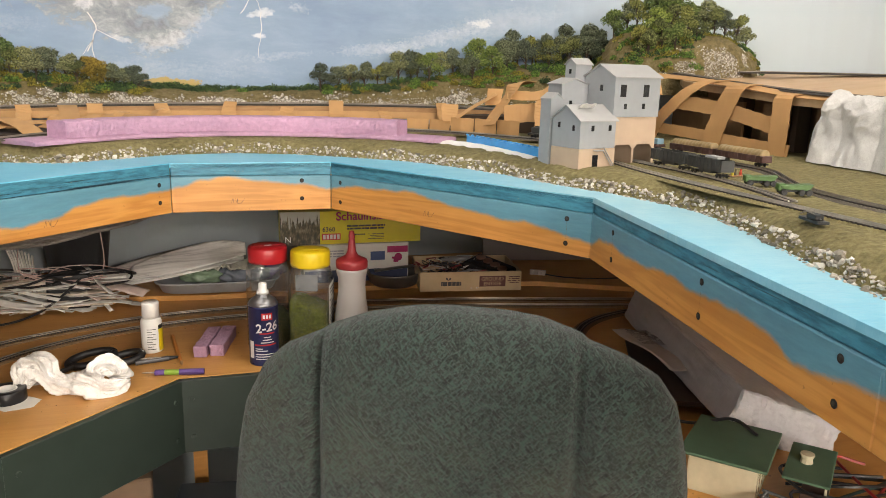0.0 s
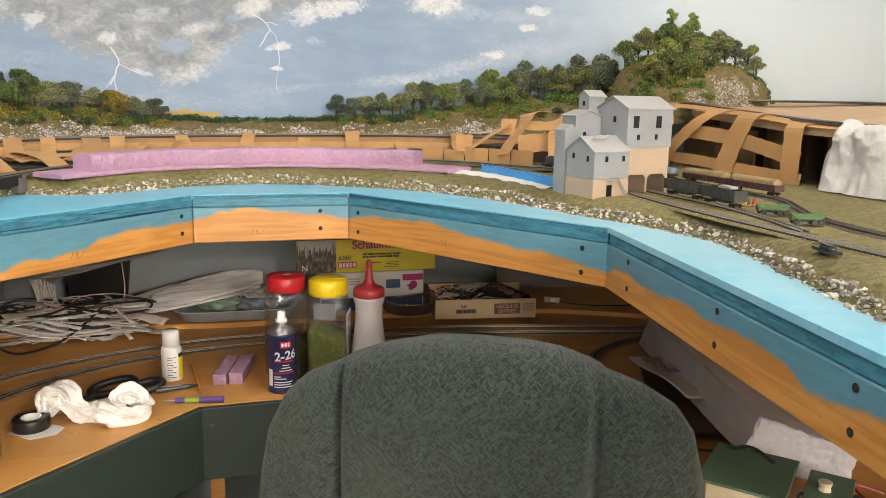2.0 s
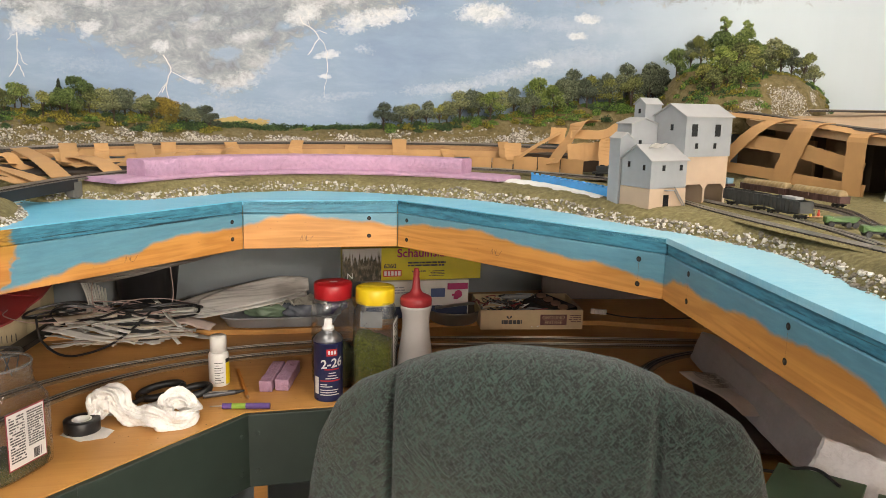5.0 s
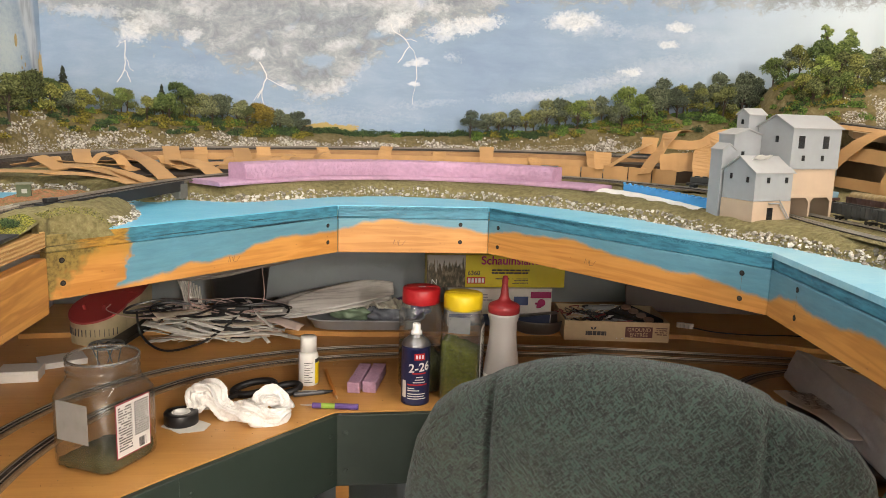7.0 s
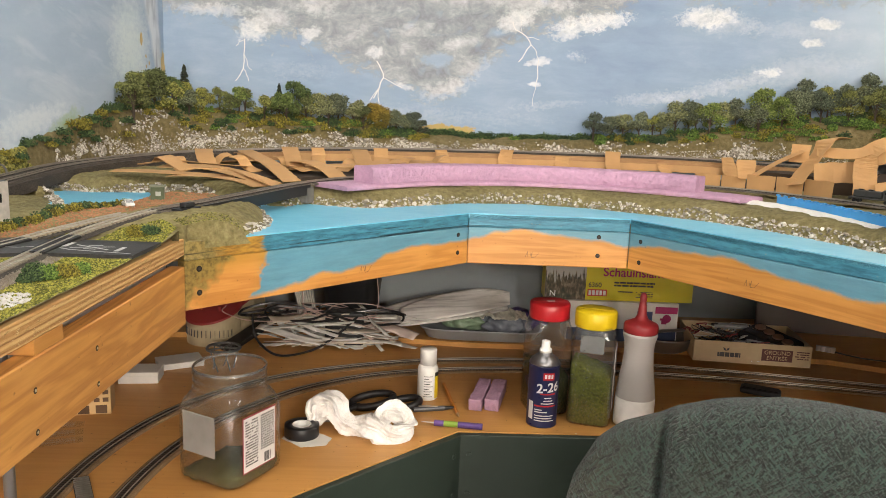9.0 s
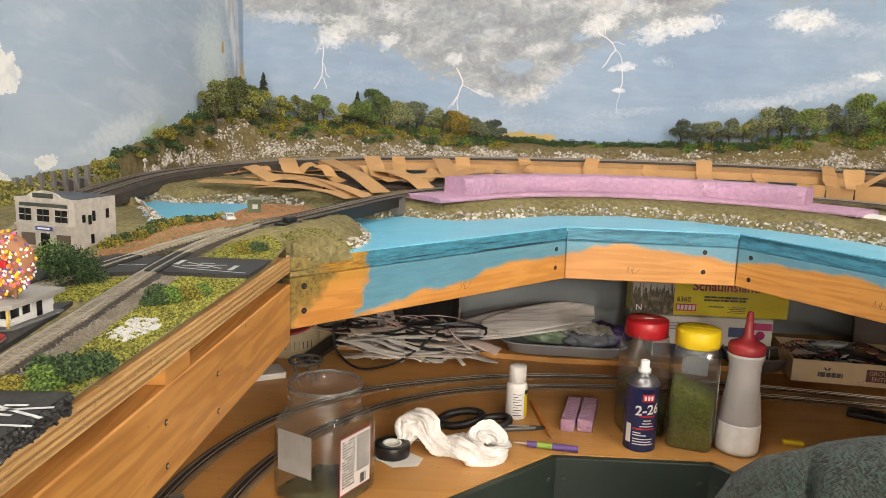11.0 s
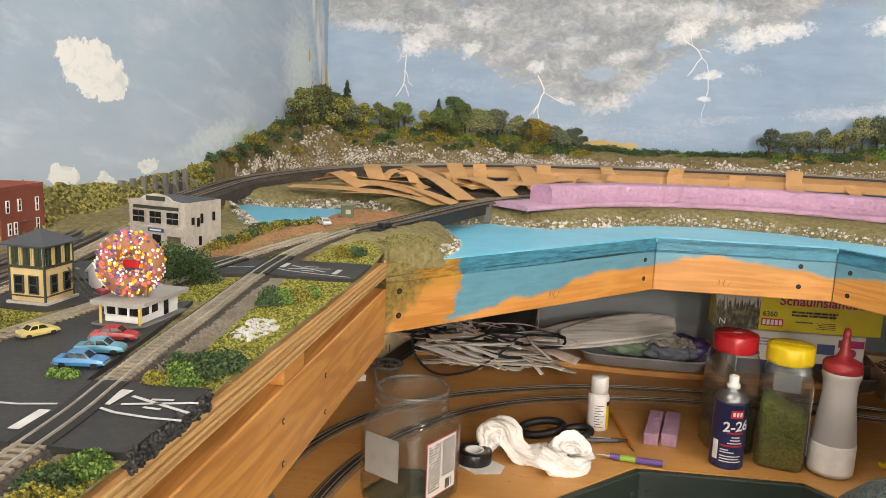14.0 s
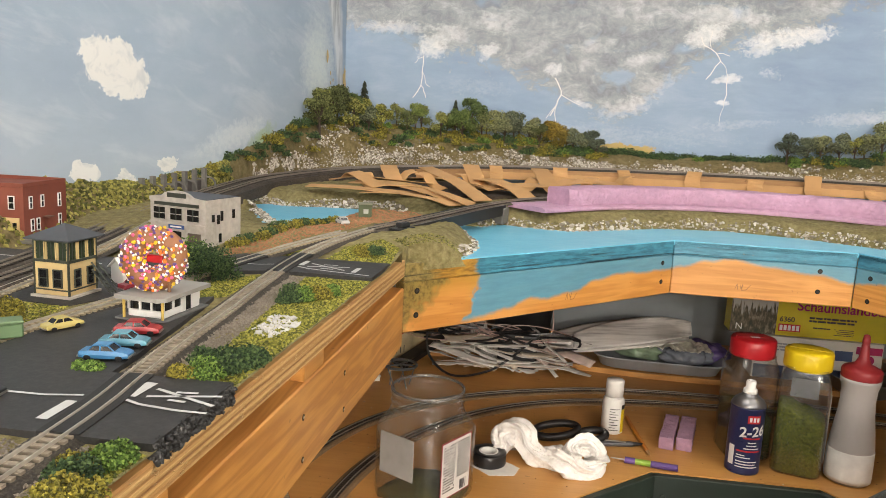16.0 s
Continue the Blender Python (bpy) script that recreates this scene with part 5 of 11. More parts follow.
scatter_rocks("shore_rocks", "pale stones heaped along the painted shore", BASIN[7:19], 1700, (-0.003, 0.022), 0.0013, 0.0036, 1)
scatter_rocks("shore_rocks", "larger pale stones heaped along the shore", BASIN[18:27], 1500, (-0.003, 0.022), 0.0015, 0.0039, 6)
scatter_rocks("mound_rocks", "pale stones round the grassy mound", BASIN[2:7], 420, (-0.002, 0.016), 0.0015, 0.0036, 2)
scatter_rocks("pond_rocks", "pale stones round the small pond", POND[4:15], 1500, (-0.004, 0.02), 0.0015, 0.0040, 3, 0.0012)


def hill_rocks():
    """Broken stone lying in dense drifts, with bare earth between."""
    rng = random.Random(8)
    pts = []
    while len(pts) < 4600:
        k = rng.uniform(3.8, 14.6)
        v = min(0.85, abs(rng.gauss(0, 0.11)) + 0.02) if not 5.5 < k < 6.3 else rng.uniform(0.03, 0.6)
        heap = noise.noise(Vector((k * 3.1, v * 5, 3))) + 0.6 * noise.noise(Vector((k * 9.0, v * 14, 7)))
        lean = 0.02 if 5.5 < k < 10 else -0.12
        if heap + lean + rng.uniform(-0.12, 0.12) < 0:
            continue
        p = hill_line(k, v)
        pts.append(((p.x, p.y - 0.0015, p.z), rng.uniform(0.0010, 0.0029) * (1 + 0.4 * heap)))
    for _ in range(4200):                   # a continuous fringe of small stones along the foot
        k, v = rng.uniform(5.0, 15.5), abs(rng.gauss(0, 0.06)) + 0.005
        if noise.noise(Vector((k * 2.3, v * 3, 11))) > rng.uniform(-0.5, 0.1):
            p = hill_line(k, v)
            pts.append(((p.x, p.y - 0.001, p.z + 0.0004), rng.uniform(0.0006, 0.0017)))
    end = len(pts) + 4400
    while len(pts) < end:
        x, y, z = corner_place(rng.uniform(-0.03, 0.212), rng.uniform(-0.165, -0.02))
        if z < 1.255 or z > 1.322 + rng.uniform(-0.03, 0.01) or noise.noise(Vector((x * 30, y * 30, z * 30))) < rng.uniform(-0.5, 0.3):
            continue
        pts.append(((x, y, z - 0.0008), rng.uniform(0.0007, 0.0017)))
    tagged(raw("hill_rocks", *lumps(pts, rng, 0.35), ROCK), "pale broken stones at the foot of the hillside", "rocks", kind="stuff")


hill_rocks()


# ---- cardboard strips, foam, plaster ----
def strip(points, width, label="strip of brown cardboard bent over the frame", tilt=0.0, thick=0.0012, seg=0.008, name="cardboard_strip", across=None):
    """A bent strip of card along points; tilt turns its width out of the level, in degrees."""
    line = spline(points, seg)
    bm = bmesh.new()
    rings = []
    chord = line[-1] - line[0]
    last = Vector((chord.y, -chord.x, 0)).normalized()
    for i, p in enumerate(line):
        d = (line[min(i + 1, len(line) - 1)] - line[max(i - 1, 0)]).normalized()
        s = Vector((d.y, -d.x, 0))
        s = s.normalized() if s.length > 0.35 and s.dot(last) > 0 else last.copy()
        s = (s + last).normalized() if across is None else Vector(across).normalized()
        last = s.copy()
        s = Matrix.Rotation(radians(tilt), 3, d) @ s
        n = s.cross(d).normalized()
        w = width / 2 * (1 + 0.04 * math.sin(i * 1.7))
        rings.append([bm.verts.new(p + s * a + n * b) for a, b in ((-w, -thick / 2), (w, -thick / 2), (w, thick / 2), (-w, thick / 2))])
    for a, b in zip(rings, rings[1:]):
        for i in range(4):
            bm.faces.new((a[i], b[i], b[(i + 1) % 4], a[(i + 1) % 4]))
    bm.faces.new(rings[0])
    bm.faces.new(rings[-1][::-1])
    bmesh.ops.recalc_face_normals(bm, faces=bm.faces)
    return tagged(part(name, bm, CARD), label, "cardboard strip", "cardboard strips")


rng_c = random.Random(4)
# near-black solid board, added for the shade in the gaps between the strips
GAP_SHADE = plain("dark_gap_shade", (0.035, 0.022, 0.013), 0.9, 0, 0.4, 40)
structure("hollow", prism([(-0.60, 1.565), (-0.44, 1.50), (-0.33, 1.55), (-0.20, 1.67), (0.0, 1.735), (0.3, 1.745), (0.5, 1.69), (0.62, 1.70), (0.60, 1.82), (0.3, 1.858), (0.0, 1.866), (-0.30, 1.856), (-0.52, 1.79)], 1.120, 1.1315), GAP_SHADE, "solid dark board added for the shaded gaps under the loose cardboard strips")
# folded tabs along the front of the back roadbed
for x, w, h in ((-0.355, 0.030, 0.018), (-0.215, 0.032, 0.022), (-0.075, 0.032, 0.020), (0.065, 0.032, 0.020), (0.195, 0.032, 0.018), (0.312, 0.034, 0.036), (0.43, 0.03, 0.010), (0.567, 0.034, 0.022)):
    y = 1.868 + 0.004 * math.sin(x * 9) - (0.03 if x > 0.5 else 0)
    z = 1.134
    sway, low = rng_c.uniform(-0.012, 0.012), rng_c.uniform(-0.010, 0.004)
    strip([(x - sway, y - 0.034, 1.130), (x, y - 0.014, z + 0.012), (x, y - 0.002, z + 0.026 + low), (x + sway * 0.6, y + 0.006, z + 0.028 + low + h * 0.8)], w, "folded brown cardboard tab standing before the back track")
strip([(-0.45, 1.868, 1.146), (-0.2, 1.872, 1.149), (0.1, 1.876, 1.151), (0.4, 1.868, 1.152), (0.62, 1.83, 1.15)], 0.016, "long brown cardboard strip along the roadbed", 80)
# the tangle of loose strips behind the bridge
LOOSE = ((((-0.67, 1.50, 1.141), (-0.60, 1.49, 1.143), (-0.53, 1.48, 1.142), (-0.455, 1.495, 1.138)), 0.030, 4), (((-0.63, 1.62, 1.150), (-0.61, 1.585, 1.163), (-0.58, 1.545, 1.158), (-0.54, 1.50, 1.146)), 0.026, 10), (((-0.655, 1.58, 1.146), (-0.60, 1.60, 1.154), (-0.53, 1.61, 1.150), (-0.46, 1.62, 1.146)), 0.034, -8),
         (((-0.565, 1.70, 1.172), (-0.555, 1.665, 1.166), (-0.535, 1.62, 1.150), (-0.51, 1.585, 1.142)), 0.034, 0), (((-0.60, 1.555, 1.148), (-0.52, 1.54, 1.150), (-0.44, 1.47, 1.146), (-0.37, 1.40, 1.136)), 0.036, 6), (((-0.55, 1.52, 1.146), (-0.47, 1.52, 1.149), (-0.41, 1.445, 1.144), (-0.355, 1.38, 1.135)), 0.030, -6),
         (((-0.505, 1.80, 1.166), (-0.47, 1.73, 1.162), (-0.41, 1.60, 1.154), (-0.35, 1.47, 1.136)), 0.032, 4), (((-0.52, 1.66, 1.150), (-0.45, 1.655, 1.154), (-0.37, 1.63, 1.148), (-0.30, 1.60, 1.142)), 0.028, -10), (((-0.405, 1.775, 1.178), (-0.395, 1.735, 1.168), (-0.38, 1.68, 1.152), (-0.37, 1.64, 1.142)), 0.034, 0),
         (((-0.375, 1.69, 1.156), (-0.34, 1.635, 1.158), (-0.30, 1.58, 1.150), (-0.275, 1.535, 1.138)), 0.034, 4), (((-0.36, 1.60, 1.145), (-0.30, 1.645, 1.152), (-0.24, 1.69, 1.150), (-0.19, 1.73, 1.144)), 0.03, 8), (((-0.262, 1.81, 1.176), (-0.252, 1.765, 1.168), (-0.24, 1.70, 1.152), (-0.225, 1.65, 1.142)), 0.036, 0),
         (((-0.24, 1.72, 1.15), (-0.18, 1.755, 1.158), (-0.12, 1.79, 1.155), (-0.06, 1.80, 1.15)), 0.034, 10), (((-0.56, 1.47, 1.138), (-0.49, 1.44, 1.143), (-0.43, 1.415, 1.140), (-0.39, 1.385, 1.134)), 0.024, 0))
for pts, w, tilt in LOOSE:
    pts = [(x, y, z - 0.0055) for x, y, z in pts]
    strip(pts, w, "loose brown cardboard strip in the unfinished hillside", tilt)
# short folded pieces standing and leaning among them
for i in range(9):
    f = (i + rng_c.uniform(-0.3, 0.3)) / 8
    x, y = -0.60 + 0.52 * f, 1.575 + 0.235 * f ** 0.8 + rng_c.uniform(-0.025, 0.025)
    a, l = rng_c.uniform(-1.2, 1.2), rng_c.uniform(0.016, 0.026)
    dx, dy, up = math.sin(a) * l, -math.cos(a) * l, rng_c.uniform(0.008, 0.026)
    strip([(x - dx, y - dy, 1.141 + up), (x - dx * 0.2, y - dy * 0.2, 1.143 + up * 0.7), (x + dx * 0.5, y + dy * 0.5, 1.139), (x + dx * 1.5, y + dy * 1.5, 1.132)], rng_c.uniform(0.022, 0.036), "short folded brown cardboard piece leaning in the tangle", rng_c.uniform(-10, 10))
# the cardboard web on the right of the lake
WEB = ((((0.53, 1.617, 1.160), (0.569, 1.610, 1.187), (0.615, 1.600, 1.213)), 0.020, 10), (((0.520, 1.622, 1.153), (0.520, 1.632, 1.170), (0.526, 1.650, 1.188)), 0.036, 0), (((0.580, 1.555, 1.150), (0.617, 1.573, 1.191), (0.640, 1.580, 1.220), (0.655, 1.592, 1.237), (0.70, 1.63, 1.236)), 0.042, -12),
       (((0.632, 1.582, 1.213), (0.684, 1.540, 1.213), (0.721, 1.523, 1.233), (0.760, 1.52, 1.240), (0.83, 1.53, 1.248)), 0.036, 30), (((0.78, 1.56, 1.242), (0.726, 1.517, 1.232), (0.697, 1.515, 1.212), (0.684, 1.503, 1.190), (0.676, 1.480, 1.140)), 0.040, -6), (((0.606, 1.60, 1.190), (0.611, 1.605, 1.205), (0.618, 1.615, 1.224)), 0.034, 0),
       (((0.76, 1.48, 1.136), (0.78, 1.50, 1.20), (0.82, 1.55, 1.238), (0.90, 1.62, 1.25)), 0.038, 0), (((0.84, 1.42, 1.134), (0.86, 1.45, 1.21), (0.90, 1.49, 1.245), (0.98, 1.55, 1.256)), 0.040, 0), (((0.69, 1.47, 1.150), (0.78, 1.45, 1.172), (0.88, 1.43, 1.180)), 0.028, 78), (((0.70, 1.52, 1.205), (0.80, 1.50, 1.226), (0.93, 1.46, 1.235)), 0.030, 60))
for pts, w, tilt in WEB:
    strip(pts, w, "wide brown cardboard strip woven over the unfinished hill", tilt)
# a row of cards folded upright along the foot of the hill
for a, b in zip(((0.44, 1.69), (0.482, 1.655), (0.520, 1.622), (0.562, 1.585), (0.600, 1.550)), ((0.480, 1.657), (0.518, 1.624), (0.560, 1.587), (0.598, 1.552), (0.632, 1.508))):
    h = 0.027 + 0.006 * (a[0] > 0.5)
    strip([(*a, 1.129 + h / 2), ((a[0] + b[0]) / 2 - 0.002, (a[1] + b[1]) / 2 - 0.002, 1.129 + h / 2), (*b, 1.129 + h / 2)], h, "short brown card folded upright at the foot of the hill", 86)
strip([(0.612, 1.545, 1.172), (0.645, 1.545, 1.176), (0.690, 1.520, 1.180)], 0.040, "brown cardboard panel behind the woven strips", 70)
# the filler's dark colour carries the shade under the cardboard
structure("hill_filler", prism([(0.60, 1.80), (0.70, 1.66), (0.82, 1.58), (0.93, 1.54), (1.02, 1.60), (1.04, 1.80), (0.85, 1.92)], 1.10, 1.158), SHADED_WOOD, "framing under the cardboard hill, coloured dark for the shade there")
# the lattice wall below the upper level
for pts, w in ((((0.955, 1.535, 1.128), (0.952, 1.50, 1.165), (0.960, 1.455, 1.205), (0.975, 1.42, 1.236), (1.0, 1.395, 1.252), (1.04, 1.38, 1.254)), 0.044), (((0.972, 1.34, 1.126), (0.976, 1.33, 1.165), (0.982, 1.316, 1.205), (0.988, 1.303, 1.236), (1.0, 1.30, 1.246), (1.03, 1.30, 1.248)), 0.050), (((0.985, 1.165, 1.122), (0.986, 1.166, 1.165), (0.988, 1.167, 1.205), (0.990, 1.168, 1.226), (1.0, 1.168, 1.233), (1.03, 1.168, 1.236)), 0.040)):
    strip(pts, w, "wide brown cardboard rib of the lattice hillside", across=(0.12, -0.99, 0))
for pts, w in ((((0.967, 1.47, 1.207), (0.978, 1.40, 1.204), (0.986, 1.33, 1.198), (0.989, 1.27, 1.190), (0.992, 1.15, 1.170)), 0.028), (((0.962, 1.53, 1.150), (0.975, 1.40, 1.146), (0.982, 1.28, 1.140), (0.990, 1.14, 1.135)), 0.022)):
    strip(pts, w, "long brown cardboard strip of the lattice hillside", 84)
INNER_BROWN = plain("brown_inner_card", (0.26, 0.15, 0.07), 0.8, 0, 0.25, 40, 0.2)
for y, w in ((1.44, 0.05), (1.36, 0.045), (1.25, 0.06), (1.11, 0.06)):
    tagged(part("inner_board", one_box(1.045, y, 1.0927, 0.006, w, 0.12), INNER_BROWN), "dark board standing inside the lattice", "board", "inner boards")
strip([(1.0, 1.60, 1.262), (1.005, 1.45, 1.254), (1.01, 1.30, 1.244), (1.012, 1.16, 1.232), (1.0, 1.0, 1.229)], 0.02, "torn cardboard edging along the upper level", 20)
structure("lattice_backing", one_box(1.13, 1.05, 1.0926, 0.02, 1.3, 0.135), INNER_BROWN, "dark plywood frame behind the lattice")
# posts in dark wood with the lattice's inner shade in its colour
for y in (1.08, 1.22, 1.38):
    tagged(part("frame_post", one_box(1.08, y, 1.0926, 0.03, 0.018, 0.134), SHADED_WOOD), "dark wooden post inside the cardboard lattice, deepened for the shade there", "post", "frame posts")


def foam_strip(name, front, depth, z0, z1, label, rough=0.0012):
    """A curved length of foam: front is its near lower edge in plan."""
    bm = bmesh.new()
    line = spline([(x, y, 0) for x, y in front], 0.006)
    nrm = sides(line)
    prof = [(0, z0), (0.001, z0 + (z1 - z0) * 0.35), (0, z0 + (z1 - z0) * 0.7), (-0.002, z1 - 0.002), (-0.006, z1), (-depth * 0.5, z1 + 0.0006), (-depth + 0.004, z1), (-depth, z1 - 0.003), (-depth, z0)]
    rings = []
    for i, (p, s) in enumerate(zip(line, nrm)):
        ring = []
        for u, v in prof:
            n = noise.noise(Vector((p.x * 90, v * 200, u * 90 + z0))) * rough + noise.noise(Vector((p.x * 260, v * 400, u * 300))) * rough * 0.8
            q = p + s * (u + n)
            ring.append(bm.verts.new((q.x, q.y, v + (n * 0.5 if v > z0 else 0))))
        rings.append(ring)
    n = len(prof)
    for a, b in zip(rings, rings[1:]):
        for i in range(n):
            bm.faces.new((a[i], b[i], b[(i + 1) % n], a[(i + 1) % n]))
    bm.faces.new(rings[0])
    bm.faces.new(rings[-1][::-1])
    bmesh.ops.recalc_face_normals(bm, faces=bm.faces)
    return tagged(part(name, bm, PINK), label, "foam strip")


FOAM_FRONT = [(-0.207, 1.425), (-0.125, 1.505), (-0.05, 1.55), (0.04, 1.578), (0.13, 1.578), (0.215, 1.56), (0.30, 1.525), (0.365, 1.475)]
foam_strip("foam_wall", FOAM_FRONT, 0.05, 1.1355, 1.1635, "carved pink insulation foam wall standing on a foam base", 0.0014)
foam_strip("foam_sheet", [(-0.245, 1.37), (-0.13, 1.485), (-0.05, 1.53), (0.04, 1.558), (0.13, 1.557), (0.215, 1.537), (0.30, 1.50), (0.375, 1.445), (0.415, 1.40)], 0.085, 1.1275, 1.135, "thin pink insulation foam base lying on the earth", 0.0006)
# plaster strip and the blue trestle wall beside the mine
def plaster_strip():
    bm = bmesh.new()
    line = spline([(0.385, 1.485, 1.126), (0.44, 1.45, 1.1275), (0.48, 1.37, 1.1275), (0.505, 1.27, 1.1265), (0.52, 1.16, 1.125)], 0.006)
    rings = []
    for i, (p, s) in enumerate(zip(line, sides(line))):
        w = 0.03 * (1 - 0.55 * i / len(line))
        rings.append([bm.verts.new(p + s * (u * w) + Vector((0, 0, h + 0.0012 * noise.noise(Vector((i * 0.4, u * 3, 0)))))) for u, h in ((-1, -0.002), (-0.6, 0.002), (0, 0.003), (0.6, 0.002), (1, -0.002))])
    for a, b in zip(rings, rings[1:]):
        for i in range(4):
            bm.faces.new((a[i], b[i], b[i + 1], a[i + 1]))
    tagged(part("plaster_strip", bm, PLASTER, None, "", True), "bare white plaster strip on the model ground", "plaster")


plaster_strip()
BLUE_PLASTIC = plain("bright_blue_plastic", (0.06, 0.36, 0.78), 0.4, 0, 0.15)
trestle = thing("toy_wall", "bright blue plastic wall with a toothed rim beside the mine", "toy wall")
line = spline([(0.492, 1.425, 1.127), (0.512, 1.30, 1.127), (0.532, 1.14, 1.127)], 0.01)
part("wall_panel", sweep(line, [(-0.002, -0.004), (-0.002, 0.013), (0.002, 0.013), (0.002, -0.004)]), BLUE_PLASTIC, trestle)
part("wall_panel", sweep([p + Vector((0.025, 0.006, 0)) for p in line], [(-0.002, -0.004), (-0.002, 0.011), (0.002, 0.011), (0.002, -0.004)]), BLUE_PLASTIC, trestle)
for p in line[::2]:
    part("tooth", one_box(p.x, p.y, p.z + 0.0131, 0.004, 0.0085, 0.003, 0.0004), BLUE_PLASTIC, trestle)


def gauze():
    """Plaster cloth draped in folds over a lump."""
    verts, faces = [], []
    nu, nv = 220, 50
    for i in range(nu + 1):
        u = i / nu
        for j in range(nv + 1):
            v = j / nv
            x = 1.012 - 0.036 * math.sin(v * math.pi / 2) ** 0.6 - 0.02 * u
            y = 1.098 - 0.62 * u
            drop = v ** 1.6
            z = 1.240 - 0.112 * drop + 0.004 * math.sin(u * 21 + 1) * (1 - v)
            s = u * 24 + 1.3 * noise.noise(Vector((u * 9, v * 1.8, 2)))
            sag = 1 - abs(noise.noise(Vector((u * 16, v * 4.5, 8)))) * 2
            pleat = 0.009 * abs(math.sin(s)) ** 0.55 - 0.005 + 0.003 * sag + 0.0012 * noise.noise(Vector((u * 150, v * 20, 4))) + 0.010 * v ** 4
            n = noise.noise(Vector((u * 13, v * 2.2, 1))) * 0.014 + noise.noise(Vector((u * 50, v * 7, 5))) * 0.003
            if u < 0.06:
                x += 0.03 * (1 - u / 0.06)
            verts.append((x - (pleat - n) * min(1, 0.25 + v * 2.2), y + n * 0.5, max(1.1275, z + (n + pleat * 0.4) * (1 - v))))
    for i in range(nu):
        for j in range(nv):
            faces.append((i * (nv + 1) + j, (i + 1) * (nv + 1) + j, (i + 1) * (nv + 1) + j + 1, i * (nv + 1) + j + 1))
    tagged(raw("plaster_cloth", verts, faces, GAUZE, None, "", True), "white plaster-soaked gauze draped over the hillside frame", "plaster cloth")


def gauze_cloth():
    """Open-weave cloth stiff with plaster."""
    m, t, b = material("plaster_gauze", 0.95)
    w = place(t)
    weave = calc(t, "ADD", calc(t, "SINE", noise_at(t, place(t, (1, 1, 6)), 260.0, 2), 0.0), noise_at(t, place(t, (1, 6, 1)), 260.0, 2))
    f = noise_at(t, w, 60.0, 5)
    t.links.new(ramp(t, calc(t, "ADD", calc(t, "MULTIPLY", weave, 0.4), calc(t, "MULTIPLY", f, 0.35)), [(0.32, (0.44, 0.425, 0.40)), (0.5, (0.63, 0.615, 0.59)), (0.7, (0.78, 0.77, 0.745))]), b.inputs["Base Color"])
    bump(t, b, weave, 0.9, 0.0012)
    return m


GAUZE = gauze_cloth()
gauze()

# ---- the coal mine building ----
MODEL_GREY = plain("model_grey_plastic", (0.275, 0.29, 0.30), 0.55, 0, 0.07, 90, 0.1)
MODEL_ROOF = plain("model_roof_grey", (0.32, 0.32, 0.315), 0.6, 0, 0.08, 60, 0.2)
MODEL_TAN = plain("model_tan_base", (0.44, 0.33, 0.235), 0.6, 0, 0.08, 60, 0.1)
GLASS_DARK = plain("dark_window", (0.012, 0.013, 0.015), 0.2, 0, 0.2)


def gable_house(name, ob, a0, a1, b0, b1, z0, eave, peak, wall, roof, over=0.003, ridge="a"):
    """Walls and a pitched roof in local a, b, z; the ridge runs along a or b."""
    bm = bmesh.new()
    if ridge == "a":
        mid = (b0 + b1) / 2
        prof = [(b0, z0), (b1, z0), (b1, eave), (mid, peak), (b0, eave)]
        ends = [[bm.verts.new((a, b, z)) for b, z in prof] for a in (a0, a1)]
    else:
        mid = (a0 + a1) / 2
        prof = [(a0, z0), (a1, z0), (a1, eave), (mid, peak), (a0, eave)]
        ends = [[bm.verts.new((a, b, z)) for a, z in prof] for b in (b0, b1)]
    bm.faces.new(ends[0])
    bm.faces.new(ends[1][::-1])
    for i in range(5):
        bm.faces.new((ends[0][i], ends[1][i], ends[1][(i + 1) % 5], ends[0][(i + 1) % 5]))
    bmesh.ops.recalc_face_normals(bm, faces=bm.faces)
    part(name, bm, wall, ob)
    bm = bmesh.new()
    t = 0.0018
    lo, hi = (b0, b1) if ridge == "a" else (a0, a1)
    drop = (peak - eave) / ((hi - lo) / 2) * over
    shape = [(lo - over, eave - drop + 0.0004), (mid, peak + 0.0004), (hi + over, eave - drop + 0.0004), (hi + over, eave - drop + t), (mid, peak + t + 0.0004), (lo - over, eave - drop + t)]
    e0, e1 = (a0, a1) if ridge == "a" else (b0, b1)
    ends = [[bm.verts.new((e, s, z) if ridge == "a" else (s, e, z)) for s, z in shape] for e in (e0 - over, e1 + over)]
    bm.faces.new(ends[0])
    bm.faces.new(ends[1][::-1])
    for i in range(6):
        bm.faces.new((ends[0][i], ends[1][i], ends[1][(i + 1) % 6], ends[0][(i + 1) % 6]))
    bmesh.ops.recalc_face_normals(bm, faces=bm.faces)
    part("roof", bm, roof, ob)


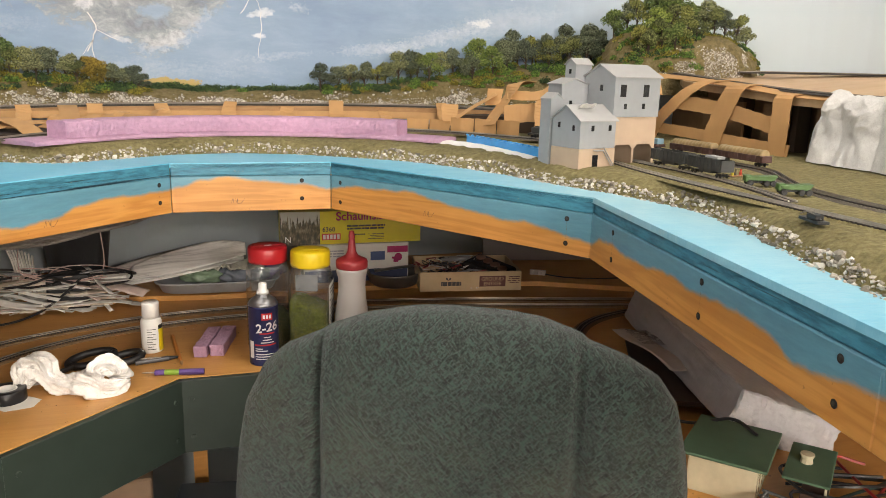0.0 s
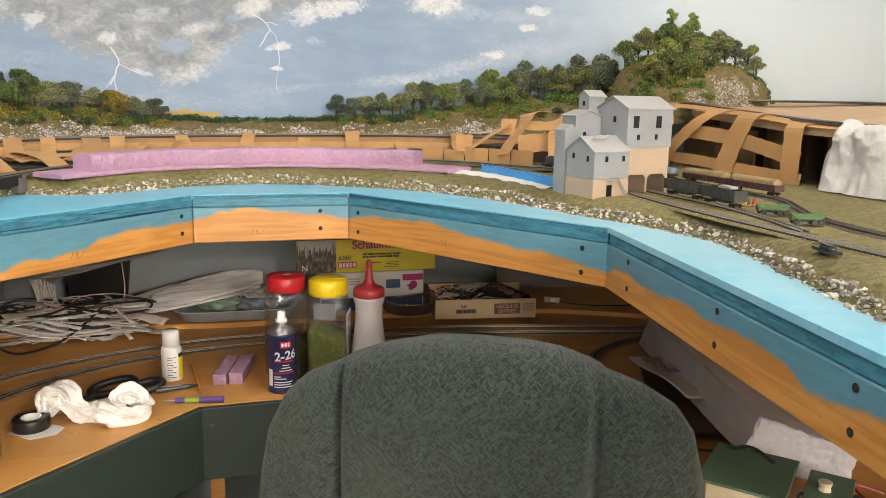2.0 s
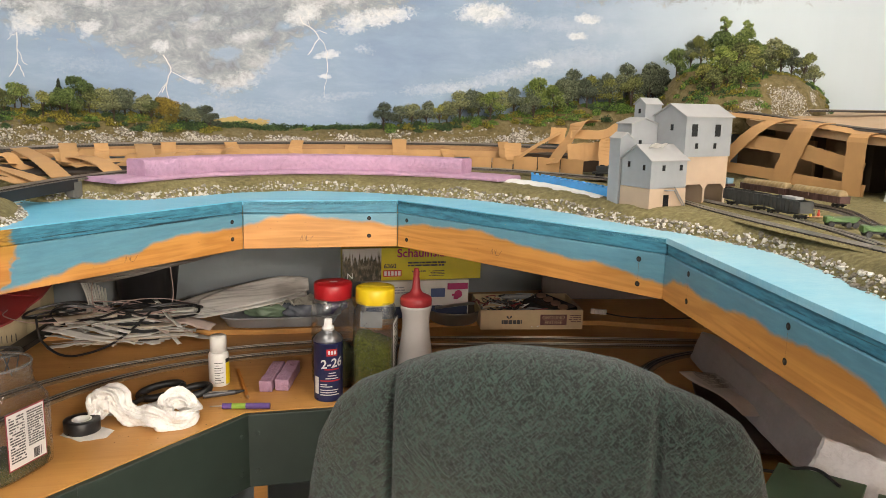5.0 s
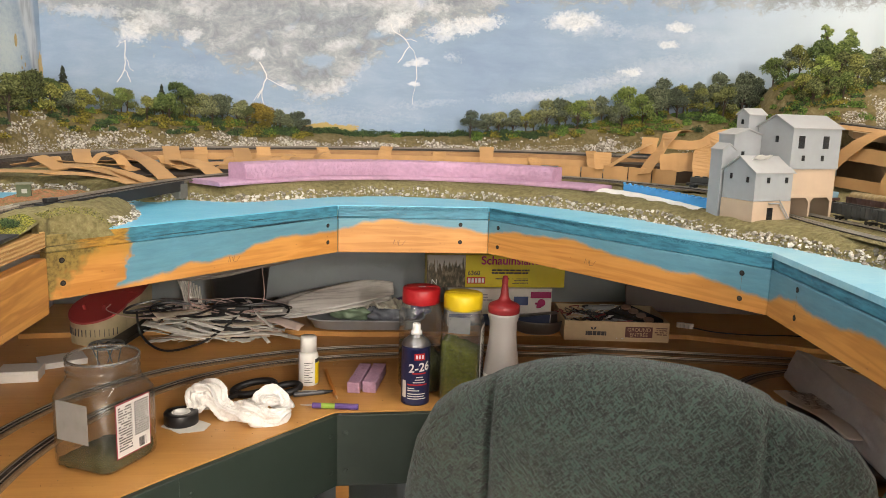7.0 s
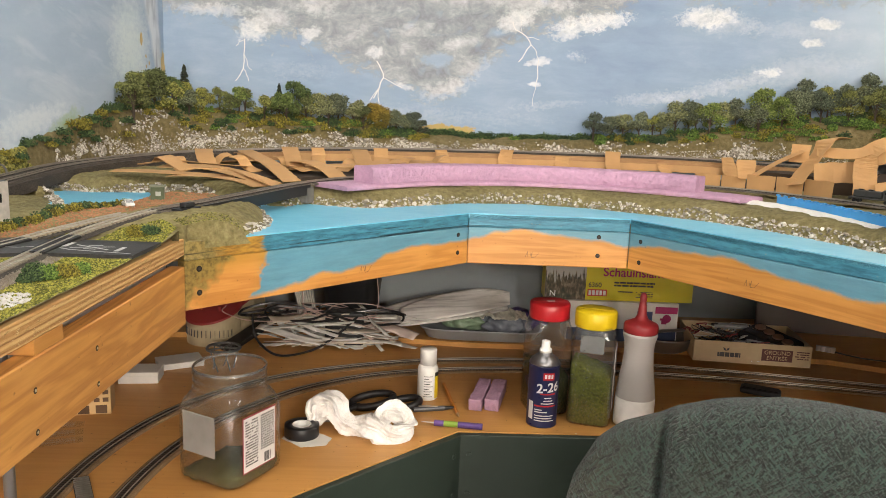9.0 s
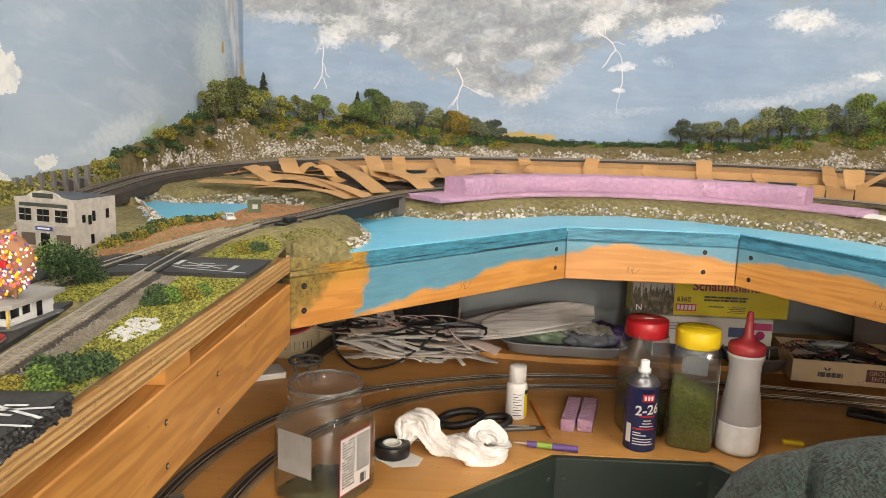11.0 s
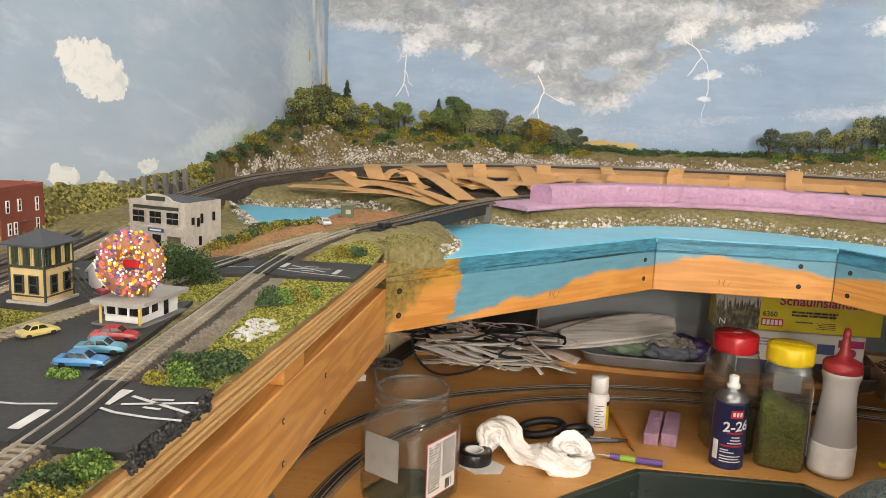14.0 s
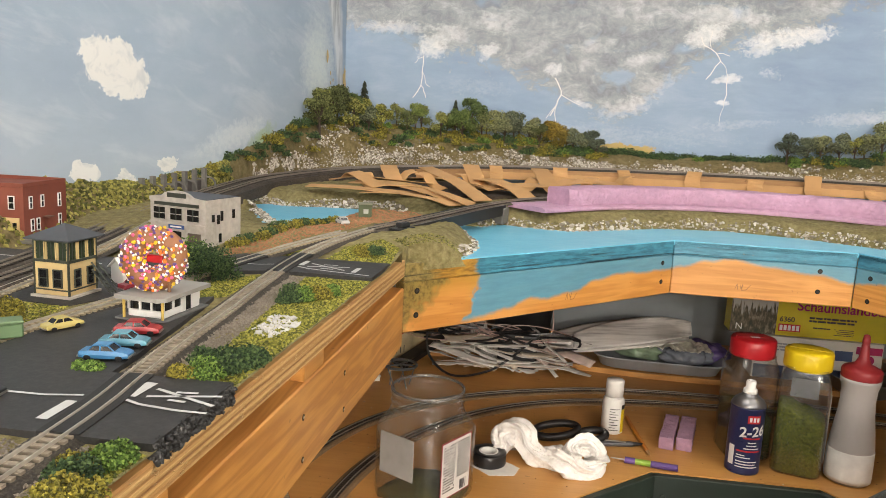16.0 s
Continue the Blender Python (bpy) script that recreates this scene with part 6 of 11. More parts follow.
def opening(ob, a, b, z, w, h, face, mat=None, frame=None):
    """A small window on a face: 'front' looks to -b, 'side' to -a, 'far' to +a."""
    d = 0.0010
    if face == "front":
        win = part("window", one_box(a, b - d / 2, z, w, d, h), mat or GLASS_DARK, ob)
    else:
        win = part("window", one_box(a + (-d / 2 if face == "side" else d / 2), b, z, d, w, h), mat or GLASS_DARK, ob)
    if frame:
        t, bm = 0.0009, bmesh.new()
        for da, dz, fw, fh in ((0, -t, w + 2 * t, t), (0, h, w + 2 * t, t), (-(w + t) / 2, 0, t, h), ((w + t) / 2, 0, t, h), (0, h / 2 - t / 2, w, t * 0.8)):
            if face == "front":
                box(bm, a + da, b - d * 0.9, z + dz, fw, d * 1.2, fh)
            else:
                box(bm, a + (-d * 0.9 if face == "side" else d * 0.9), b + da, z + dz, d * 1.2, fw, fh)
        part("window_frame", bm, frame, win)
    return win


def coal_mine():
    ob = thing("coal_mine", "grey plastic coal mine model with tan base and two track arches", "model building", pose(0.53, 1.035, 1.1235, 0, 0, 15))
    gable_house("low_wall", ob, 0.0, 0.070, 0.0, 0.062, 0.0295, 0.070, 0.090, MODEL_GREY, MODEL_ROOF)
    part("low_base", one_box(0.035, 0.031, 0, 0.0712, 0.0632, 0.029, 0.0004), MODEL_TAN, ob, "tan painted lower wall")
    # tower on legs, with two arches through its base
    gable_house("tower_wall", ob, 0.0705, 0.166, 0.008, 0.074, 0.074, 0.133, 0.150, MODEL_GREY, MODEL_ROOF)
    bm = bmesh.new()
    a0, a1, h = 0.0705, 0.165, 0.0738
    outline = [(a0, 0), (a0 + 0.006, 0)]
    for c0, c1 in ((a0 + 0.006, a0 + 0.046), (a0 + 0.050, a1 - 0.005)):
        outline += [(c0, 0.026), (c0 + 0.006, 0.032), (c1 - 0.006, 0.032), (c1, 0.026), (c1, 0)]
        outline.append((c1 + 0.004, 0) if c1 < 0.14 else (a1, 0))
    outline += [(a1, h), (a0, h)]
    outline = [p for i, p in enumerate(outline) if i == 0 or p != outline[i - 1]]
    for b in (0.010, 0.0705):
        front = [bm.verts.new((a, b, z)) for a, z in outline]
        back = [bm.verts.new((a, b + 0.002, z)) for a, z in outline]
        bm.faces.new(front)
        bm.faces.new(back[::-1])
        for i in range(len(outline)):
            k = (i + 1) % len(outline)
            bm.faces.new((front[i], back[i], back[k], front[k]))
    for a in (a0 + 0.001, a0 + 0.048, a1 - 0.001):
        box(bm, a, 0.041, 0, 0.002, 0.058, h)
    bmesh.ops.recalc_face_normals(bm, faces=bm.faces)
    bmesh.ops.triangulate(bm, faces=[f for f in bm.faces if len(f.verts) > 4])
    part("tower_base", bm, MODEL_TAN, ob, "tan painted arched base")
    gable_house("rear_block", ob, 0.018, 0.070, 0.066, 0.098, 0.0, 0.120, 0.128, MODEL_GREY, MODEL_ROOF, 0.002, "b")
    gable_house("rear_cupola", ob, 0.052, 0.085, 0.076, 0.100, 0.110, 0.150, 0.158, MODEL_GREY, MODEL_ROOF, 0.002, "a")
    gable_house("rear_shed", ob, -0.002, 0.022, 0.066, 0.090, 0.0, 0.098, 0.106, MODEL_GREY, MODEL_ROOF, 0.001, "b")
    for a, z, w, h in ((0.024, 0.055, 0.005, 0.008), (0.058, 0.055, 0.005, 0.008), (0.088, 0.104, 0.011, 0.018), (0.094, 0.086, 0.005, 0.008), (0.136, 0.104, 0.011, 0.018), (0.132, 0.086, 0.005, 0.008)):
        opening(ob, a, 0.0 if a < 0.07 else 0.008, z, w, h, "front")
    for b, z in ((0.014, 0.055), (0.046, 0.058)):
        opening(ob, 0.0, b, z, 0.004, 0.008, "side")
    opening(ob, 0.0705, 0.036, 0.112, 0.005, 0.009, "side")
    opening(ob, 0.052, 0.088, 0.136, 0.004, 0.007, "side")
    opening(ob, 0.036, 0.066, 0.088, 0.005, 0.008, "front")
    part("door", one_box(0.031, -0.0013, 0.003, 0.010, 0.001, 0.017), GLASS_DARK, ob, "dark open doorway")
    part("landing", one_box(0.035, -0.004, 0.026, 0.016, 0.007, 0.001), MODEL_GREY, ob)
    bm = bmesh.new()
    tube([(0.043, -0.005, 0.032), (0.067, -0.005, 0.002)], 0.0009, bm, 5)
    tube([(0.043, -0.005, 0.027), (0.064, -0.005, 0.0005)], 0.0009, bm, 5)
    tube([(0.028, -0.007, 0.032), (0.043, -0.007, 0.032)], 0.0006, bm, 5)
    part("stair", bm, MODEL_GREY, ob)
    sheet = thing("paper_note", "small white paper note lying on the mine roof", "paper", pose(0.551, 1.062, 1.2115, -33, 0, 15))
    bm = bmesh.new()
    g = [[bm.verts.new((-0.015 + 0.03 * i / 6, -0.009 + 0.018 * j / 3, 0.002 * math.sin(i * 0.9) ** 2)) for j in range(4)] for i in range(7)]
    for i in range(6):
        for j in range(3):
            bm.faces.new((g[i][j], g[i + 1][j], g[i + 1][j + 1], g[i][j + 1]))
    s = part("sheet", bm, PAPER, sheet)
    s.modifiers.new("thickness", "SOLIDIFY").thickness = 0.0003


coal_mine()

# ---- rolling stock ----
CAR_BLACK = plain("hopper_black", (0.045, 0.047, 0.045), 0.6, 0, 0.3, 120, 0.2)
CAR_BROWN = plain("boxcar_brown", (0.085, 0.042, 0.035), 0.6, 0, 0.3, 120, 0.2)
TAN_LOAD = plain("tan_pipe_load", (0.30, 0.215, 0.10), 0.55, 0, 0.2, 120, 0.2)
BLUE_LOAD = plain("blue_grey_load", (0.18, 0.30, 0.37), 0.55, 0, 0.15, 120, 0.2)
TRUCK_GREEN = plain("truck_green", (0.055, 0.125, 0.025), 0.45, 0, 0.15, 90)


def bogies(ob, half):
    for x in (-half, half):
        bm = bmesh.new()
        box(bm, x, 0, 0.0022, 0.012, 0.010, 0.0028, 0.0004)
        for dx in (-0.0038, 0.0038):
            for s in (-1, 1):
                lathe([(0.0005, 0), (0.0029, 0.0), (0.0029, 0.0012), (0.0005, 0.0012)], 12, bm=bm, m=Matrix.Translation((x + dx, s * 0.0048 - 0.0006, 0.0029)) @ Matrix.Rotation(-math.pi / 2, 4, "X"))
        part("bogie", bm, BLACK, ob)
    for s in (-1, 1):
        part("coupler", one_box(s * (half + 0.0125), 0, 0.0035, 0.006, 0.002, 0.0018), BLACK, ob)


def along_track(path, at):
    line = spline(path, 0.002)
    p = min(line, key=lambda q: (q.x - at[0]) ** 2 + (q.y - at[1]) ** 2)
    i = line.index(p)
    d = line[min(i + 5, len(line) - 1)] - line[max(i - 5, 0)]
    return pose(p.x, p.y, p.z + 0.0059, 0, 0, math.degrees(math.atan2(d.y, d.x)))


def hopper(m, empty):
    ob = thing("hopper_car", "weathered black open hopper car standing under the mine", "rail car", m, "hopper cars")
    bm = bmesh.new()
    L, W, z0, z1, t = 0.080, 0.0190, 0.0085, 0.0235, 0.001
    for s in (-1, 1):
        box(bm, 0, s * (W / 2 - t / 2), z0, L, t, z1 - z0)
        for k in range(-4, 5):
            box(bm, k * L / 9, s * (W / 2 + 0.0004), z0, 0.0009, 0.0008, z1 - z0)
        box(bm, s * (L / 2 - t / 2), 0, z0, t, W - 2 * t, z1 - z0)
    box(bm, 0, 0, z0, L - 2 * t, W - 2 * t, 0.002)
    part("body", bm, CAR_BLACK, ob)
    bm = bmesh.new()
    for k in (-1, 1):
        prism([(k * 0.008 - 0.007, -0.007), (k * 0.008 + 0.007, -0.007), (k * 0.008 + 0.007, 0.007), (k * 0.008 - 0.007, 0.007)], 0.0045, 0.0086, bm)
    part("chute", bm, CAR_BLACK, ob)
    bogies(ob, 0.029)
    if empty:
        part("roof_scrap", one_box(0.010, 0, z1, 0.028, 0.012, 0.0035, 0.0004), MODEL_ROOF, ob, "grey plastic roof piece laid on the car")
    return ob


hopper(along_track(TRACK_B, (0.655, 0.988)), False)
hopper(along_track(TRACK_B, (0.656, 0.900)), True)


def gondola(m):
    ob = thing("gondola_car", "rust-brown gondola car with a round tan covered load", "rail car", m, "train cars")
    bm = bmesh.new()
    L, W, z0, z1 = 0.106, 0.0185, 0.0065, 0.0165
    box(bm, 0, 0, z0, L, W, z1 - z0, 0.0004)
    for s in (-1, 1):
        for k in range(-5, 6):
            box(bm, k * L / 11, s * (W / 2 + 0.0004), z0, 0.001, 0.0008, z1 - z0)
    part("body", bm, CAR_BROWN, ob)
    bm = bmesh.new()
    n, prof = 12, []
    for i in range(n):
        x = -L / 2 + 0.004 + (L - 0.008) * i / n
        w = (L - 0.008) / n
        prof += [(0.0078, x), (0.0086, x + w * 0.15), (0.0086, x + w * 0.85)]
    prof = [(0.0005, -L / 2 + 0.004)] + prof + [(0.0078, L / 2 - 0.004), (0.0005, L / 2 - 0.004)]
    lathe(prof, 20, bm=bm, m=Matrix.Translation((0, 0, z1)) @ Matrix.Rotation(math.pi / 2, 4, "Y"))
    part("load", bm, TAN_LOAD, ob, "ribbed tan cover over the load", True)
    bogies(ob, 0.040)


def flatcar(m):
    ob = thing("flat_car", "dark flat car stacked with blue-grey bundles", "rail car", m, "train cars")
    part("body", one_box(0, 0, 0.0065, 0.070, 0.018, 0.0045, 0.0004), CAR_BROWN, ob)
    for k in range(4):
        part("bundle", one_box(-0.0245 + k * 0.0163, 0, 0.0112, 0.0155, 0.0165, 0.0095, 0.0006), BLUE_LOAD, ob)
    bogies(ob, 0.024)


def locomotive(m):
    ob = thing("locomotive", "dark weathered model diesel locomotive", "locomotive", m)
    part("frame", one_box(0, 0, 0.006, 0.074, 0.017, 0.003, 0.0004), CAR_BLACK, ob)
    part("hood", one_box(-0.008, 0, 0.0092, 0.046, 0.011, 0.0115, 0.0012), CAR_BLACK, ob)
    part("cab", one_box(0.0235, 0, 0.0092, 0.014, 0.016, 0.0145, 0.001), CAR_BLACK, ob)
    bm = bmesh.new()
    for k in (-0.02, -0.004):
        box(bm, k, 0, 0.0208, 0.008, 0.007, 0.002, 0.0004)
    part("roof_vents", bm, BLACK, ob)
    for s in (-1, 1):
        part("cab_window", one_box(0.0235, s * 0.0081, 0.0165, 0.006, 0.0004, 0.004), GLASS_DARK, ob)
    bogies(ob, 0.025)


gondola(along_track(TRACK_A, (0.80, 1.018)))
gondola(along_track(TRACK_A, (0.79, 1.130)))
flatcar(along_track(TRACK_A, (0.768, 1.240)))
flatcar(along_track(TRACK_A, (0.722, 1.320)))
locomotive(along_track(TRACK_A, (0.645, 1.405)))


def dumper(x, y, turn):
    ob = thing("dump_truck", "green toy six-wheel dump truck parked on the yard", "toy truck", pose(x, y, 1.1275, 0, 0, turn), "dump trucks")
    bm = bmesh.new()
    prof = [(-0.016, 0.0075), (0.012, 0.0065), (0.017, 0.0135), (-0.020, 0.0115)]
    ends = [[bm.verts.new((a, s, z)) for a, z in prof] for s in (-0.0075, 0.0075)]
    bm.faces.new(ends[0])
    bm.faces.new(ends[1][::-1])
    for i in range(4):
        bm.faces.new((ends[0][i], ends[1][i], ends[1][(i + 1) % 4], ends[0][(i + 1) % 4]))
    bmesh.ops.recalc_face_normals(bm, faces=bm.faces)
    part("bed", bm, TRUCK_GREEN, ob)
    part("cab", one_box(-0.018, 0, 0.005, 0.009, 0.012, 0.0085, 0.001), TRUCK_GREEN, ob)
    part("chassis", one_box(-0.001, 0, 0.0038, 0.036, 0.009, 0.0026, 0.0005), BLACK, ob)
    for a in (-0.016, 0.004, 0.012):
        for s in (-1, 1):
            part("wheel", lathe([(0.001, -0.0017), (0.0034, -0.0017), (0.0038, -0.001), (0.0038, 0.001), (0.0034, 0.0017), (0.001, 0.0017)], 14, m=Matrix.Translation((a, s * 0.0068, 0.0038)) @ Matrix.Rotation(math.pi / 2, 4, "X")), BLACK, ob)


dumper(0.681, 0.826, -22)
dumper(0.669, 0.752, -22)
peg = thing("track_workers", "tiny orange toy crew stand with red cone shapes", "toy figures", pose(0.712, 0.915, 1.1275))
part("stand", one_box(0, 0, 0, 0.022, 0.012, 0.0006), plain("pale_orange_card", (0.45, 0.24, 0.12), 0.7), peg)
for k, col in ((-0.007, (0.5, 0.42, 0.03)), (-0.002, (0.10, 0.09, 0.05)), (0.006, (0.45, 0.05, 0.02))):
    part("marker", lathe([(0.0016, 0.0006), (0.002, 0.004), (0.0012, 0.0066), (0.0013, 0.009), (0.0003, 0.0098)], 10, m=Matrix.Translation((k, 0, 0))), plain("marker_paint", col, 0.5), peg)
turnout = thing("switch_machine", "black switch machine lying beside the turnout", "switch machine", pose(0.563, 0.607, 1.1275, 0, 0, 78))
part("plate", one_box(0, 0, 0, 0.034, 0.012, 0.003, 0.0005), BLACK, turnout)
part("motor", one_box(-0.003, 0.001, 0.0031, 0.016, 0.009, 0.005, 0.001), BLACK, turnout)
part("lever", tube([(-0.012, 0.0, 0.004), (0.0, 0.006, 0.010), (0.012, 0.007, 0.006)], 0.0007), STEEL, turnout)

# ---- the bridge over the narrows ----
bridge = thing("girder_bridge", "black plate-girder bridge carrying the track over the water", "bridge")
span = [p for p in spline(TRACK_A, 0.006) if 1.10 < p.y < 1.40 and p.x < -0.3]
for s in (-0.0185, 0.0185):
    part("girder", sweep(span, [(s - 0.001, -0.014), (s - 0.001, 0.003), (s + 0.001, 0.003), (s + 0.001, -0.014)]), BLACK, bridge)
CONCRETE = plain("abutment_concrete", (0.13, 0.12, 0.105), 0.9, 0, 0.2, 90, 0.6, 0.001)
for at, up in ((0, 0.026), (-1, 0.028)):
    p = span[at]
    d = span[min(at + 2, len(span) - 1) if at == 0 else -1] - span[0 if at == 0 else -3]
    part("abutment", one_box(0, 0, -0.028, 0.022, 0.04, 0.0275, 0.002, m=Matrix.Translation(p) @ Matrix.Rotation(math.atan2(d.y, d.x), 4, "Z")), CONCRETE, bridge, "grey cast abutment")
machine = thing("switch_machine", "black switch machine beside the bridge", "switch machine", pose(-0.418, 1.082, 1.129, 0, 0, 66))
part("plate", one_box(0, 0, 0, 0.036, 0.016, 0.003, 0.0006), BLACK, machine)
part("motor", one_box(0.002, 0, 0.0031, 0.018, 0.010, 0.006, 0.001), BLACK, machine)

# ---- the model town ----
TOWN_Z = 1.1118


def flat(name, outline, z, mat, label, thick=0.004, category="road"):
    return tagged(part(name, prism(outline, z - thick, z), mat), label, category, kind="structure")


def deck_edge_x(y):
    return L0[0] + (C0[0] - L0[0]) * (y - L0[1]) / (C0[1] - L0[1])


RZ = TOWN_Z + 0.0022
flat("road", [(deck_edge_x(0.472) - 0.001, 0.472), (deck_edge_x(0.556) - 0.001, 0.558), (-0.487, 0.556), (-0.499, 0.67), (-0.51, 0.745), (-0.555, 0.705), (-0.575, 0.645), (-0.582, 0.56), (-0.80, 0.54), (-0.80, 0.47), (-0.55, 0.472)], RZ, ASPHALT, "dark model asphalt road and parking lot with white markings")
flat("road", [(deck_edge_x(0.862) - 0.001, 0.862), (deck_edge_x(0.938) - 0.001, 0.938), (-0.56, 0.935), (-0.60, 0.885), (-0.66, 0.865), (-0.84, 0.87), (-0.84, 0.80), (-0.66, 0.79), (-0.58, 0.80), (-0.54, 0.845), (-0.50, 0.862)], RZ, ASPHALT, "dark model asphalt road crossing the tracks")
flat("town_lot", [(-0.70, 0.70), (-0.603, 0.69), (-0.578, 0.75), (-0.565, 0.80), (-0.60, 0.81), (-0.70, 0.80)], TOWN_Z - 0.0003, ASPHALT, "dark asphalt lot round the signal tower")
BRUSH_WHITE = plain("road_marking_white", (0.55, 0.55, 0.53), 0.6, 0, 0.08, 200)


def marking(name, pts, w, z=RZ + 0.0005):
    bm = bmesh.new()
    for (ax, ay), (bx, by) in zip(pts, pts[1:]):
        d = Vector((bx - ax, by - ay, 0))
        n = Vector((-d.y, d.x, 0)).normalized() * w * 0.62
        vs = [Vector((ax, ay, z)) + n, Vector((ax, ay, z)) - n, Vector((bx, by, z)) - n, Vector((bx, by, z)) + n]
        bm.faces.new([bm.verts.new(p) for p in vs])
    bmesh.ops.recalc_face_normals(bm, faces=bm.faces)
    for f in bm.faces:
        if f.normal.z < 0:
            f.normal_flip()
    tagged(part(name, bm, BRUSH_WHITE), "white painted road marking on the asphalt", "road marking", "road markings")


marking("stop_line", [(-0.4575, 0.523), (-0.456, 0.545)], 0.0056)
marking("crossing_sign", [(-0.449, 0.537), (-0.410, 0.521)], 0.0021)
marking("crossing_sign", [(-0.449, 0.525), (-0.411, 0.535)], 0.0021)
marking("letter_stroke", [(-0.437, 0.5345), (-0.425, 0.536)], 0.0020)
marking("letter_stroke", [(-0.436, 0.5235), (-0.426, 0.5225)], 0.0020)
marking("lane_line", [(-0.4575, 0.5185), (-0.447, 0.514), (-0.426, 0.511), (-0.409, 0.511)], 0.0019)
marking("stop_line", [(-0.4815, 0.485), (-0.4815, 0.510)], 0.0050)
marking("lane_line", [(-0.4805, 0.5185), (-0.500, 0.514), (-0.545, 0.513), (-0.62, 0.510)], 0.0018)
marking("stop_line", [(-0.4855, 0.894), (-0.4850, 0.917)], 0.0054)
marking("stop_line", [(-0.427, 0.877), (-0.426, 0.900)], 0.0042)
marking("crossing_sign", [(-0.477, 0.906), (-0.437, 0.884)], 0.0022)
marking("crossing_sign", [(-0.477, 0.890), (-0.436, 0.900)], 0.0022)
marking("letter_stroke", [(-0.464, 0.904), (-0.450, 0.906)], 0.0022)
marking("letter_stroke", [(-0.462, 0.886), (-0.449, 0.885)], 0.0022)
marking("lane_line", [(-0.486, 0.887), (-0.473, 0.880), (-0.445, 0.874), (-0.409, 0.868)], 0.0020)
marking("lane_line", [(-0.511, 0.889), (-0.525, 0.882), (-0.536, 0.882)], 0.0018)
marking("lane_line", [(-0.66, 0.83), (-0.71, 0.832), (-0.80, 0.836)], 0.0022)
RUBBER = plain("crossing_rubber", (0.016, 0.015, 0.014), 0.7, 0, 0.3, 200)


def crossing(path, y0, y1, bed_h):
    """Black plates level with the road, between and beside the rails."""
    line = [p for p in spline(path, 0.004) if p.x < -0.3 and y0 < p.y < y1]
    top = bed_h + 0.0021
    ob = thing("level_crossing", "black rubber level crossing plates round the rails", "level crossing", group="level crossings")
    for u, v, h in ((-0.0104, -0.0056, 0.0), (-0.0038, 0.0038, 0.0004), (0.0056, 0.0104, 0.0)):
        part("plate", sweep(line, [(u, -0.002), (u, top + h), (v, top + h), (v, -0.002)]), RUBBER, ob)


crossing(TRACK_A, 0.470, 0.558, 0.0025)
crossing(TRACK_A, 0.858, 0.940, 0.0025)
crossing(TRACK_MID, 0.850, 0.925, 0.0016)
rng_k = random.Random(9)
tagged(raw("torn_edge", *lumps([((deck_edge_x(y) + rng_k.uniform(-0.003, 0.002), y, 1.1100 + rng_k.uniform(-0.0055, 0.003)), rng_k.uniform(0.0007, 0.0019)) for y in np.linspace(0.472, 0.556, 620)], rng_k, 0.5), ASPHALT), "torn black edge of the asphalt sheet over the bench", "road edge", kind="stuff")


def patch(name, outline, z, mat, label, count, r0, r1, seed, cover=None, category="ground cover"):
    """Grains or tufts strewn evenly over an outline."""
    rng = random.Random(seed)
    xs, ys = [p[0] for p in outline], [p[1] for p in outline]
    pts = []
    while len(pts) < count:
        x, y = rng.uniform(min(xs), max(xs)), rng.uniform(min(ys), max(ys))
        if inside(outline, np.array([x]), np.array([y]))[0]:
            h = float(land_z(np.array([x]), np.array([y]))[0]) if z is None else z
            r = rng.uniform(r0, r1)
            pts.append(((x, y, h + r * 0.1), r))
    tagged(raw(name, *lumps(pts, rng, 0.45, 0.8, True), mat), label, category, kind="stuff")


strip_r = [(deck_edge_x(0.562) - 0.002, 0.562), (deck_edge_x(0.858) - 0.002, 0.858), (-0.468, 0.858), (-0.455, 0.70), (-0.447, 0.562)]
patch("trackside_grass", strip_r, None, GRASS, "yellow-green flock grass between track and bench edge", 11000, 0.0006, 0.0015, 31)
patch("mound_grass", [(deck_edge_x(0.942) - 0.002, 0.942), (-0.405, 1.00), (-0.43, 1.03), (-0.465, 0.99), (-0.474, 0.942)], None, GRASS, "yellow-green flock grass by the crossing", 3000, 0.0006, 0.0014, 32)
patch("trackside_grass", [(deck_edge_x(0.3) - 0.002, 0.30), (deck_edge_x(0.468) - 0.002, 0.468), (-0.445, 0.468), (-0.442, 0.3)], None, GRASS, "yellow-green flock grass beside the front track", 4500, 0.0006, 0.0014, 33)
patch("town_grass", [(-0.53, 0.735), (-0.545, 0.80), (-0.51, 0.855), (-0.505, 0.76)], None, GRASS, "yellow-green flock grass behind the shop", 3000, 0.0006, 0.0014, 34)
patch("town_grass", [(-0.60, 0.50), (-0.602, 0.69), (-0.645, 0.69), (-0.65, 0.56)], None, GRASS, "yellow-green flock grass between the tracks", 3800, 0.0006, 0.0014, 35)
patch("town_grass", [(-0.518, 0.945), (-0.500, 0.995), (-0.508, 0.945)], None, GRASS, "yellow-green flock grass between the converging tracks", 260, 0.0010, 0.0019, 36)
patch("trackside_gravel", [(-0.445, 0.562), (-0.455, 0.70), (-0.468, 0.858), (-0.505, 0.858), (-0.497, 0.70), (-0.486, 0.562)], None, GRAVEL, "grey-brown ballast along the front track", 6500, 0.0007, 0.0016, 38)
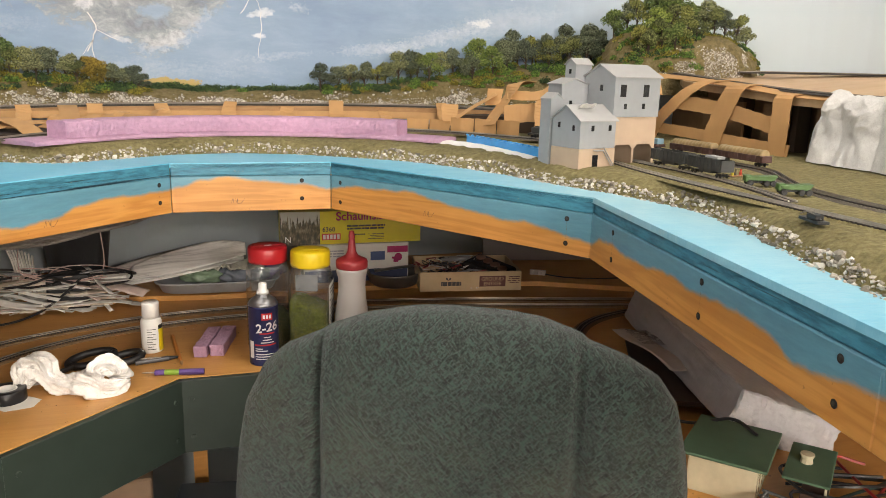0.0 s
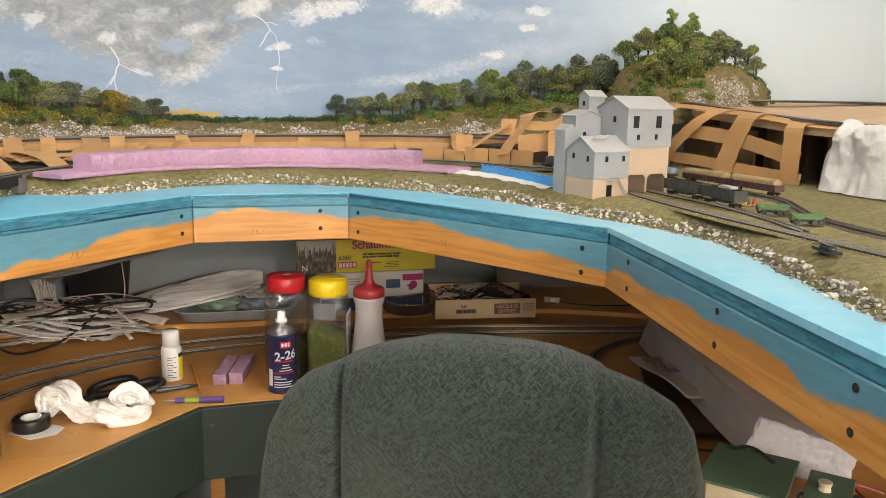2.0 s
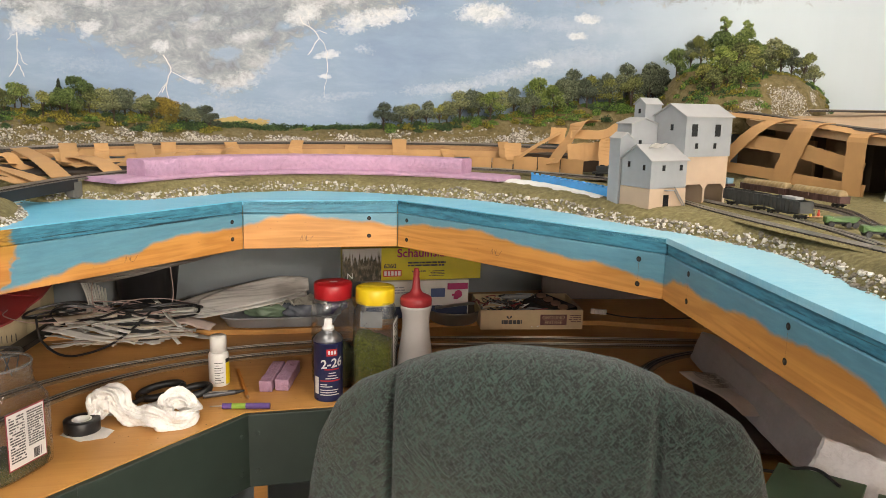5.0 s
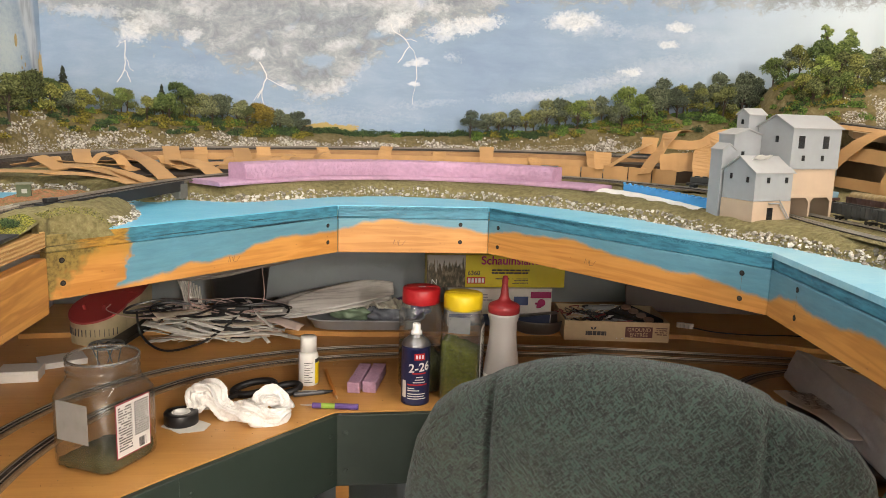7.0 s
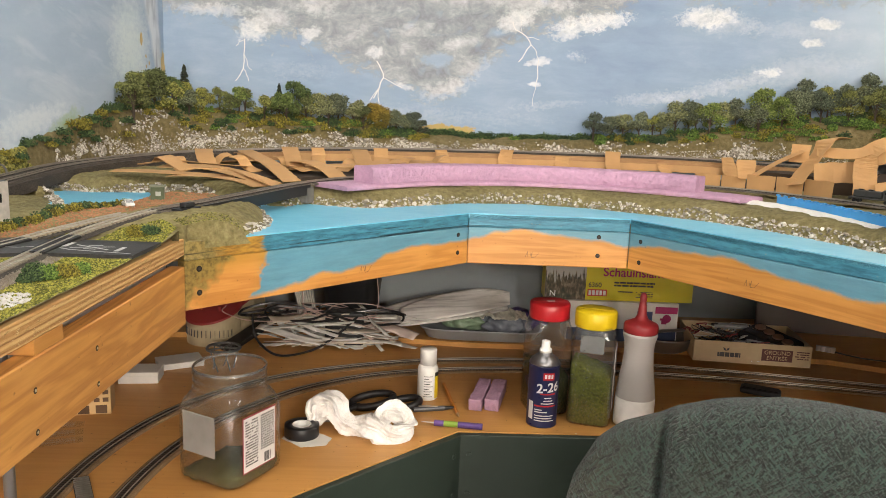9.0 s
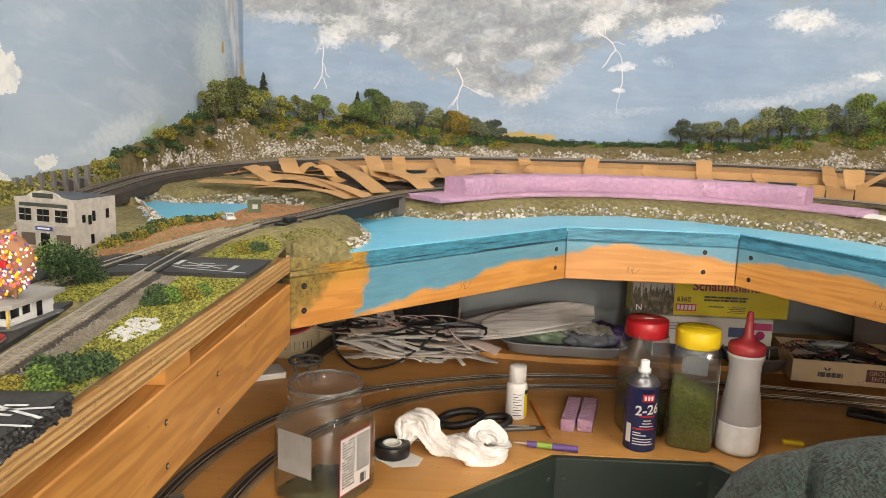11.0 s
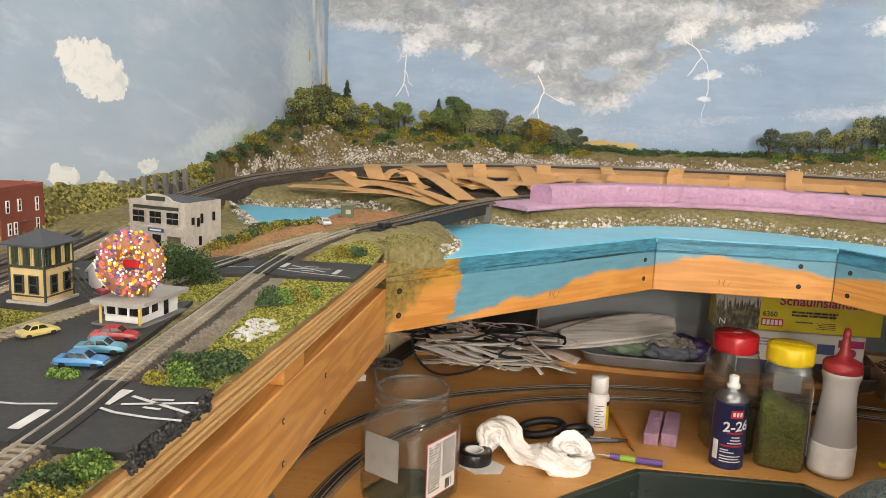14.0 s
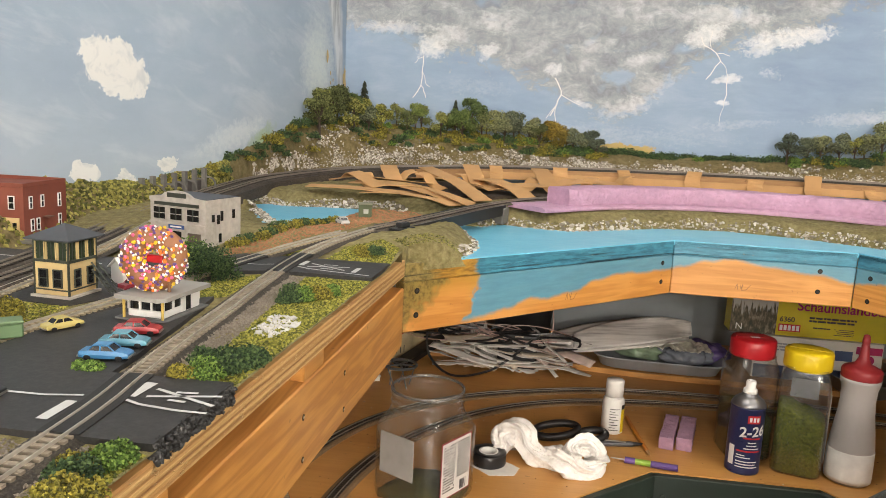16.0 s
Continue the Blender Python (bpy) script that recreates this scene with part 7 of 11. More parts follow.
patch("trackside_gravel", [(-0.435, 0.30), (-0.445, 0.468), (-0.488, 0.468), (-0.485, 0.30)], None, GRAVEL, "grey-brown ballast along the front track", 2600, 0.0007, 0.0016, 39)
patch("orange_gravel", [(-0.585, 0.925), (-0.556, 0.925), (-0.540, 0.965), (-0.525, 1.005), (-0.508, 1.04), (-0.488, 1.075), (-0.466, 1.13), (-0.43, 1.20), (-0.41, 1.255), (-0.46, 1.285), (-0.52, 1.27), (-0.545, 1.20), (-0.552, 1.10), (-0.565, 1.03), (-0.585, 0.97)], None, ORANGE_GRAVEL, "orange-brown gravel by the pond", 3400, 0.0008, 0.0019, 40)
patch("white_stones", [(-0.428, 0.654), (-0.420, 0.69), (-0.430, 0.715), (-0.446, 0.715), (-0.449, 0.668)], None, plain("white_stone", (0.50, 0.49, 0.47), 0.9, 0, 0.2), "heap of small white stones on the grass", 230, 0.0012, 0.0029, 41, category="stones")
rng_b = random.Random(77)
spill = []
for _ in range(520):
    f = rng_b.random() ** 1.4 * 0.19
    x, y = C0[0] + (C1[0] - C0[0]) * f, C0[1] + (C1[1] - C0[1]) * f
    back = rng_b.uniform(0.001, 0.028)
    x, y = x - 0.70 * back, y + 0.715 * back
    spill.append(((x, y, float(land_z(np.array([x]), np.array([y]))[0]) + 0.0005), rng_b.uniform(0.0006, 0.0013)))
tagged(raw("edge_moss", *lumps(spill, rng_b, 0.45, 0.7, True), MOSS), "yellow-green flock spilling over the bench corner", "ground cover", kind="stuff")
moss = []
for _ in range(5200):
    k = rng_b.uniform(0.4, 3.3)
    p = hill_line(k, rng_b.uniform(0.0, 0.97) ** 0.8)
    r = rng_b.uniform(0.0012, 0.0030)
    moss.append(((p.x + 0.001, p.y, p.z + 0.003 * noise.noise(p * 70)), r))
tagged(raw("slope_moss", *lumps(moss, rng_b, 0.45), MOSS), "mottled yellow-green flock on the slope by the wall", "ground cover", kind="stuff")
for k, v, r, mat in ((2.25, 0.55, 0.014, SHRUB_Y), (2.35, 0.75, 0.012, SHRUB), (1.0, 0.8, 0.010, SHRUB), (1.25, 0.85, 0.010, SHRUB_Y), (3.0, 0.4, 0.012, SHRUB_Y), (2.7, 0.6, 0.010, SHRUB)):
    p = hill_line(k, v)
    shrub("shrub", [(p.x, p.y, p.z - 0.001, r), (p.x + 0.006, p.y + 0.012, p.z - 0.002, r * 0.8)], rng_b, mat, "flock bush on the mossy slope by the wall")
for x, y, r, mat, words in ((-0.446, 0.566, 0.010, SHRUB_Y, "yellow-green flock bush beside the front track"), (-0.437, 0.570, 0.012, SHRUB_G, "green flock bush beside the front track"), (-0.430, 0.583, 0.014, SHRUB, "dark green flock bush beside the front track"), (-0.421, 0.598, 0.012, SHRUB, "dark green flock bush beside the front track"), (-0.440, 0.588, 0.011, SHRUB, "dark green flock bush beside the front track"),
                            (-0.450, 0.762, 0.013, SHRUB, "dark green flock bush by the bench edge"), (-0.440, 0.768, 0.012, SHRUB_G, "green flock bush by the bench edge"), (-0.430, 0.778, 0.010, SHRUB_Y, "yellow-green flock bush by the bench edge"), (-0.423, 0.792, 0.009, SHRUB_G, "green flock bush by the bench edge"),
                            (-0.425, 0.975, 0.011, SHRUB, "dark green flock bush on the mound"), (-0.44, 0.965, 0.010, SHRUB_Y, "yellow-green flock bush on the mound"), (-0.427, 0.452, 0.011, SHRUB_G, "dark green flock bush at the road edge"), (-0.437, 0.448, 0.009, SHRUB_Y, "yellow-green flock bush at the road edge"), (-0.426, 0.425, 0.012, SHRUB_Y, "green flock bush at the road edge"), (-0.434, 0.432, 0.010, SHRUB, "dark green flock bush at the road edge"),
                            (-0.501, 0.5615, 0.0075, SHRUB_G, "green flock bush before the blue car"), (-0.511, 0.560, 0.0070, SHRUB_G, "green flock bush before the blue car"), (-0.615, 0.635, 0.014, SHRUB_Y, "yellow-green flock bush between the tracks"), (-0.63, 0.66, 0.012, SHRUB_Y, "yellow-green flock bush between the tracks"), (-0.61, 0.60, 0.012, SHRUB_G, "green flock bush between the tracks"),
                            (-0.556, 0.815, 0.026, SHRUB, "dark green flock bush behind the donut shop"), (-0.570, 0.835, 0.024, SHRUB_G, "dark green flock bush behind the donut shop"), (-0.540, 0.830, 0.019, SHRUB, "dark green flock bush behind the donut shop")):
    z = float(land_z(np.array([x]), np.array([y]))[0]) - 0.001
    shrub("bush", [(x + rng_b.uniform(-0.5, 0.5) * r, y + rng_b.uniform(-0.5, 0.5) * r, z + (0.0, 0.2, 0.4, 0.25)[j] * r * (2 if r > 0.015 else 1), r * rng_b.uniform(0.55, 0.95)) for j in range(4)], rng_b, mat, words, 0.00085, 460, "town bushes")
for i in range(13):
    f = i / 12
    x, y = -0.582 + 0.052 * f + rng_b.uniform(-0.006, 0.006), 0.965 + 0.185 * f
    z = float(land_z(np.array([x]), np.array([y]))[0]) - 0.001
    shrub("bush", [(x, y, z, 0.0105), (x + 0.006, y + 0.008, z + 0.003, 0.0085)], rng_b, SHRUB if i % 2 else SHRUB_Y, "flock bush in the hedge along the pond", 0.0011, 230, "pond hedge")

# buildings
CREAM = plain("model_cream", (0.56, 0.42, 0.20), 0.6, 0, 0.08, 120)
DARK_TRIM = plain("model_dark_trim", (0.035, 0.04, 0.028), 0.6, 0, 0.2, 120)
SLATE = plain("model_slate_roof", (0.055, 0.06, 0.07), 0.65, 0, 0.15, 120, 0.3)
BRICK_RED = plain("model_brick_red", (0.20, 0.052, 0.030), 0.7, 0, 0.12, 160, 0.3)
STONE_PALE = plain("model_limestone", (0.42, 0.385, 0.34), 0.75, 0, 0.28, 160, 0.4)
SIGN_BLUE = plain("sign_blue", (0.03, 0.07, 0.22), 0.5)


def signal_tower():
    ob = thing("signal_tower", "cream and dark green signal tower model with slate hip roof", "model building", pose(-0.6265, 0.7245, TOWN_Z, 0, 0, -5))
    w, d = 0.031, 0.033
    part("plinth", one_box(0, 0, 0, w + 0.005, d + 0.005, 0.002), STONE_PALE, ob)
    part("lower_wall", one_box(0, 0, 0.0021, w, d, 0.0262, 0.0004), CREAM, ob)
    part("upper_wall", one_box(0, 0, 0.0305, w - 0.0016, d - 0.0016, 0.0158), plain("tower_glass", (0.035, 0.05, 0.03), 0.25), ob, "dark green window band")
    for z in (0.0058, 0.0284):
        part("trim_band", one_box(0, 0, z, w + 0.0012, d + 0.0012, 0.0011 if z < 0.01 else 0.002), DARK_TRIM, ob)
    part("trim_band", one_box(0, 0, 0.0446, w + 0.001, d + 0.001, 0.0018), DARK_TRIM, ob)
    for sa in (-1, 1):
        for sb in (-1, 1):
            part("corner_board", one_box(sa * (w / 2), sb * (d / 2), 0.0022, 0.0014, 0.0014, 0.044), DARK_TRIM, ob)
    for k in range(4):
        for j in (-0.0009, 0.0009):
            if 0 < k < 3 or (k == 0) == (j > 0):
                part("mullion", one_box(-w / 2 + k * w / 3 + j, -d / 2 + 0.0002, 0.0305, 0.0009, 0.0012, 0.0142), CREAM, ob)
                part("mullion", one_box(w / 2 - 0.0002, -d / 2 + k * d / 3 + j, 0.0305, 0.0012, 0.0009, 0.0142), CREAM, ob)
    for k in range(3):
        part("glazing_bar", one_box(-w / 2 + (k + 0.5) * w / 3, -d / 2 + 0.0006, 0.0305, 0.0005, 0.0009, 0.0142), DARK_TRIM, ob)
        part("glazing_bar", one_box(w / 2 - 0.0006, -d / 2 + (k + 0.5) * d / 3, 0.0305, 0.0009, 0.0005, 0.0142), DARK_TRIM, ob)
    for k in (-0.0068, 0.0062):
        opening(ob, k, -d / 2 - 0.0002, 0.0092, 0.0066, 0.0130, "front", None, DARK_TRIM)
    for k in (-0.0075, 0.0075):
        opening(ob, w / 2 + 0.0002, k, 0.0092, 0.0058, 0.0130, "far", None, DARK_TRIM)
    bm = bmesh.new()
    o = 0.0052
    base = [bm.verts.new((x, y, 0.0464)) for x, y in ((-w / 2 - o, -d / 2 - o), (w / 2 + o, -d / 2 - o), (w / 2 + o, d / 2 + o), (-w / 2 - o, d / 2 + o))]
    lip = [bm.verts.new((v.co.x, v.co.y, 0.0474)) for v in base]
    top = bm.verts.new((0, 0, 0.0578))
    bm.faces.new(base[::-1])
    for i in range(4):
        bm.faces.new((base[i], base[(i + 1) % 4], lip[(i + 1) % 4], lip[i]))
        bm.faces.new((lip[i], lip[(i + 1) % 4], top))
    part("hip_roof", bm, SLATE, ob, "dark slate hip roof")
    bm = bmesh.new()
    for b in (0.008, 0.014):
        for z in (0.026, 0.020):
            tube([(w / 2 + 0.002, b, z), (w / 2 + 0.020, b, z - 0.019)], 0.0007, bm, 5)
    for k in range(6):
        box(bm, w / 2 + 0.003 + k * 0.003, 0.011, 0.017 - k * 0.0029, 0.003, 0.006, 0.0007)
    part("stair", bm, DARK_TRIM, ob)


signal_tower()
shed = thing("white_shed", "small white shed with a pitched roof behind the signal tower", "model building", pose(-0.604, 0.778, TOWN_Z, 0, 0, -30))
gable_house("walls", shed, -0.010, 0.010, -0.010, 0.010, 0, 0.014, 0.021, WHITE, WHITE, 0.002, "b")


def donut_shop():
    ob = thing("donut_shop", "white drive-in shop with a giant sprinkled donut on its roof", "model building", pose(-0.523, 0.688, RZ, 0, 0, -6) @ Matrix.Diagonal((0.94, 0.94, 0.94, 1)))
    GLAZE = plain("donut_dough", (0.27, 0.115, 0.048), 0.55, 0, 0.2, 120, 0.4)
    part("forecourt", prism([(-0.022, -0.032), (0.012, -0.034), (0.020, -0.026), (0.021, 0.030), (-0.022, 0.030)], 0.0001, 0.0016), plain("grey_kerb", (0.16, 0.16, 0.16), 0.8), ob)
    part("lower_wall", one_box(0, 0, 0.0017, 0.031, 0.050, 0.0052, 0.0005), WHITE, ob)
    part("glazing", one_box(0, 0.0005, 0.0070, 0.029, 0.047, 0.0094), GLASS_DARK, ob, "dark shop windows")
    for a, b in ((-0.0150, -0.0245), (-0.005, -0.0247), (0.005, -0.0247), (0.0150, -0.0245), (0.0152, -0.012), (0.0152, 0.000), (0.0150, 0.0245), (-0.0150, 0.0245), (-0.0152, -0.005), (-0.0152, 0.010)):
        part("window_post", one_box(a, b, 0.0070, 0.0015, 0.0015, 0.0094), WHITE, ob)
    part("rear_wall", one_box(0.0, 0.0125, 0.0017, 0.0312, 0.0245, 0.0146), WHITE, ob)
    part("side_door", one_box(0.0159, 0.008, 0.0022, 0.0006, 0.006, 0.0115), GLASS_DARK, ob)
    part("roof_slab", prism([(-0.021, -0.034), (0.017, -0.036), (0.022, -0.030), (0.023, 0.030), (-0.021, 0.030)], 0.0165, 0.0198), plain("pale_grey_roof", (0.30, 0.285, 0.26), 0.7, 0, 0.12), ob, "flat grey roof slab")
    for a, b in ((-0.015, -0.0305), (0.0165, -0.028)):
        part("canopy_post", lathe([(0.0011, 0.0017), (0.0011, 0.0165)], 8, m=Matrix.Translation((a, b, 0))), plain("yellow_post", (0.60, 0.42, 0.10), 0.5), ob)
    # the donut stands upright over the front edge and looks outwards
    R, r = 0.0160, 0.0093
    m = Matrix.Translation((-0.001, -0.012, 0.0198 + R + r)) @ Matrix.Rotation(radians(24), 4, "Z") @ Matrix.Rotation(math.pi / 2, 4, "X")
    bm = bmesh.new()
    rings = []
    for i in range(48):
        a = 2 * math.pi * i / 48
        ring = []
        for j in range(20):
            b = 2 * math.pi * j / 20
            k = r * (1 + 0.05 * math.sin(3 * a + 2 * b))
            ring.append(bm.verts.new(m @ Vector(((R + k * math.cos(b)) * math.cos(a), (R + k * math.cos(b)) * math.sin(a), k * math.sin(b) * 0.85))))
        rings.append(ring)
    for i in range(48):
        for j in range(20):
            bm.faces.new((rings[i][j], rings[(i + 1) % 48][j], rings[(i + 1) % 48][(j + 1) % 20], rings[i][(j + 1) % 20]))
    donut = part("donut", bm, GLAZE, ob, "brown glazed donut covered in coloured sprinkles", True)
    rng = random.Random(3)
    paints = [plain("sprinkle_" + n, c, 0.35, 0, 0.05) for n, c in (("white", (0.8, 0.8, 0.78)), ("yellow", (0.75, 0.5, 0.02)), ("pink", (0.7, 0.13, 0.28)), ("orange", (0.75, 0.2, 0.02)), ("violet", (0.12, 0.06, 0.22)))]
    for n in range(430):
        a, b = rng.uniform(0, 2 * math.pi), rng.uniform(0.05, math.pi - 0.05) if n % 5 else rng.uniform(-math.pi, 0)
        rr = r * 1.02
        p = m @ Vector(((R + rr * math.cos(b)) * math.cos(a), (R + rr * math.cos(b)) * math.sin(a), rr * math.sin(b) * 0.87))
        if n < len(paints):
            vv, ff = lumps([((0, 0, 0), 0.00135)], rng, 0.05)
            paints[n] = (paints[n], raw("sprinkle", vv, ff, paints[n], donut).data)
            s = [o for o in donut.children][-1]
        else:
            s = new("sprinkle", rng.choices(paints, (4, 2.2, 2.4, 1.3, 3.2))[0][1])
            s.parent = donut
        s.location = p
        s.scale = (rng.uniform(0.75, 1.35),) * 3
    part("sign_panel", one_box(-0.001, -0.012, 0.0198 + R + r - 0.003, 0.0155, 0.004, 0.006, 0.0008), plain("sign_red", (0.45, 0.01, 0.015), 0.4), ob, "red sign in the hole of the donut")
    for a in (-0.012, 0.012):
        part("donut_stay", lathe([(0.0014, 0.0199), (0.0014, 0.030)], 8, m=Matrix.Translation((a, -0.012, 0))), plain("stay_brown", (0.2, 0.1, 0.05), 0.6), ob)


donut_shop()


def bank():
    ob = thing("corner_store", "pale stone two-storey corner store with a blue sign", "model building", pose(-0.609, 0.945, TOWN_Z, 0, 0, -14))
    # local: the front lies on b = 0 and runs towards -a, the side on a = 0 towards +b
    W, D, H = 0.076, 0.062, 0.054
    part("wall", one_box(-W / 2, D / 2, 0, W, D, H, 0.0004), STONE_PALE, ob)
    bm = bmesh.new()
    pts = [(-W, H)] + [(-W * 0.78 + W * 0.56 * i / 10, H + 0.002 + 0.0065 * math.sin(math.pi * i / 10) ** 0.6) for i in range(11)] + [(0, H), (0, H - 0.004), (-W, H - 0.004)]
    f, k = [bm.verts.new((a, -0.0012, z)) for a, z in pts], [bm.verts.new((a, 0.0016, z)) for a, z in pts]
    bm.faces.new(f)
    bm.faces.new(k[::-1])
    for i in range(len(pts)):
        j = (i + 1) % len(pts)
        bm.faces.new((f[i], k[i], k[j], f[j]))
    bmesh.ops.recalc_face_normals(bm, faces=bm.faces)
    part("parapet", bm, STONE_PALE, ob, "arched stone parapet")
    part("name_panel", one_box(-W * 0.5, -0.0016, H + 0.0008, 0.026, 0.0008, 0.005, 0.0003), DARK_TRIM, ob)
    part("cornice", one_box(-W * 0.5, -0.0018, H - 0.0085, 0.060, 0.0016, 0.0035), DARK_TRIM, ob, "dark cornice band")
    part("roof", one_box(-W / 2, D / 2 + 0.002, H + 0.0001, W - 0.004, D - 0.006, 0.0006), SLATE, ob)
    for a in (-0.062, -0.039, -0.016):
        opening(ob, a, -0.0002, 0.030, 0.016, 0.013, "front", None, STONE_PALE)
        part("sash_bar", one_box(a, -0.0012, 0.030, 0.0012, 0.0012, 0.013), DARK_TRIM, ob)
    part("belt_course", one_box(-W * 0.5, -0.0012, 0.0245, W, 0.0024, 0.0022), STONE_PALE, ob)
    sign = part("sign_board", one_box(-0.038, -0.0022, 0.0205, 0.021, 0.001, 0.0045), SIGN_BLUE, ob, "blue sign board")
    part("sign_bar", one_box(-0.038, -0.0029, 0.022, 0.015, 0.0003, 0.0016), WHITE, sign)
    part("door", one_box(-0.038, -0.0009, 0.0005, 0.011, 0.001, 0.017), GLASS_DARK, ob)
    for a in (-0.060, -0.015):
        opening(ob, a, -0.0002, 0.004, 0.017, 0.013, "front", plain("shop_window", (0.10, 0.075, 0.06), 0.3))
    for b, z, h in ((0.012, 0.030, 0.008), (0.021, 0.027, 0.010), (0.027, 0.030, 0.011), (0.048, 0.031, 0.010), (0.024, 0.006, 0.010)):
        opening(ob, 0.0, b, z, 0.004, h, "far")
    return ob


bank()


def brick_block():
    ob = thing("brick_store", "red brick two-storey store model with white window frames", "model building", pose(-0.803, 0.917, 1.1155, 0, 0, 4))
    W, D, H = 0.085, 0.084, 0.0555
    part("wall", one_box(-W / 2, D / 2, 0, W, D, H, 0.0004), BRICK_RED, ob)
    bm = bmesh.new()
    for a, b, sa, sb in ((-W / 2, 0.0012, W, 0.0024), (-W / 2, D - 0.0012, W, 0.0024), (-0.0012, D / 2, 0.0024, D - 0.005), (-W + 0.0012, D / 2, 0.0024, D - 0.005)):
        box(bm, a, b, H + 0.0001, sa, sb, 0.004)
    part("parapet", bm, BRICK_RED, ob)
    for b, z, h in ((0.012, 0.032, 0.012), (0.034, 0.032, 0.012), (0.068, 0.029, 0.014), (0.014, 0.007, 0.012), (0.025, 0.007, 0.012), (0.068, 0.006, 0.013)):
        opening(ob, 0.0, b, z, 0.0042, h, "far", None, WHITE)
    for a in (-0.013, -0.032, -0.052):
        opening(ob, a, 0.0, 0.032, 0.0055, 0.013, "front", None, WHITE)
    part("shop_front", one_box(-0.022, -0.0008, 0.0005, 0.034, 0.0016, 0.0215), CREAM, ob, "cream shop front")
    for a, w in ((-0.009, 0.005), (-0.022, 0.010), (-0.034, 0.006)):
        opening(ob, a, -0.0018, 0.006, w, 0.011, "front", None, CREAM)
    part("awning", one_box(0.004, 0.040, 0.019, 0.008, 0.010, 0.0015), plain("awning_brown", (0.13, 0.06, 0.04), 0.6), ob)
    part("pavement", one_box(-W / 2 + 0.006, D / 2 - 0.004, -0.0035, W + 0.02, D + 0.02, 0.0034), CONCRETE, ob)


brick_block()


def car(x, y, turn, colour, label, z=RZ, group="model cars", size=0.92):
    ob = thing("model_car", label, "model car", pose(x, y, z, 0, 0, turn) @ Matrix.Diagonal((size, size, size * 0.88, 1)), group)
    paint = plain("car_paint", colour, 0.3, 0, 0.06, 60)
    bm = bmesh.new()
    sec = ((-0.0165, 0.0030, 0.0055, 0.8), (-0.0155, 0.0022, 0.0070, 0.95), (-0.008, 0.0018, 0.0078, 1), (0.003, 0.0018, 0.0078, 1), (0.0125, 0.0020, 0.0070, 0.97), (0.0162, 0.0026, 0.0055, 0.85))
    rings = [[bm.verts.new((a, s * 0.0062 * w * k, z)) for s, z, k in ((-1, lo, 0.92), (-1, (lo + hi) / 2, 1.05), (-1, hi, 0.94), (1, hi, 0.94), (1, (lo + hi) / 2, 1.05), (1, lo, 0.92))] for a, lo, hi, w in sec]
    for a, b in zip(rings, rings[1:]):
        for i in range(6):
            bm.faces.new((a[i], a[(i + 1) % 6], b[(i + 1) % 6], b[i]))
    bm.faces.new(rings[0][::-1])
    bm.faces.new(rings[-1])
    bmesh.ops.recalc_face_normals(bm, faces=bm.faces)
    part("body", bm, paint, ob)
    bm = bmesh.new()
    cab = ((-0.0098, 0.0078, 0.90), (-0.0062, 0.0112, 0.72), (0.0030, 0.0114, 0.72), (0.0070, 0.0078, 0.90))
    lo = [bm.verts.new((a, s * 0.0058 * 0.9, 0.0076)) for a, s in ((-0.0098, -1), (0.0072, -1), (0.0072, 1), (-0.0098, 1))]
    hi = [bm.verts.new((a, s * 0.0046, 0.0112)) for a, s in ((-0.0064, -1), (0.0030, -1), (0.0030, 1), (-0.0064, 1))]
    bm.faces.new(lo[::-1])
    for i in range(4):
        bm.faces.new((lo[i], lo[(i + 1) % 4], hi[(i + 1) % 4], hi[i]))
    bm.faces.new(hi)
    cabin = part("cabin", bm, GLASS_DARK, ob, "dark cabin windows")
    bm = bmesh.new()
    prism([(-0.0068, -0.0048), (0.0033, -0.0048), (0.0033, 0.0048), (-0.0068, 0.0048)], 0.0111, 0.0120, bm)
    for a0, a1 in ((-0.0100, -0.0066), (0.0074, 0.0032), (-0.0018, -0.0018)):
        for s in (-1, 1):
            tube([(a0, s * 0.0053, 0.0077), (a1, s * 0.0047, 0.0114)], 0.0005, bm, 4, 0.002)
    part("car_roof", bm, paint, ob)
    for a in (-0.0102, 0.0102):
        for s in (-1, 1):
            part("wheel", lathe([(0.0004, -0.0008), (0.0021, -0.0008), (0.0024, -0.0004), (0.0024, 0.0004), (0.0021, 0.0008), (0.0004, 0.0008)], 12, m=Matrix.Translation((a, s * 0.0056, 0.0024)) @ Matrix.Rotation(math.pi / 2, 4, "X")), BLACK, ob)
    for a in (-0.0168, 0.0166):
        part("bumper", one_box(a, 0, 0.0026, 0.0008, 0.0110, 0.0012), STEEL, ob)


car(-0.565, 0.627, 62, (0.55, 0.46, 0.16), "pale yellow model car parked on the lot", size=0.8)
car(-0.512, 0.630, 12, (0.36, 0.03, 0.035), "red model car parked on the lot")
car(-0.506, 0.603, 12, (0.09, 0.27, 0.36), "teal model car parked on the lot")
car(-0.503, 0.577, 8, (0.05, 0.19, 0.38), "bright blue model car parked on the lot")
car(-0.532, 0.503, 6, (0.02, 0.02, 0.022), "black model car on the road")
car(-0.578, 0.748, 60, (0.20, 0.01, 0.02), "dark red model car behind the shop")
car(-0.503, 1.118, 122, (0.62, 0.62, 0.60), "white model car parked by the pond", float(land_z(np.array([-0.503]), np.array([1.118]))[0]) + 0.0008)
bin_ = thing("skip_bin", "green rubbish skip beside the parking lot", "skip", pose(-0.588, 0.600, RZ, 0, 0, 40))
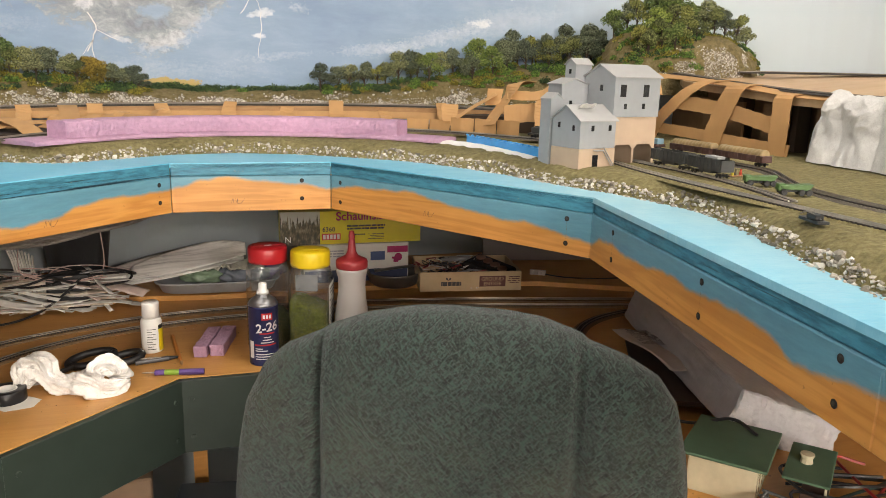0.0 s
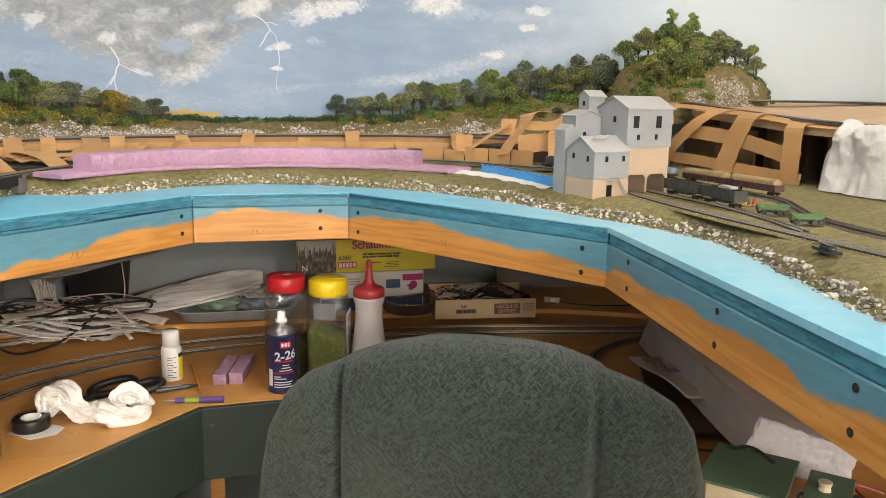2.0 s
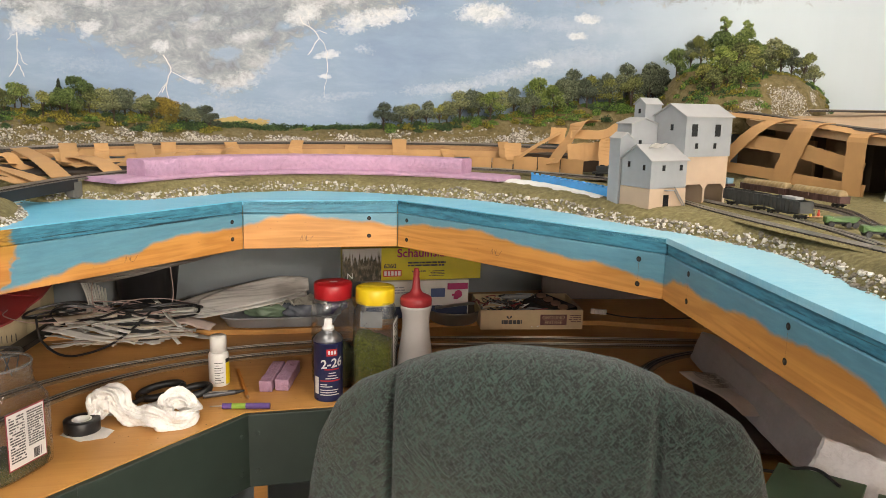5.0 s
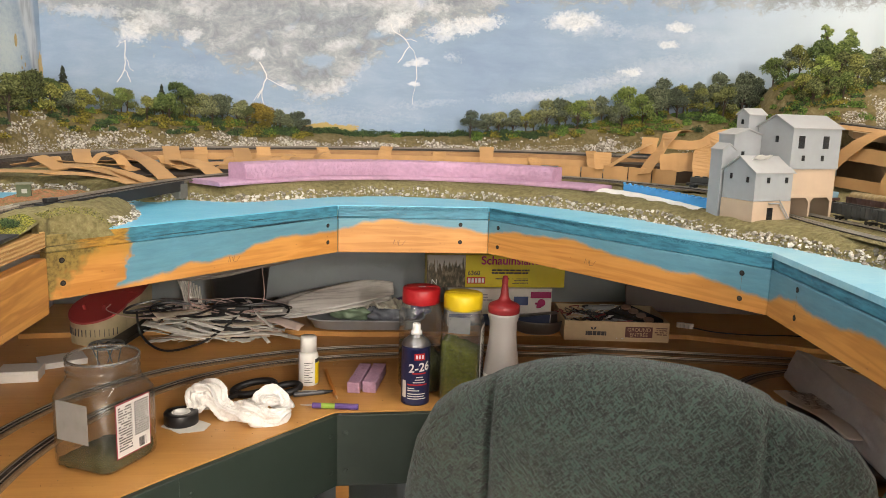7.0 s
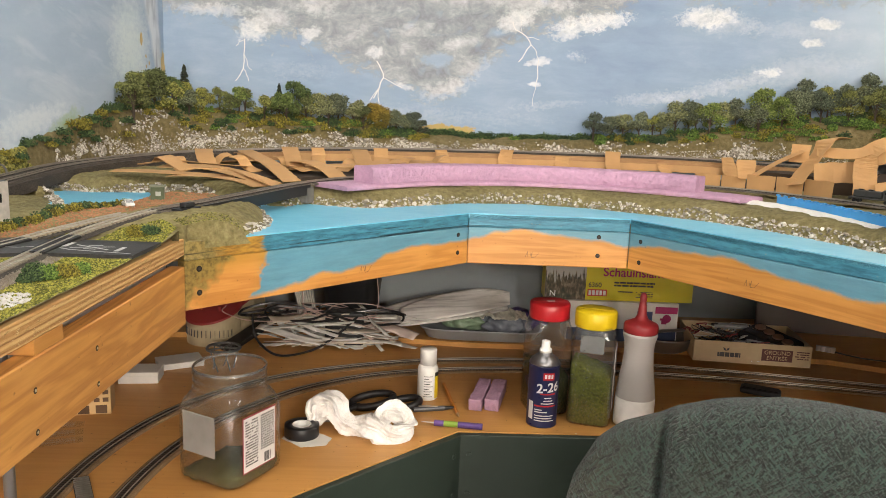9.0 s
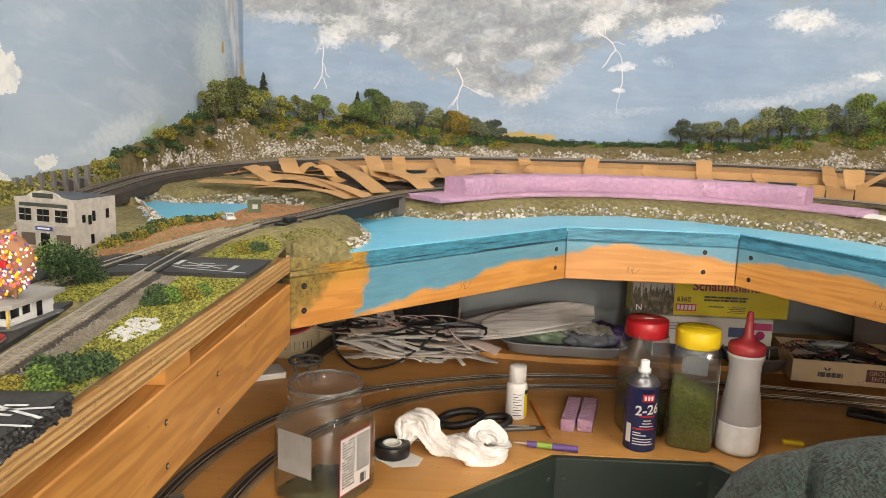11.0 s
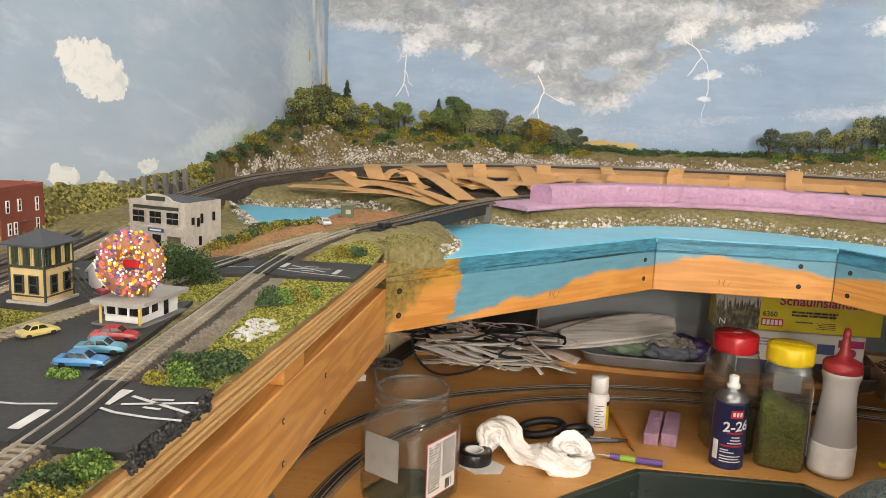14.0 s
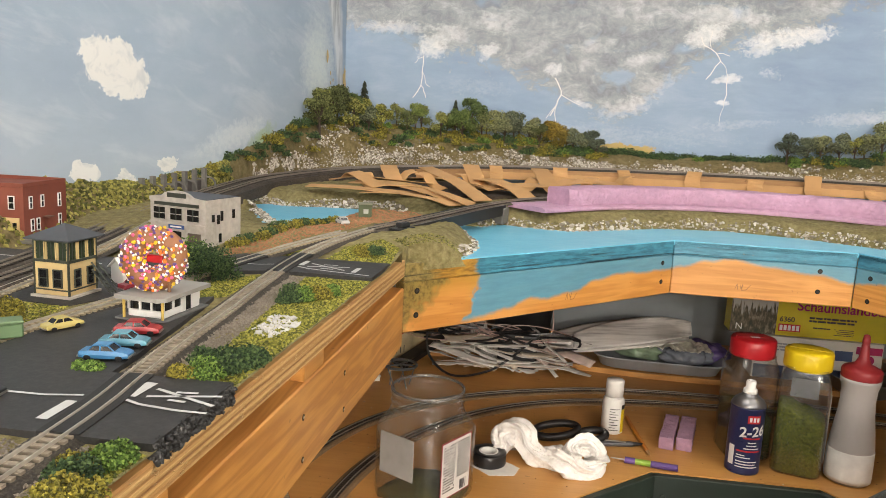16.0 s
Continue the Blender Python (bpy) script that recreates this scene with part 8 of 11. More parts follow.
part("bin", one_box(0, 0, 0, 0.022, 0.015, 0.009, 0.001), plain("skip_green", (0.10, 0.17, 0.08), 0.6), bin_)
part("lid", one_box(0, 0, 0.0091, 0.0225, 0.0155, 0.002, 0.0006), plain("skip_lid_green", (0.13, 0.20, 0.10), 0.6), bin_)
hut = thing("trackside_hut", "small dark green wooden hut beside the pond", "hut", pose(-0.494, 1.205, float(land_z(np.array([-0.494]), np.array([1.205]))[0]) - 0.0005, 0, 0, 15))
HUT_GREEN = plain("hut_green", (0.08, 0.10, 0.05), 0.7, 0, 0.2, 150)
part("wall", one_box(0, 0, 0, 0.018, 0.014, 0.019, 0.0003), HUT_GREEN, hut)
part("roof", one_box(0, 0, 0.0191, 0.022, 0.018, 0.0022, 0.0005), plain("hut_roof", (0.20, 0.20, 0.14), 0.7), hut)
part("window", one_box(0.001, -0.0072, 0.007, 0.007, 0.0006, 0.006), plain("hut_window", (0.4, 0.4, 0.36), 0.5), hut)

# the bulkhead with leaning posts behind the store
POST_GREY = plain("weathered_post", (0.15, 0.14, 0.13), 0.8, 0, 0.3, 150)
bulk = thing("bulkhead", "weathered grey timber bulkhead with seven leaning posts", "bulkhead")
for i in range(7):
    f = i / 6
    x, y = -0.846 + 0.041 * f, 1.24 + 0.125 * f
    top = 1.154 + 0.010 * f
    part("post", one_box(x, y, 1.120, 0.006, 0.0085, top + 0.002 - 1.120), POST_GREY, bulk)
    part("brace", tube([(x + 0.002, y + 0.003, top - 0.012), (x + 0.008, y + 0.008, top - 0.014), (x + 0.013, y + 0.012, top - 0.020), (x + 0.015, y + 0.015, 1.120)], 0.0017, seg=6), POST_GREY, bulk)
part("planking", prism([(-0.853, 1.235), (-0.812, 1.365), (-0.809, 1.365), (-0.850, 1.235)], 1.118, 1.146), plain("bulkhead_plank", (0.08, 0.072, 0.066), 0.8, 0, 0.3, 120), bulk)

# ---- things on the lower desk ----
def lettering(text, size, mat, parent, m, name="lettering", depth=0.0, bold=0.0):
    """Raised letters as one mesh; the text lies in the plane of m, facing its +z."""
    cu = bpy.data.curves.new("letters", "FONT")
    cu.offset = bold
    cu.body, cu.size, cu.align_x, cu.align_y, cu.extrude = text, size, "CENTER", "CENTER", depth
    tmp = bpy.data.objects.new("letters", cu)
    scene.collection.objects.link(tmp)
    dg = bpy.context.evaluated_depsgraph_get()
    me = bpy.data.meshes.new_from_object(tmp.evaluated_get(dg))
    bpy.data.objects.remove(tmp)
    me.transform(m)
    me.materials.clear()
    return link(name, me, mat, parent)


def clear_plastic(name, haze=0.03):
    """Thin clear plastic: see-through, glossy at its edges, with a faint haze of dust and scratches."""
    m, t, b = material(name, 0.12)
    out = t.nodes["Material Output"]
    w = place(t)
    b.inputs["Base Color"].default_value = (0.80, 0.80, 0.78, 1)
    see = node(t, "ShaderNodeBsdfTransparent", Color=(0.95, 0.955, 0.95, 1))
    shine = node(t, "ShaderNodeBsdfGlossy", Roughness=0.06)
    face = node(t, "ShaderNodeLayerWeight", Blend=0.5)
    relief = node(t, "ShaderNodeBump", Strength=0.12, Distance=0.001)
    t.links.new(noise_at(t, w, 25, 3), relief.inputs["Height"])
    t.links.new(relief.outputs[0], shine.inputs["Normal"])
    t.links.new(relief.outputs[0], face.inputs["Normal"])
    rim = calc(t, "ADD", 0.025, calc(t, "MULTIPLY", calc(t, "POWER", face.outputs["Facing"], 3.0), 0.55), True)
    dust = calc(t, "ADD", haze * 0.5, calc(t, "MULTIPLY", calc(t, "SUBTRACT", noise_at(t, w, 45, 5, 0.7), 0.5), haze * 4), True)
    first, second = t.nodes.new("ShaderNodeMixShader"), t.nodes.new("ShaderNodeMixShader")
    t.links.new(dust, first.inputs[0])
    t.links.new(see.outputs[0], first.inputs[1])
    t.links.new(b.outputs[0], first.inputs[2])
    t.links.new(rim, second.inputs[0])
    t.links.new(first.outputs[0], second.inputs[1])
    t.links.new(shine.outputs[0], second.inputs[2])
    t.links.new(second.outputs[0], out.inputs["Surface"])
    return m


CLEAR = clear_plastic("clear_plastic")
RED_CAP = plain("red_plastic", (0.42, 0.012, 0.018), 0.35, 0, 0.06)
YELLOW_CAP = plain("yellow_plastic", (0.72, 0.52, 0.01), 0.4, 0, 0.05)
TURF_YELLOW = speckle("yellow_green_turf", [(0.016, 0.024, 0.003), (0.15, 0.168, 0.018), (0.36, 0.36, 0.05)], 0.95, 250, 1.0, 0.004)
TURF_DARK = speckle("dark_green_turf", [(0.012, 0.017, 0.004), (0.055, 0.064, 0.014), (0.15, 0.155, 0.045)], 0.95, 420, 1.0, 0.004)
LABEL_WHITE = plain("label_paper", (0.66, 0.64, 0.60), 0.6, 0, 0.05, 200)
PRINT_DARK = plain("label_print", (0.05, 0.045, 0.045), 0.6, 0, 0.1, 300)


def shell(profile, wall, seg=40, square=0.0):
    """A hollow turned vessel from its outer profile, open at the top."""
    inner = [(max(0.001, r - wall), z) for r, z in profile]
    inner[0] = (inner[0][0], profile[0][1] + wall)
    return lathe([(0.0005, profile[0][1])] + profile + inner[::-1] + [(0.0005, profile[0][1] + wall)], seg, square)


def no_shadow(ob):
    ob.visible_shadow = False
    return ob


def bars(parent, m, w, h, rows, mat, seed, fill=0.85, bold=0.5):
    """Lines of unreadable print as plain bars, in the plane of m, centred."""
    rng = random.Random(seed)
    bm = bmesh.new()
    step = h / rows
    for i in range(rows):
        x = -w / 2
        while x < w / 2 - w * 0.04:
            n = min(w / 2 - x, w * rng.uniform(0.06, 0.22))
            if rng.random() < fill:
                z = h / 2 - (i + 0.5) * step
                vs = [m @ Vector((x + a * n * 0.88, z + b * step * bold / 2, 0)) for a, b in ((0, -1), (1, -1), (1, 1), (0, 1))]
                bm.faces.new([bm.verts.new(v) for v in vs])
            x += n
    return part("print_block", bm, mat, parent)


def on_face(x, y, z, turn):
    """A plane standing upright, facing the way the given turn (degrees from -y) points."""
    return pose(x, y, z, 90, 0, turn)


def shaker(x, y, turn, cap_mat, turf, fill, label):
    ob = thing("spice_jar", label, "jar", pose(x, y, DESK_Z + 0.0002, 0, 0, turn), "refilled spice jars")
    body = [(0.034, 0.0), (0.0375, 0.004), (0.0375, 0.135), (0.037, 0.150), (0.0335, 0.164), (0.0315, 0.170), (0.0315, 0.176)]
    no_shadow(part("jar_body", shell(body, 0.0012, 40, 0.8), CLEAR, ob, "clear plastic jar body", True))
    rng = random.Random(int(fill * 1000))
    bm = lathe([(0.0005, 0.002), (0.032, 0.002), (0.0355, 0.005), (0.0355, fill * 0.9), (0.034, fill), (0.02, fill * 1.05), (0.0005, fill * 1.03)], 36, 0.8)
    for v in bm.verts:
        n = noise.noise(v.co * 90) * 0.004 - 0.32 * v.co.x
        v.co += Vector((0, 0, n if v.co.z > fill * 0.8 else 0))
    part("turf_fill", bm, turf, ob, "ground foam turf inside the jar", True)
    n = 88
    bm = bmesh.new()
    prof = [(0.0005, 0.171), (0.0352, 0.171), (0.0360, 0.173), (0.0360, 0.197), (0.0345, 0.200), (0.0005, 0.2005)]
    lathe(prof, n, bm=bm)
    for v in bm.verts:                      # fine ridges round the rim
        if 0.172 < v.co.z < 0.198 and math.hypot(v.co.x, v.co.y) > 0.03:
            k = 1 + 0.006 * math.cos(math.atan2(v.co.y, v.co.x) * n / 2)
            v.co.x, v.co.y = v.co.x * k, v.co.y * k
    lid = part("lid", bm, cap_mat, ob, "ridged plastic lid", True)
    part("lid_flap", prism([(-0.030, -0.002), (0.030, -0.002), (0.024, 0.020), (-0.024, 0.020)], 0.2006, 0.2014), cap_mat, lid)
    return ob


red_jar = shaker(0.113, 1.447, 8, RED_CAP, TURF_DARK, 0.082, "clear spice jar with red lid, half full of dark turf")
yel_jar = shaker(0.186, 1.400, -18, YELLOW_CAP, TURF_YELLOW, 0.100, "clear spice jar with yellow lid, filled with green turf")
lab = part("side_label", one_box(0.0386, 0, 0.03, 0.0004, 0.056, 0.11), LABEL_WHITE, yel_jar, "white printed side label")
bars(lab, pose(0.0392, 0, 0.085, 90, 0, 90), 0.05, 0.10, 14, PRINT_DARK, 3)
part("neck_sticker", one_box(0, -0.0387, 0.132, 0.040, 0.0004, 0.030), plain("silver_foil", (0.24, 0.245, 0.25), 0.3, 0.8), yel_jar, "silvery foil sticker")
part("price_sticker", one_box(0.0, -0.004, 0.2016, 0.014, 0.007, 0.0004), LABEL_WHITE, red_jar, "small white sticker on the lid")


def spray_can():
    ob = thing("spray_can", "dark blue aerosol lubricant can with a white nozzle", "spray can", pose(0.0975, 1.377, DESK_Z + 0.0002, 0, 0, 10))
    navy = plain("navy_label", (0.016, 0.022, 0.085), 0.3, 0, 0.08)
    part("can_body", lathe([(0.0005, 0.001), (0.0235, 0.001), (0.0255, 0.0), (0.0265, 0.002), (0.0262, 0.004), (0.0262, 0.106), (0.0268, 0.107), (0.0268, 0.109)], 40), navy, ob, "", True)
    part("can_top", lathe([(0.0262, 0.1092), (0.0266, 0.111), (0.0225, 0.118), (0.0145, 0.124), (0.012, 0.1255), (0.0120, 0.1285), (0.0005, 0.1285)], 40), plain("bare_can_steel", (0.25, 0.25, 0.26), 0.35, 0.85), ob, "bare steel shoulder", True)
    part("nozzle", lathe([(0.0105, 0.1286), (0.0105, 0.1345), (0.0075, 0.136), (0.0075, 0.147), (0.0065, 0.1485), (0.0035, 0.1485), (0.003, 0.144), (0.0005, 0.144)], 24), WHITE, ob, "white spray nozzle", True)

    def wrap(name, a0, a1, z0, z1, mat, lift=0.0003):
        bm = bmesh.new()
        n = 10
        r = 0.0262 + lift
        lo = [bm.verts.new((r * math.sin(radians(a0 + (a1 - a0) * i / n)), -r * math.cos(radians(a0 + (a1 - a0) * i / n)), z0)) for i in range(n + 1)]
        hi = [bm.verts.new((v.co.x, v.co.y, z1)) for v in lo]
        for i in range(n):
            bm.faces.new((lo[i], lo[i + 1], hi[i + 1], hi[i]))
        return part(name, bm, mat, ob)

    red = plain("label_red", (0.52, 0.02, 0.025), 0.35)
    wrap("brand_plate", -22, 22, 0.086, 0.099, red)
    for a in (-12, 0, 12):
        wrap("brand_bar", a - 4, a + 4, 0.089, 0.096, WHITE, 0.0006)
    me = lettering("2-26", 0.023, WHITE, ob, pose(0, 0, 0), "can_number", bold=0.0005).data
    for v in me.vertices:
        a = v.co.x / 0.0270
        v.co = (0.0270 * math.sin(a), -0.0270 * math.cos(a), 0.072 + v.co.y + 0.12 * v.co.x)
    for a0, a1, z0, mat in ((-30, 30, 0.060, red), (-14, 14, 0.0535, WHITE), (-18, 18, 0.0485, WHITE), (-26, 26, 0.0435, WHITE), (-50, 36, 0.0385, red), (-48, -20, 0.032, WHITE), (-48, 0, 0.028, WHITE), (-48, 26, 0.0215, WHITE), (-48, 20, 0.017, WHITE), (-48, 30, 0.0125, WHITE)):
        wrap("print_line", a0, a1, z0, z0 + (0.0026 if mat is red else 0.0018), mat)
    wrap("barcode_panel", -78, -56, 0.014, 0.046, WHITE)


spray_can()


def squeeze_bottle():
    ob = thing("squeeze_bottle", "translucent white squeeze bottle with a red spout cap", "squeeze bottle", pose(0.259, 1.379, DESK_Z + 0.0002, 0, 0, 0))
    m, t, b = material("milky_plastic", 0.4)
    b.inputs["Base Color"].default_value = (0.42, 0.395, 0.375, 1)
    b.inputs["Subsurface Weight"].default_value = 0.4
    b.inputs["Subsurface Radius"].default_value = (0.01, 0.01, 0.01)
    bump(t, b, noise_at(t, place(t), 60, 4), 0.08, 0.001)
    part("bottle", lathe([(0.0005, 0.0), (0.030, 0.0), (0.0335, 0.003), (0.0340, 0.012), (0.0335, 0.055), (0.0300, 0.085), (0.0265, 0.110), (0.0250, 0.130), (0.0255, 0.150), (0.0290, 0.163), (0.0290, 0.168), (0.0005, 0.168)], 40), m, ob, "", True)
    part("fluid_level", lathe([(0.0342, 0.004), (0.0345, 0.010), (0.0341, 0.052), (0.0339, 0.0535)], 40), plain("white_fluid", (0.78, 0.77, 0.74), 0.4), ob, "white contents showing through", True)
    bm = lathe([(0.0005, 0.1682), (0.0285, 0.1682), (0.0292, 0.170), (0.0292, 0.180), (0.0275, 0.1835), (0.0200, 0.187), (0.0120, 0.191), (0.0080, 0.199), (0.0058, 0.220), (0.0050, 0.2215), (0.0058, 0.223), (0.0058, 0.229), (0.0042, 0.236), (0.0005, 0.2375)], 36)
    part("spout_cap", bm, plain("dull_red_plastic", (0.30, 0.022, 0.026), 0.45, 0, 0.1), ob, "dull red spout cap", True)


squeeze_bottle()


def glue_bottle():
    ob = thing("paint_bottle", "small white craft paint bottle with a yellow label strip", "bottle", pose(-0.100, 1.480, DESK_Z + 0.0002, 0, 0, 20))
    part("bottle", lathe([(0.0005, 0), (0.017, 0), (0.0190, 0.002), (0.0190, 0.058), (0.0175, 0.063), (0.0150, 0.066), (0.0005, 0.066)], 32), WHITE, ob, "", True)
    part("cap", lathe([(0.0005, 0.0662), (0.0155, 0.0662), (0.0155, 0.094), (0.0145, 0.096), (0.0005, 0.0965)], 28), WHITE, ob, "white screw cap", True)

    def band(name, a0, a1, z0, z1, mat):
        bm = bmesh.new()
        lo = [bm.verts.new((0.0193 * math.sin(radians(a)), -0.0193 * math.cos(radians(a)), z0)) for a in np.linspace(a0, a1, 9)]
        hi = [bm.verts.new((v.co.x, v.co.y, z1)) for v in lo]
        for i in range(8):
            bm.faces.new((lo[i], lo[i + 1], hi[i + 1], hi[i]))
        part(name, bm, mat, ob)

    band("label_strip", 22, 70, 0.004, 0.046, YELLOW_CAP)
    band("label_head", 22, 70, 0.0462, 0.054, BLACK)
    for i in range(9):
        band("print_line", -42, (8, -8, 4, -14)[i % 4], 0.008 + i * 0.0048, 0.0092 + i * 0.0048, PRINT_DARK)


glue_bottle()


def big_jar():
    ob = thing("plastic_tub", "large clear square jar without lid, a little green turf inside", "jar", pose(-0.388, 1.172, DESK_Z + 0.0002, 0, 0, -30) @ Matrix.Diagonal((0.93, 0.93, 1.06, 1)))
    body = [(0.050, 0.0), (0.0585, 0.006), (0.0600, 0.014), (0.0600, 0.100), (0.0598, 0.112), (0.0570, 0.120), (0.0548, 0.123), (0.0565, 0.125), (0.0545, 0.128), (0.0545, 0.134), (0.0558, 0.136), (0.0545, 0.138), (0.0545, 0.144), (0.0562, 0.146), (0.0545, 0.149), (0.0545, 0.152)]
    bm = shell(body, 0.0014, 56, 0.0)
    for v in bm.verts:                      # square below, round at the neck
        k = 1 - smooth01((v.co.z - 0.098) / 0.026)
        r = math.hypot(v.co.x, v.co.y)
        if r > 0.01 and k > 0:
            a = math.atan2(v.co.y, v.co.x)
            f = (abs(math.cos(a)) ** 6 + abs(math.sin(a)) ** 6) ** (-1 / 6)
            v.co.x, v.co.y = v.co.x * (1 + (f - 1) * float(k)), v.co.y * (1 + (f - 1) * float(k))
    no_shadow(part("tub_body", bm, CLEAR, ob, "clear plastic body with a screw neck", True))
    bm = lathe([(0.0005, 0.003), (0.052, 0.003), (0.0565, 0.008), (0.056, 0.015), (0.035, 0.020), (0.0005, 0.023)], 40, 0.7)
    for v in bm.verts:
        if v.co.z > 0.006:
            v.co.z += noise.noise(v.co * 60) * 0.005 + v.co.x * 0.12
    part("turf_rest", bm, TURF_DARK, ob, "rest of green turf on the bottom", True)
    milky, mt, mb = material("milky_clear_rim", 0.25)
    mb.inputs["Base Color"].default_value = (0.55, 0.54, 0.52, 1)
    mb.inputs["Transmission Weight"].default_value = 0.88
    ring = [(0.0541 + 0.0019 * math.cos(a), 0.1520 + 0.0019 * math.sin(a)) for a in np.linspace(0, 2 * math.pi, 11)]
    no_shadow(part("rim", lathe(ring, 56), milky, ob, "rounded clear rim", True))
    lab = part("label", one_box(0.0612, -0.004, 0.022, 0.0004, 0.072, 0.078), plain("label_red_rim", (0.25, 0.03, 0.04), 0.5), ob, "white nutrition label with a red rim")
    part("label_field", one_box(0.0616, -0.004, 0.024, 0.0004, 0.068, 0.074), LABEL_WHITE, lab)
    bars(lab, pose(0.0622, -0.021, 0.063, 90, 0, 90), 0.028, 0.064, 17, PRINT_DARK, 5, 0.9, 0.55)
    bars(lab, pose(0.0622, 0.013, 0.070, 90, 0, 90), 0.030, 0.050, 15, PRINT_DARK, 6, 0.9, 0.6)
    bars(lab, pose(0.0622, 0.015, 0.033, 90, 0, 90), 0.018, 0.014, 1, PRINT_DARK, 7, 0.8, 0.95)
    part("rear_label", one_box(-0.006, -0.0602, 0.044, 0.064, 0.0004, 0.056), plain("frosted_label", (0.24, 0.23, 0.22), 0.7), ob, "blank back of a paper label")
    return ob


big_jar()


def tape_roll():
    ob = thing("tape_roll", "roll of black electrical tape lying on white paper", "tape", pose(-0.305, 1.300, DESK_Z + 0.0012, 0, 0, 25))
    bm = bmesh.new()
    lathe([(0.0155, 0), (0.0275, 0), (0.028, 0.001), (0.028, 0.018), (0.0275, 0.019), (0.0155, 0.019), (0.0155, 0)], 36, bm=bm)
    part("tape", bm, plain("black_tape", (0.012, 0.012, 0.013), 0.3, 0, 0.2), ob, "", True)
    bm = bmesh.new()
    lathe([(0.0130, 0), (0.0153, 0), (0.0153, 0.0192), (0.0130, 0.0192), (0.0130, 0)], 30, bm=bm)
    part("core", bm, WHITE, ob, "white cardboard core")


def crumpled(name, outline, z, mat, label, amp, seed, category="paper", thick=0.0004):
    bm = bmesh.new()
    xs, ys = [p[0] for p in outline], [p[1] for p in outline]
    n = 56
    g = {}
    for i in range(n + 1):
        for j in range(n + 1):
            x, y = min(xs) + (max(xs) - min(xs)) * i / n, min(ys) + (max(ys) - min(ys)) * j / n
            g[i, j] = bm.verts.new((x, y, z + amp * abs(noise.noise(Vector((x * 40, y * 40, seed)))) + amp * 0.4 * abs(noise.noise(Vector((x * 110, y * 110, seed))))))
    for i in range(n):
        for j in range(n):
            c = (g[i, j].co + g[i + 1, j + 1].co) / 2
            if inside(outline, np.array([c.x]), np.array([c.y]))[0]:
                bm.faces.new((g[i, j], g[i + 1, j], g[i + 1, j + 1], g[i, j + 1]))
    bmesh.ops.delete(bm, geom=[v for v in bm.verts if not v.link_faces], context="VERTS")
    ob = tagged(part(name, bm, mat, None, "", True), label, category)
    mod = ob.modifiers.new("thickness", "SOLIDIFY")
    mod.thickness, mod.offset = thick, 1
    return ob


crumpled("paper_scrap", [(-0.335, 1.285), (-0.30, 1.255), (-0.262, 1.262), (-0.255, 1.29), (-0.285, 1.315), (-0.325, 1.32)], DESK_Z + 0.0003, PAPER, "torn white paper scrap under the tape roll", 0.0012, 4)
tape_roll()


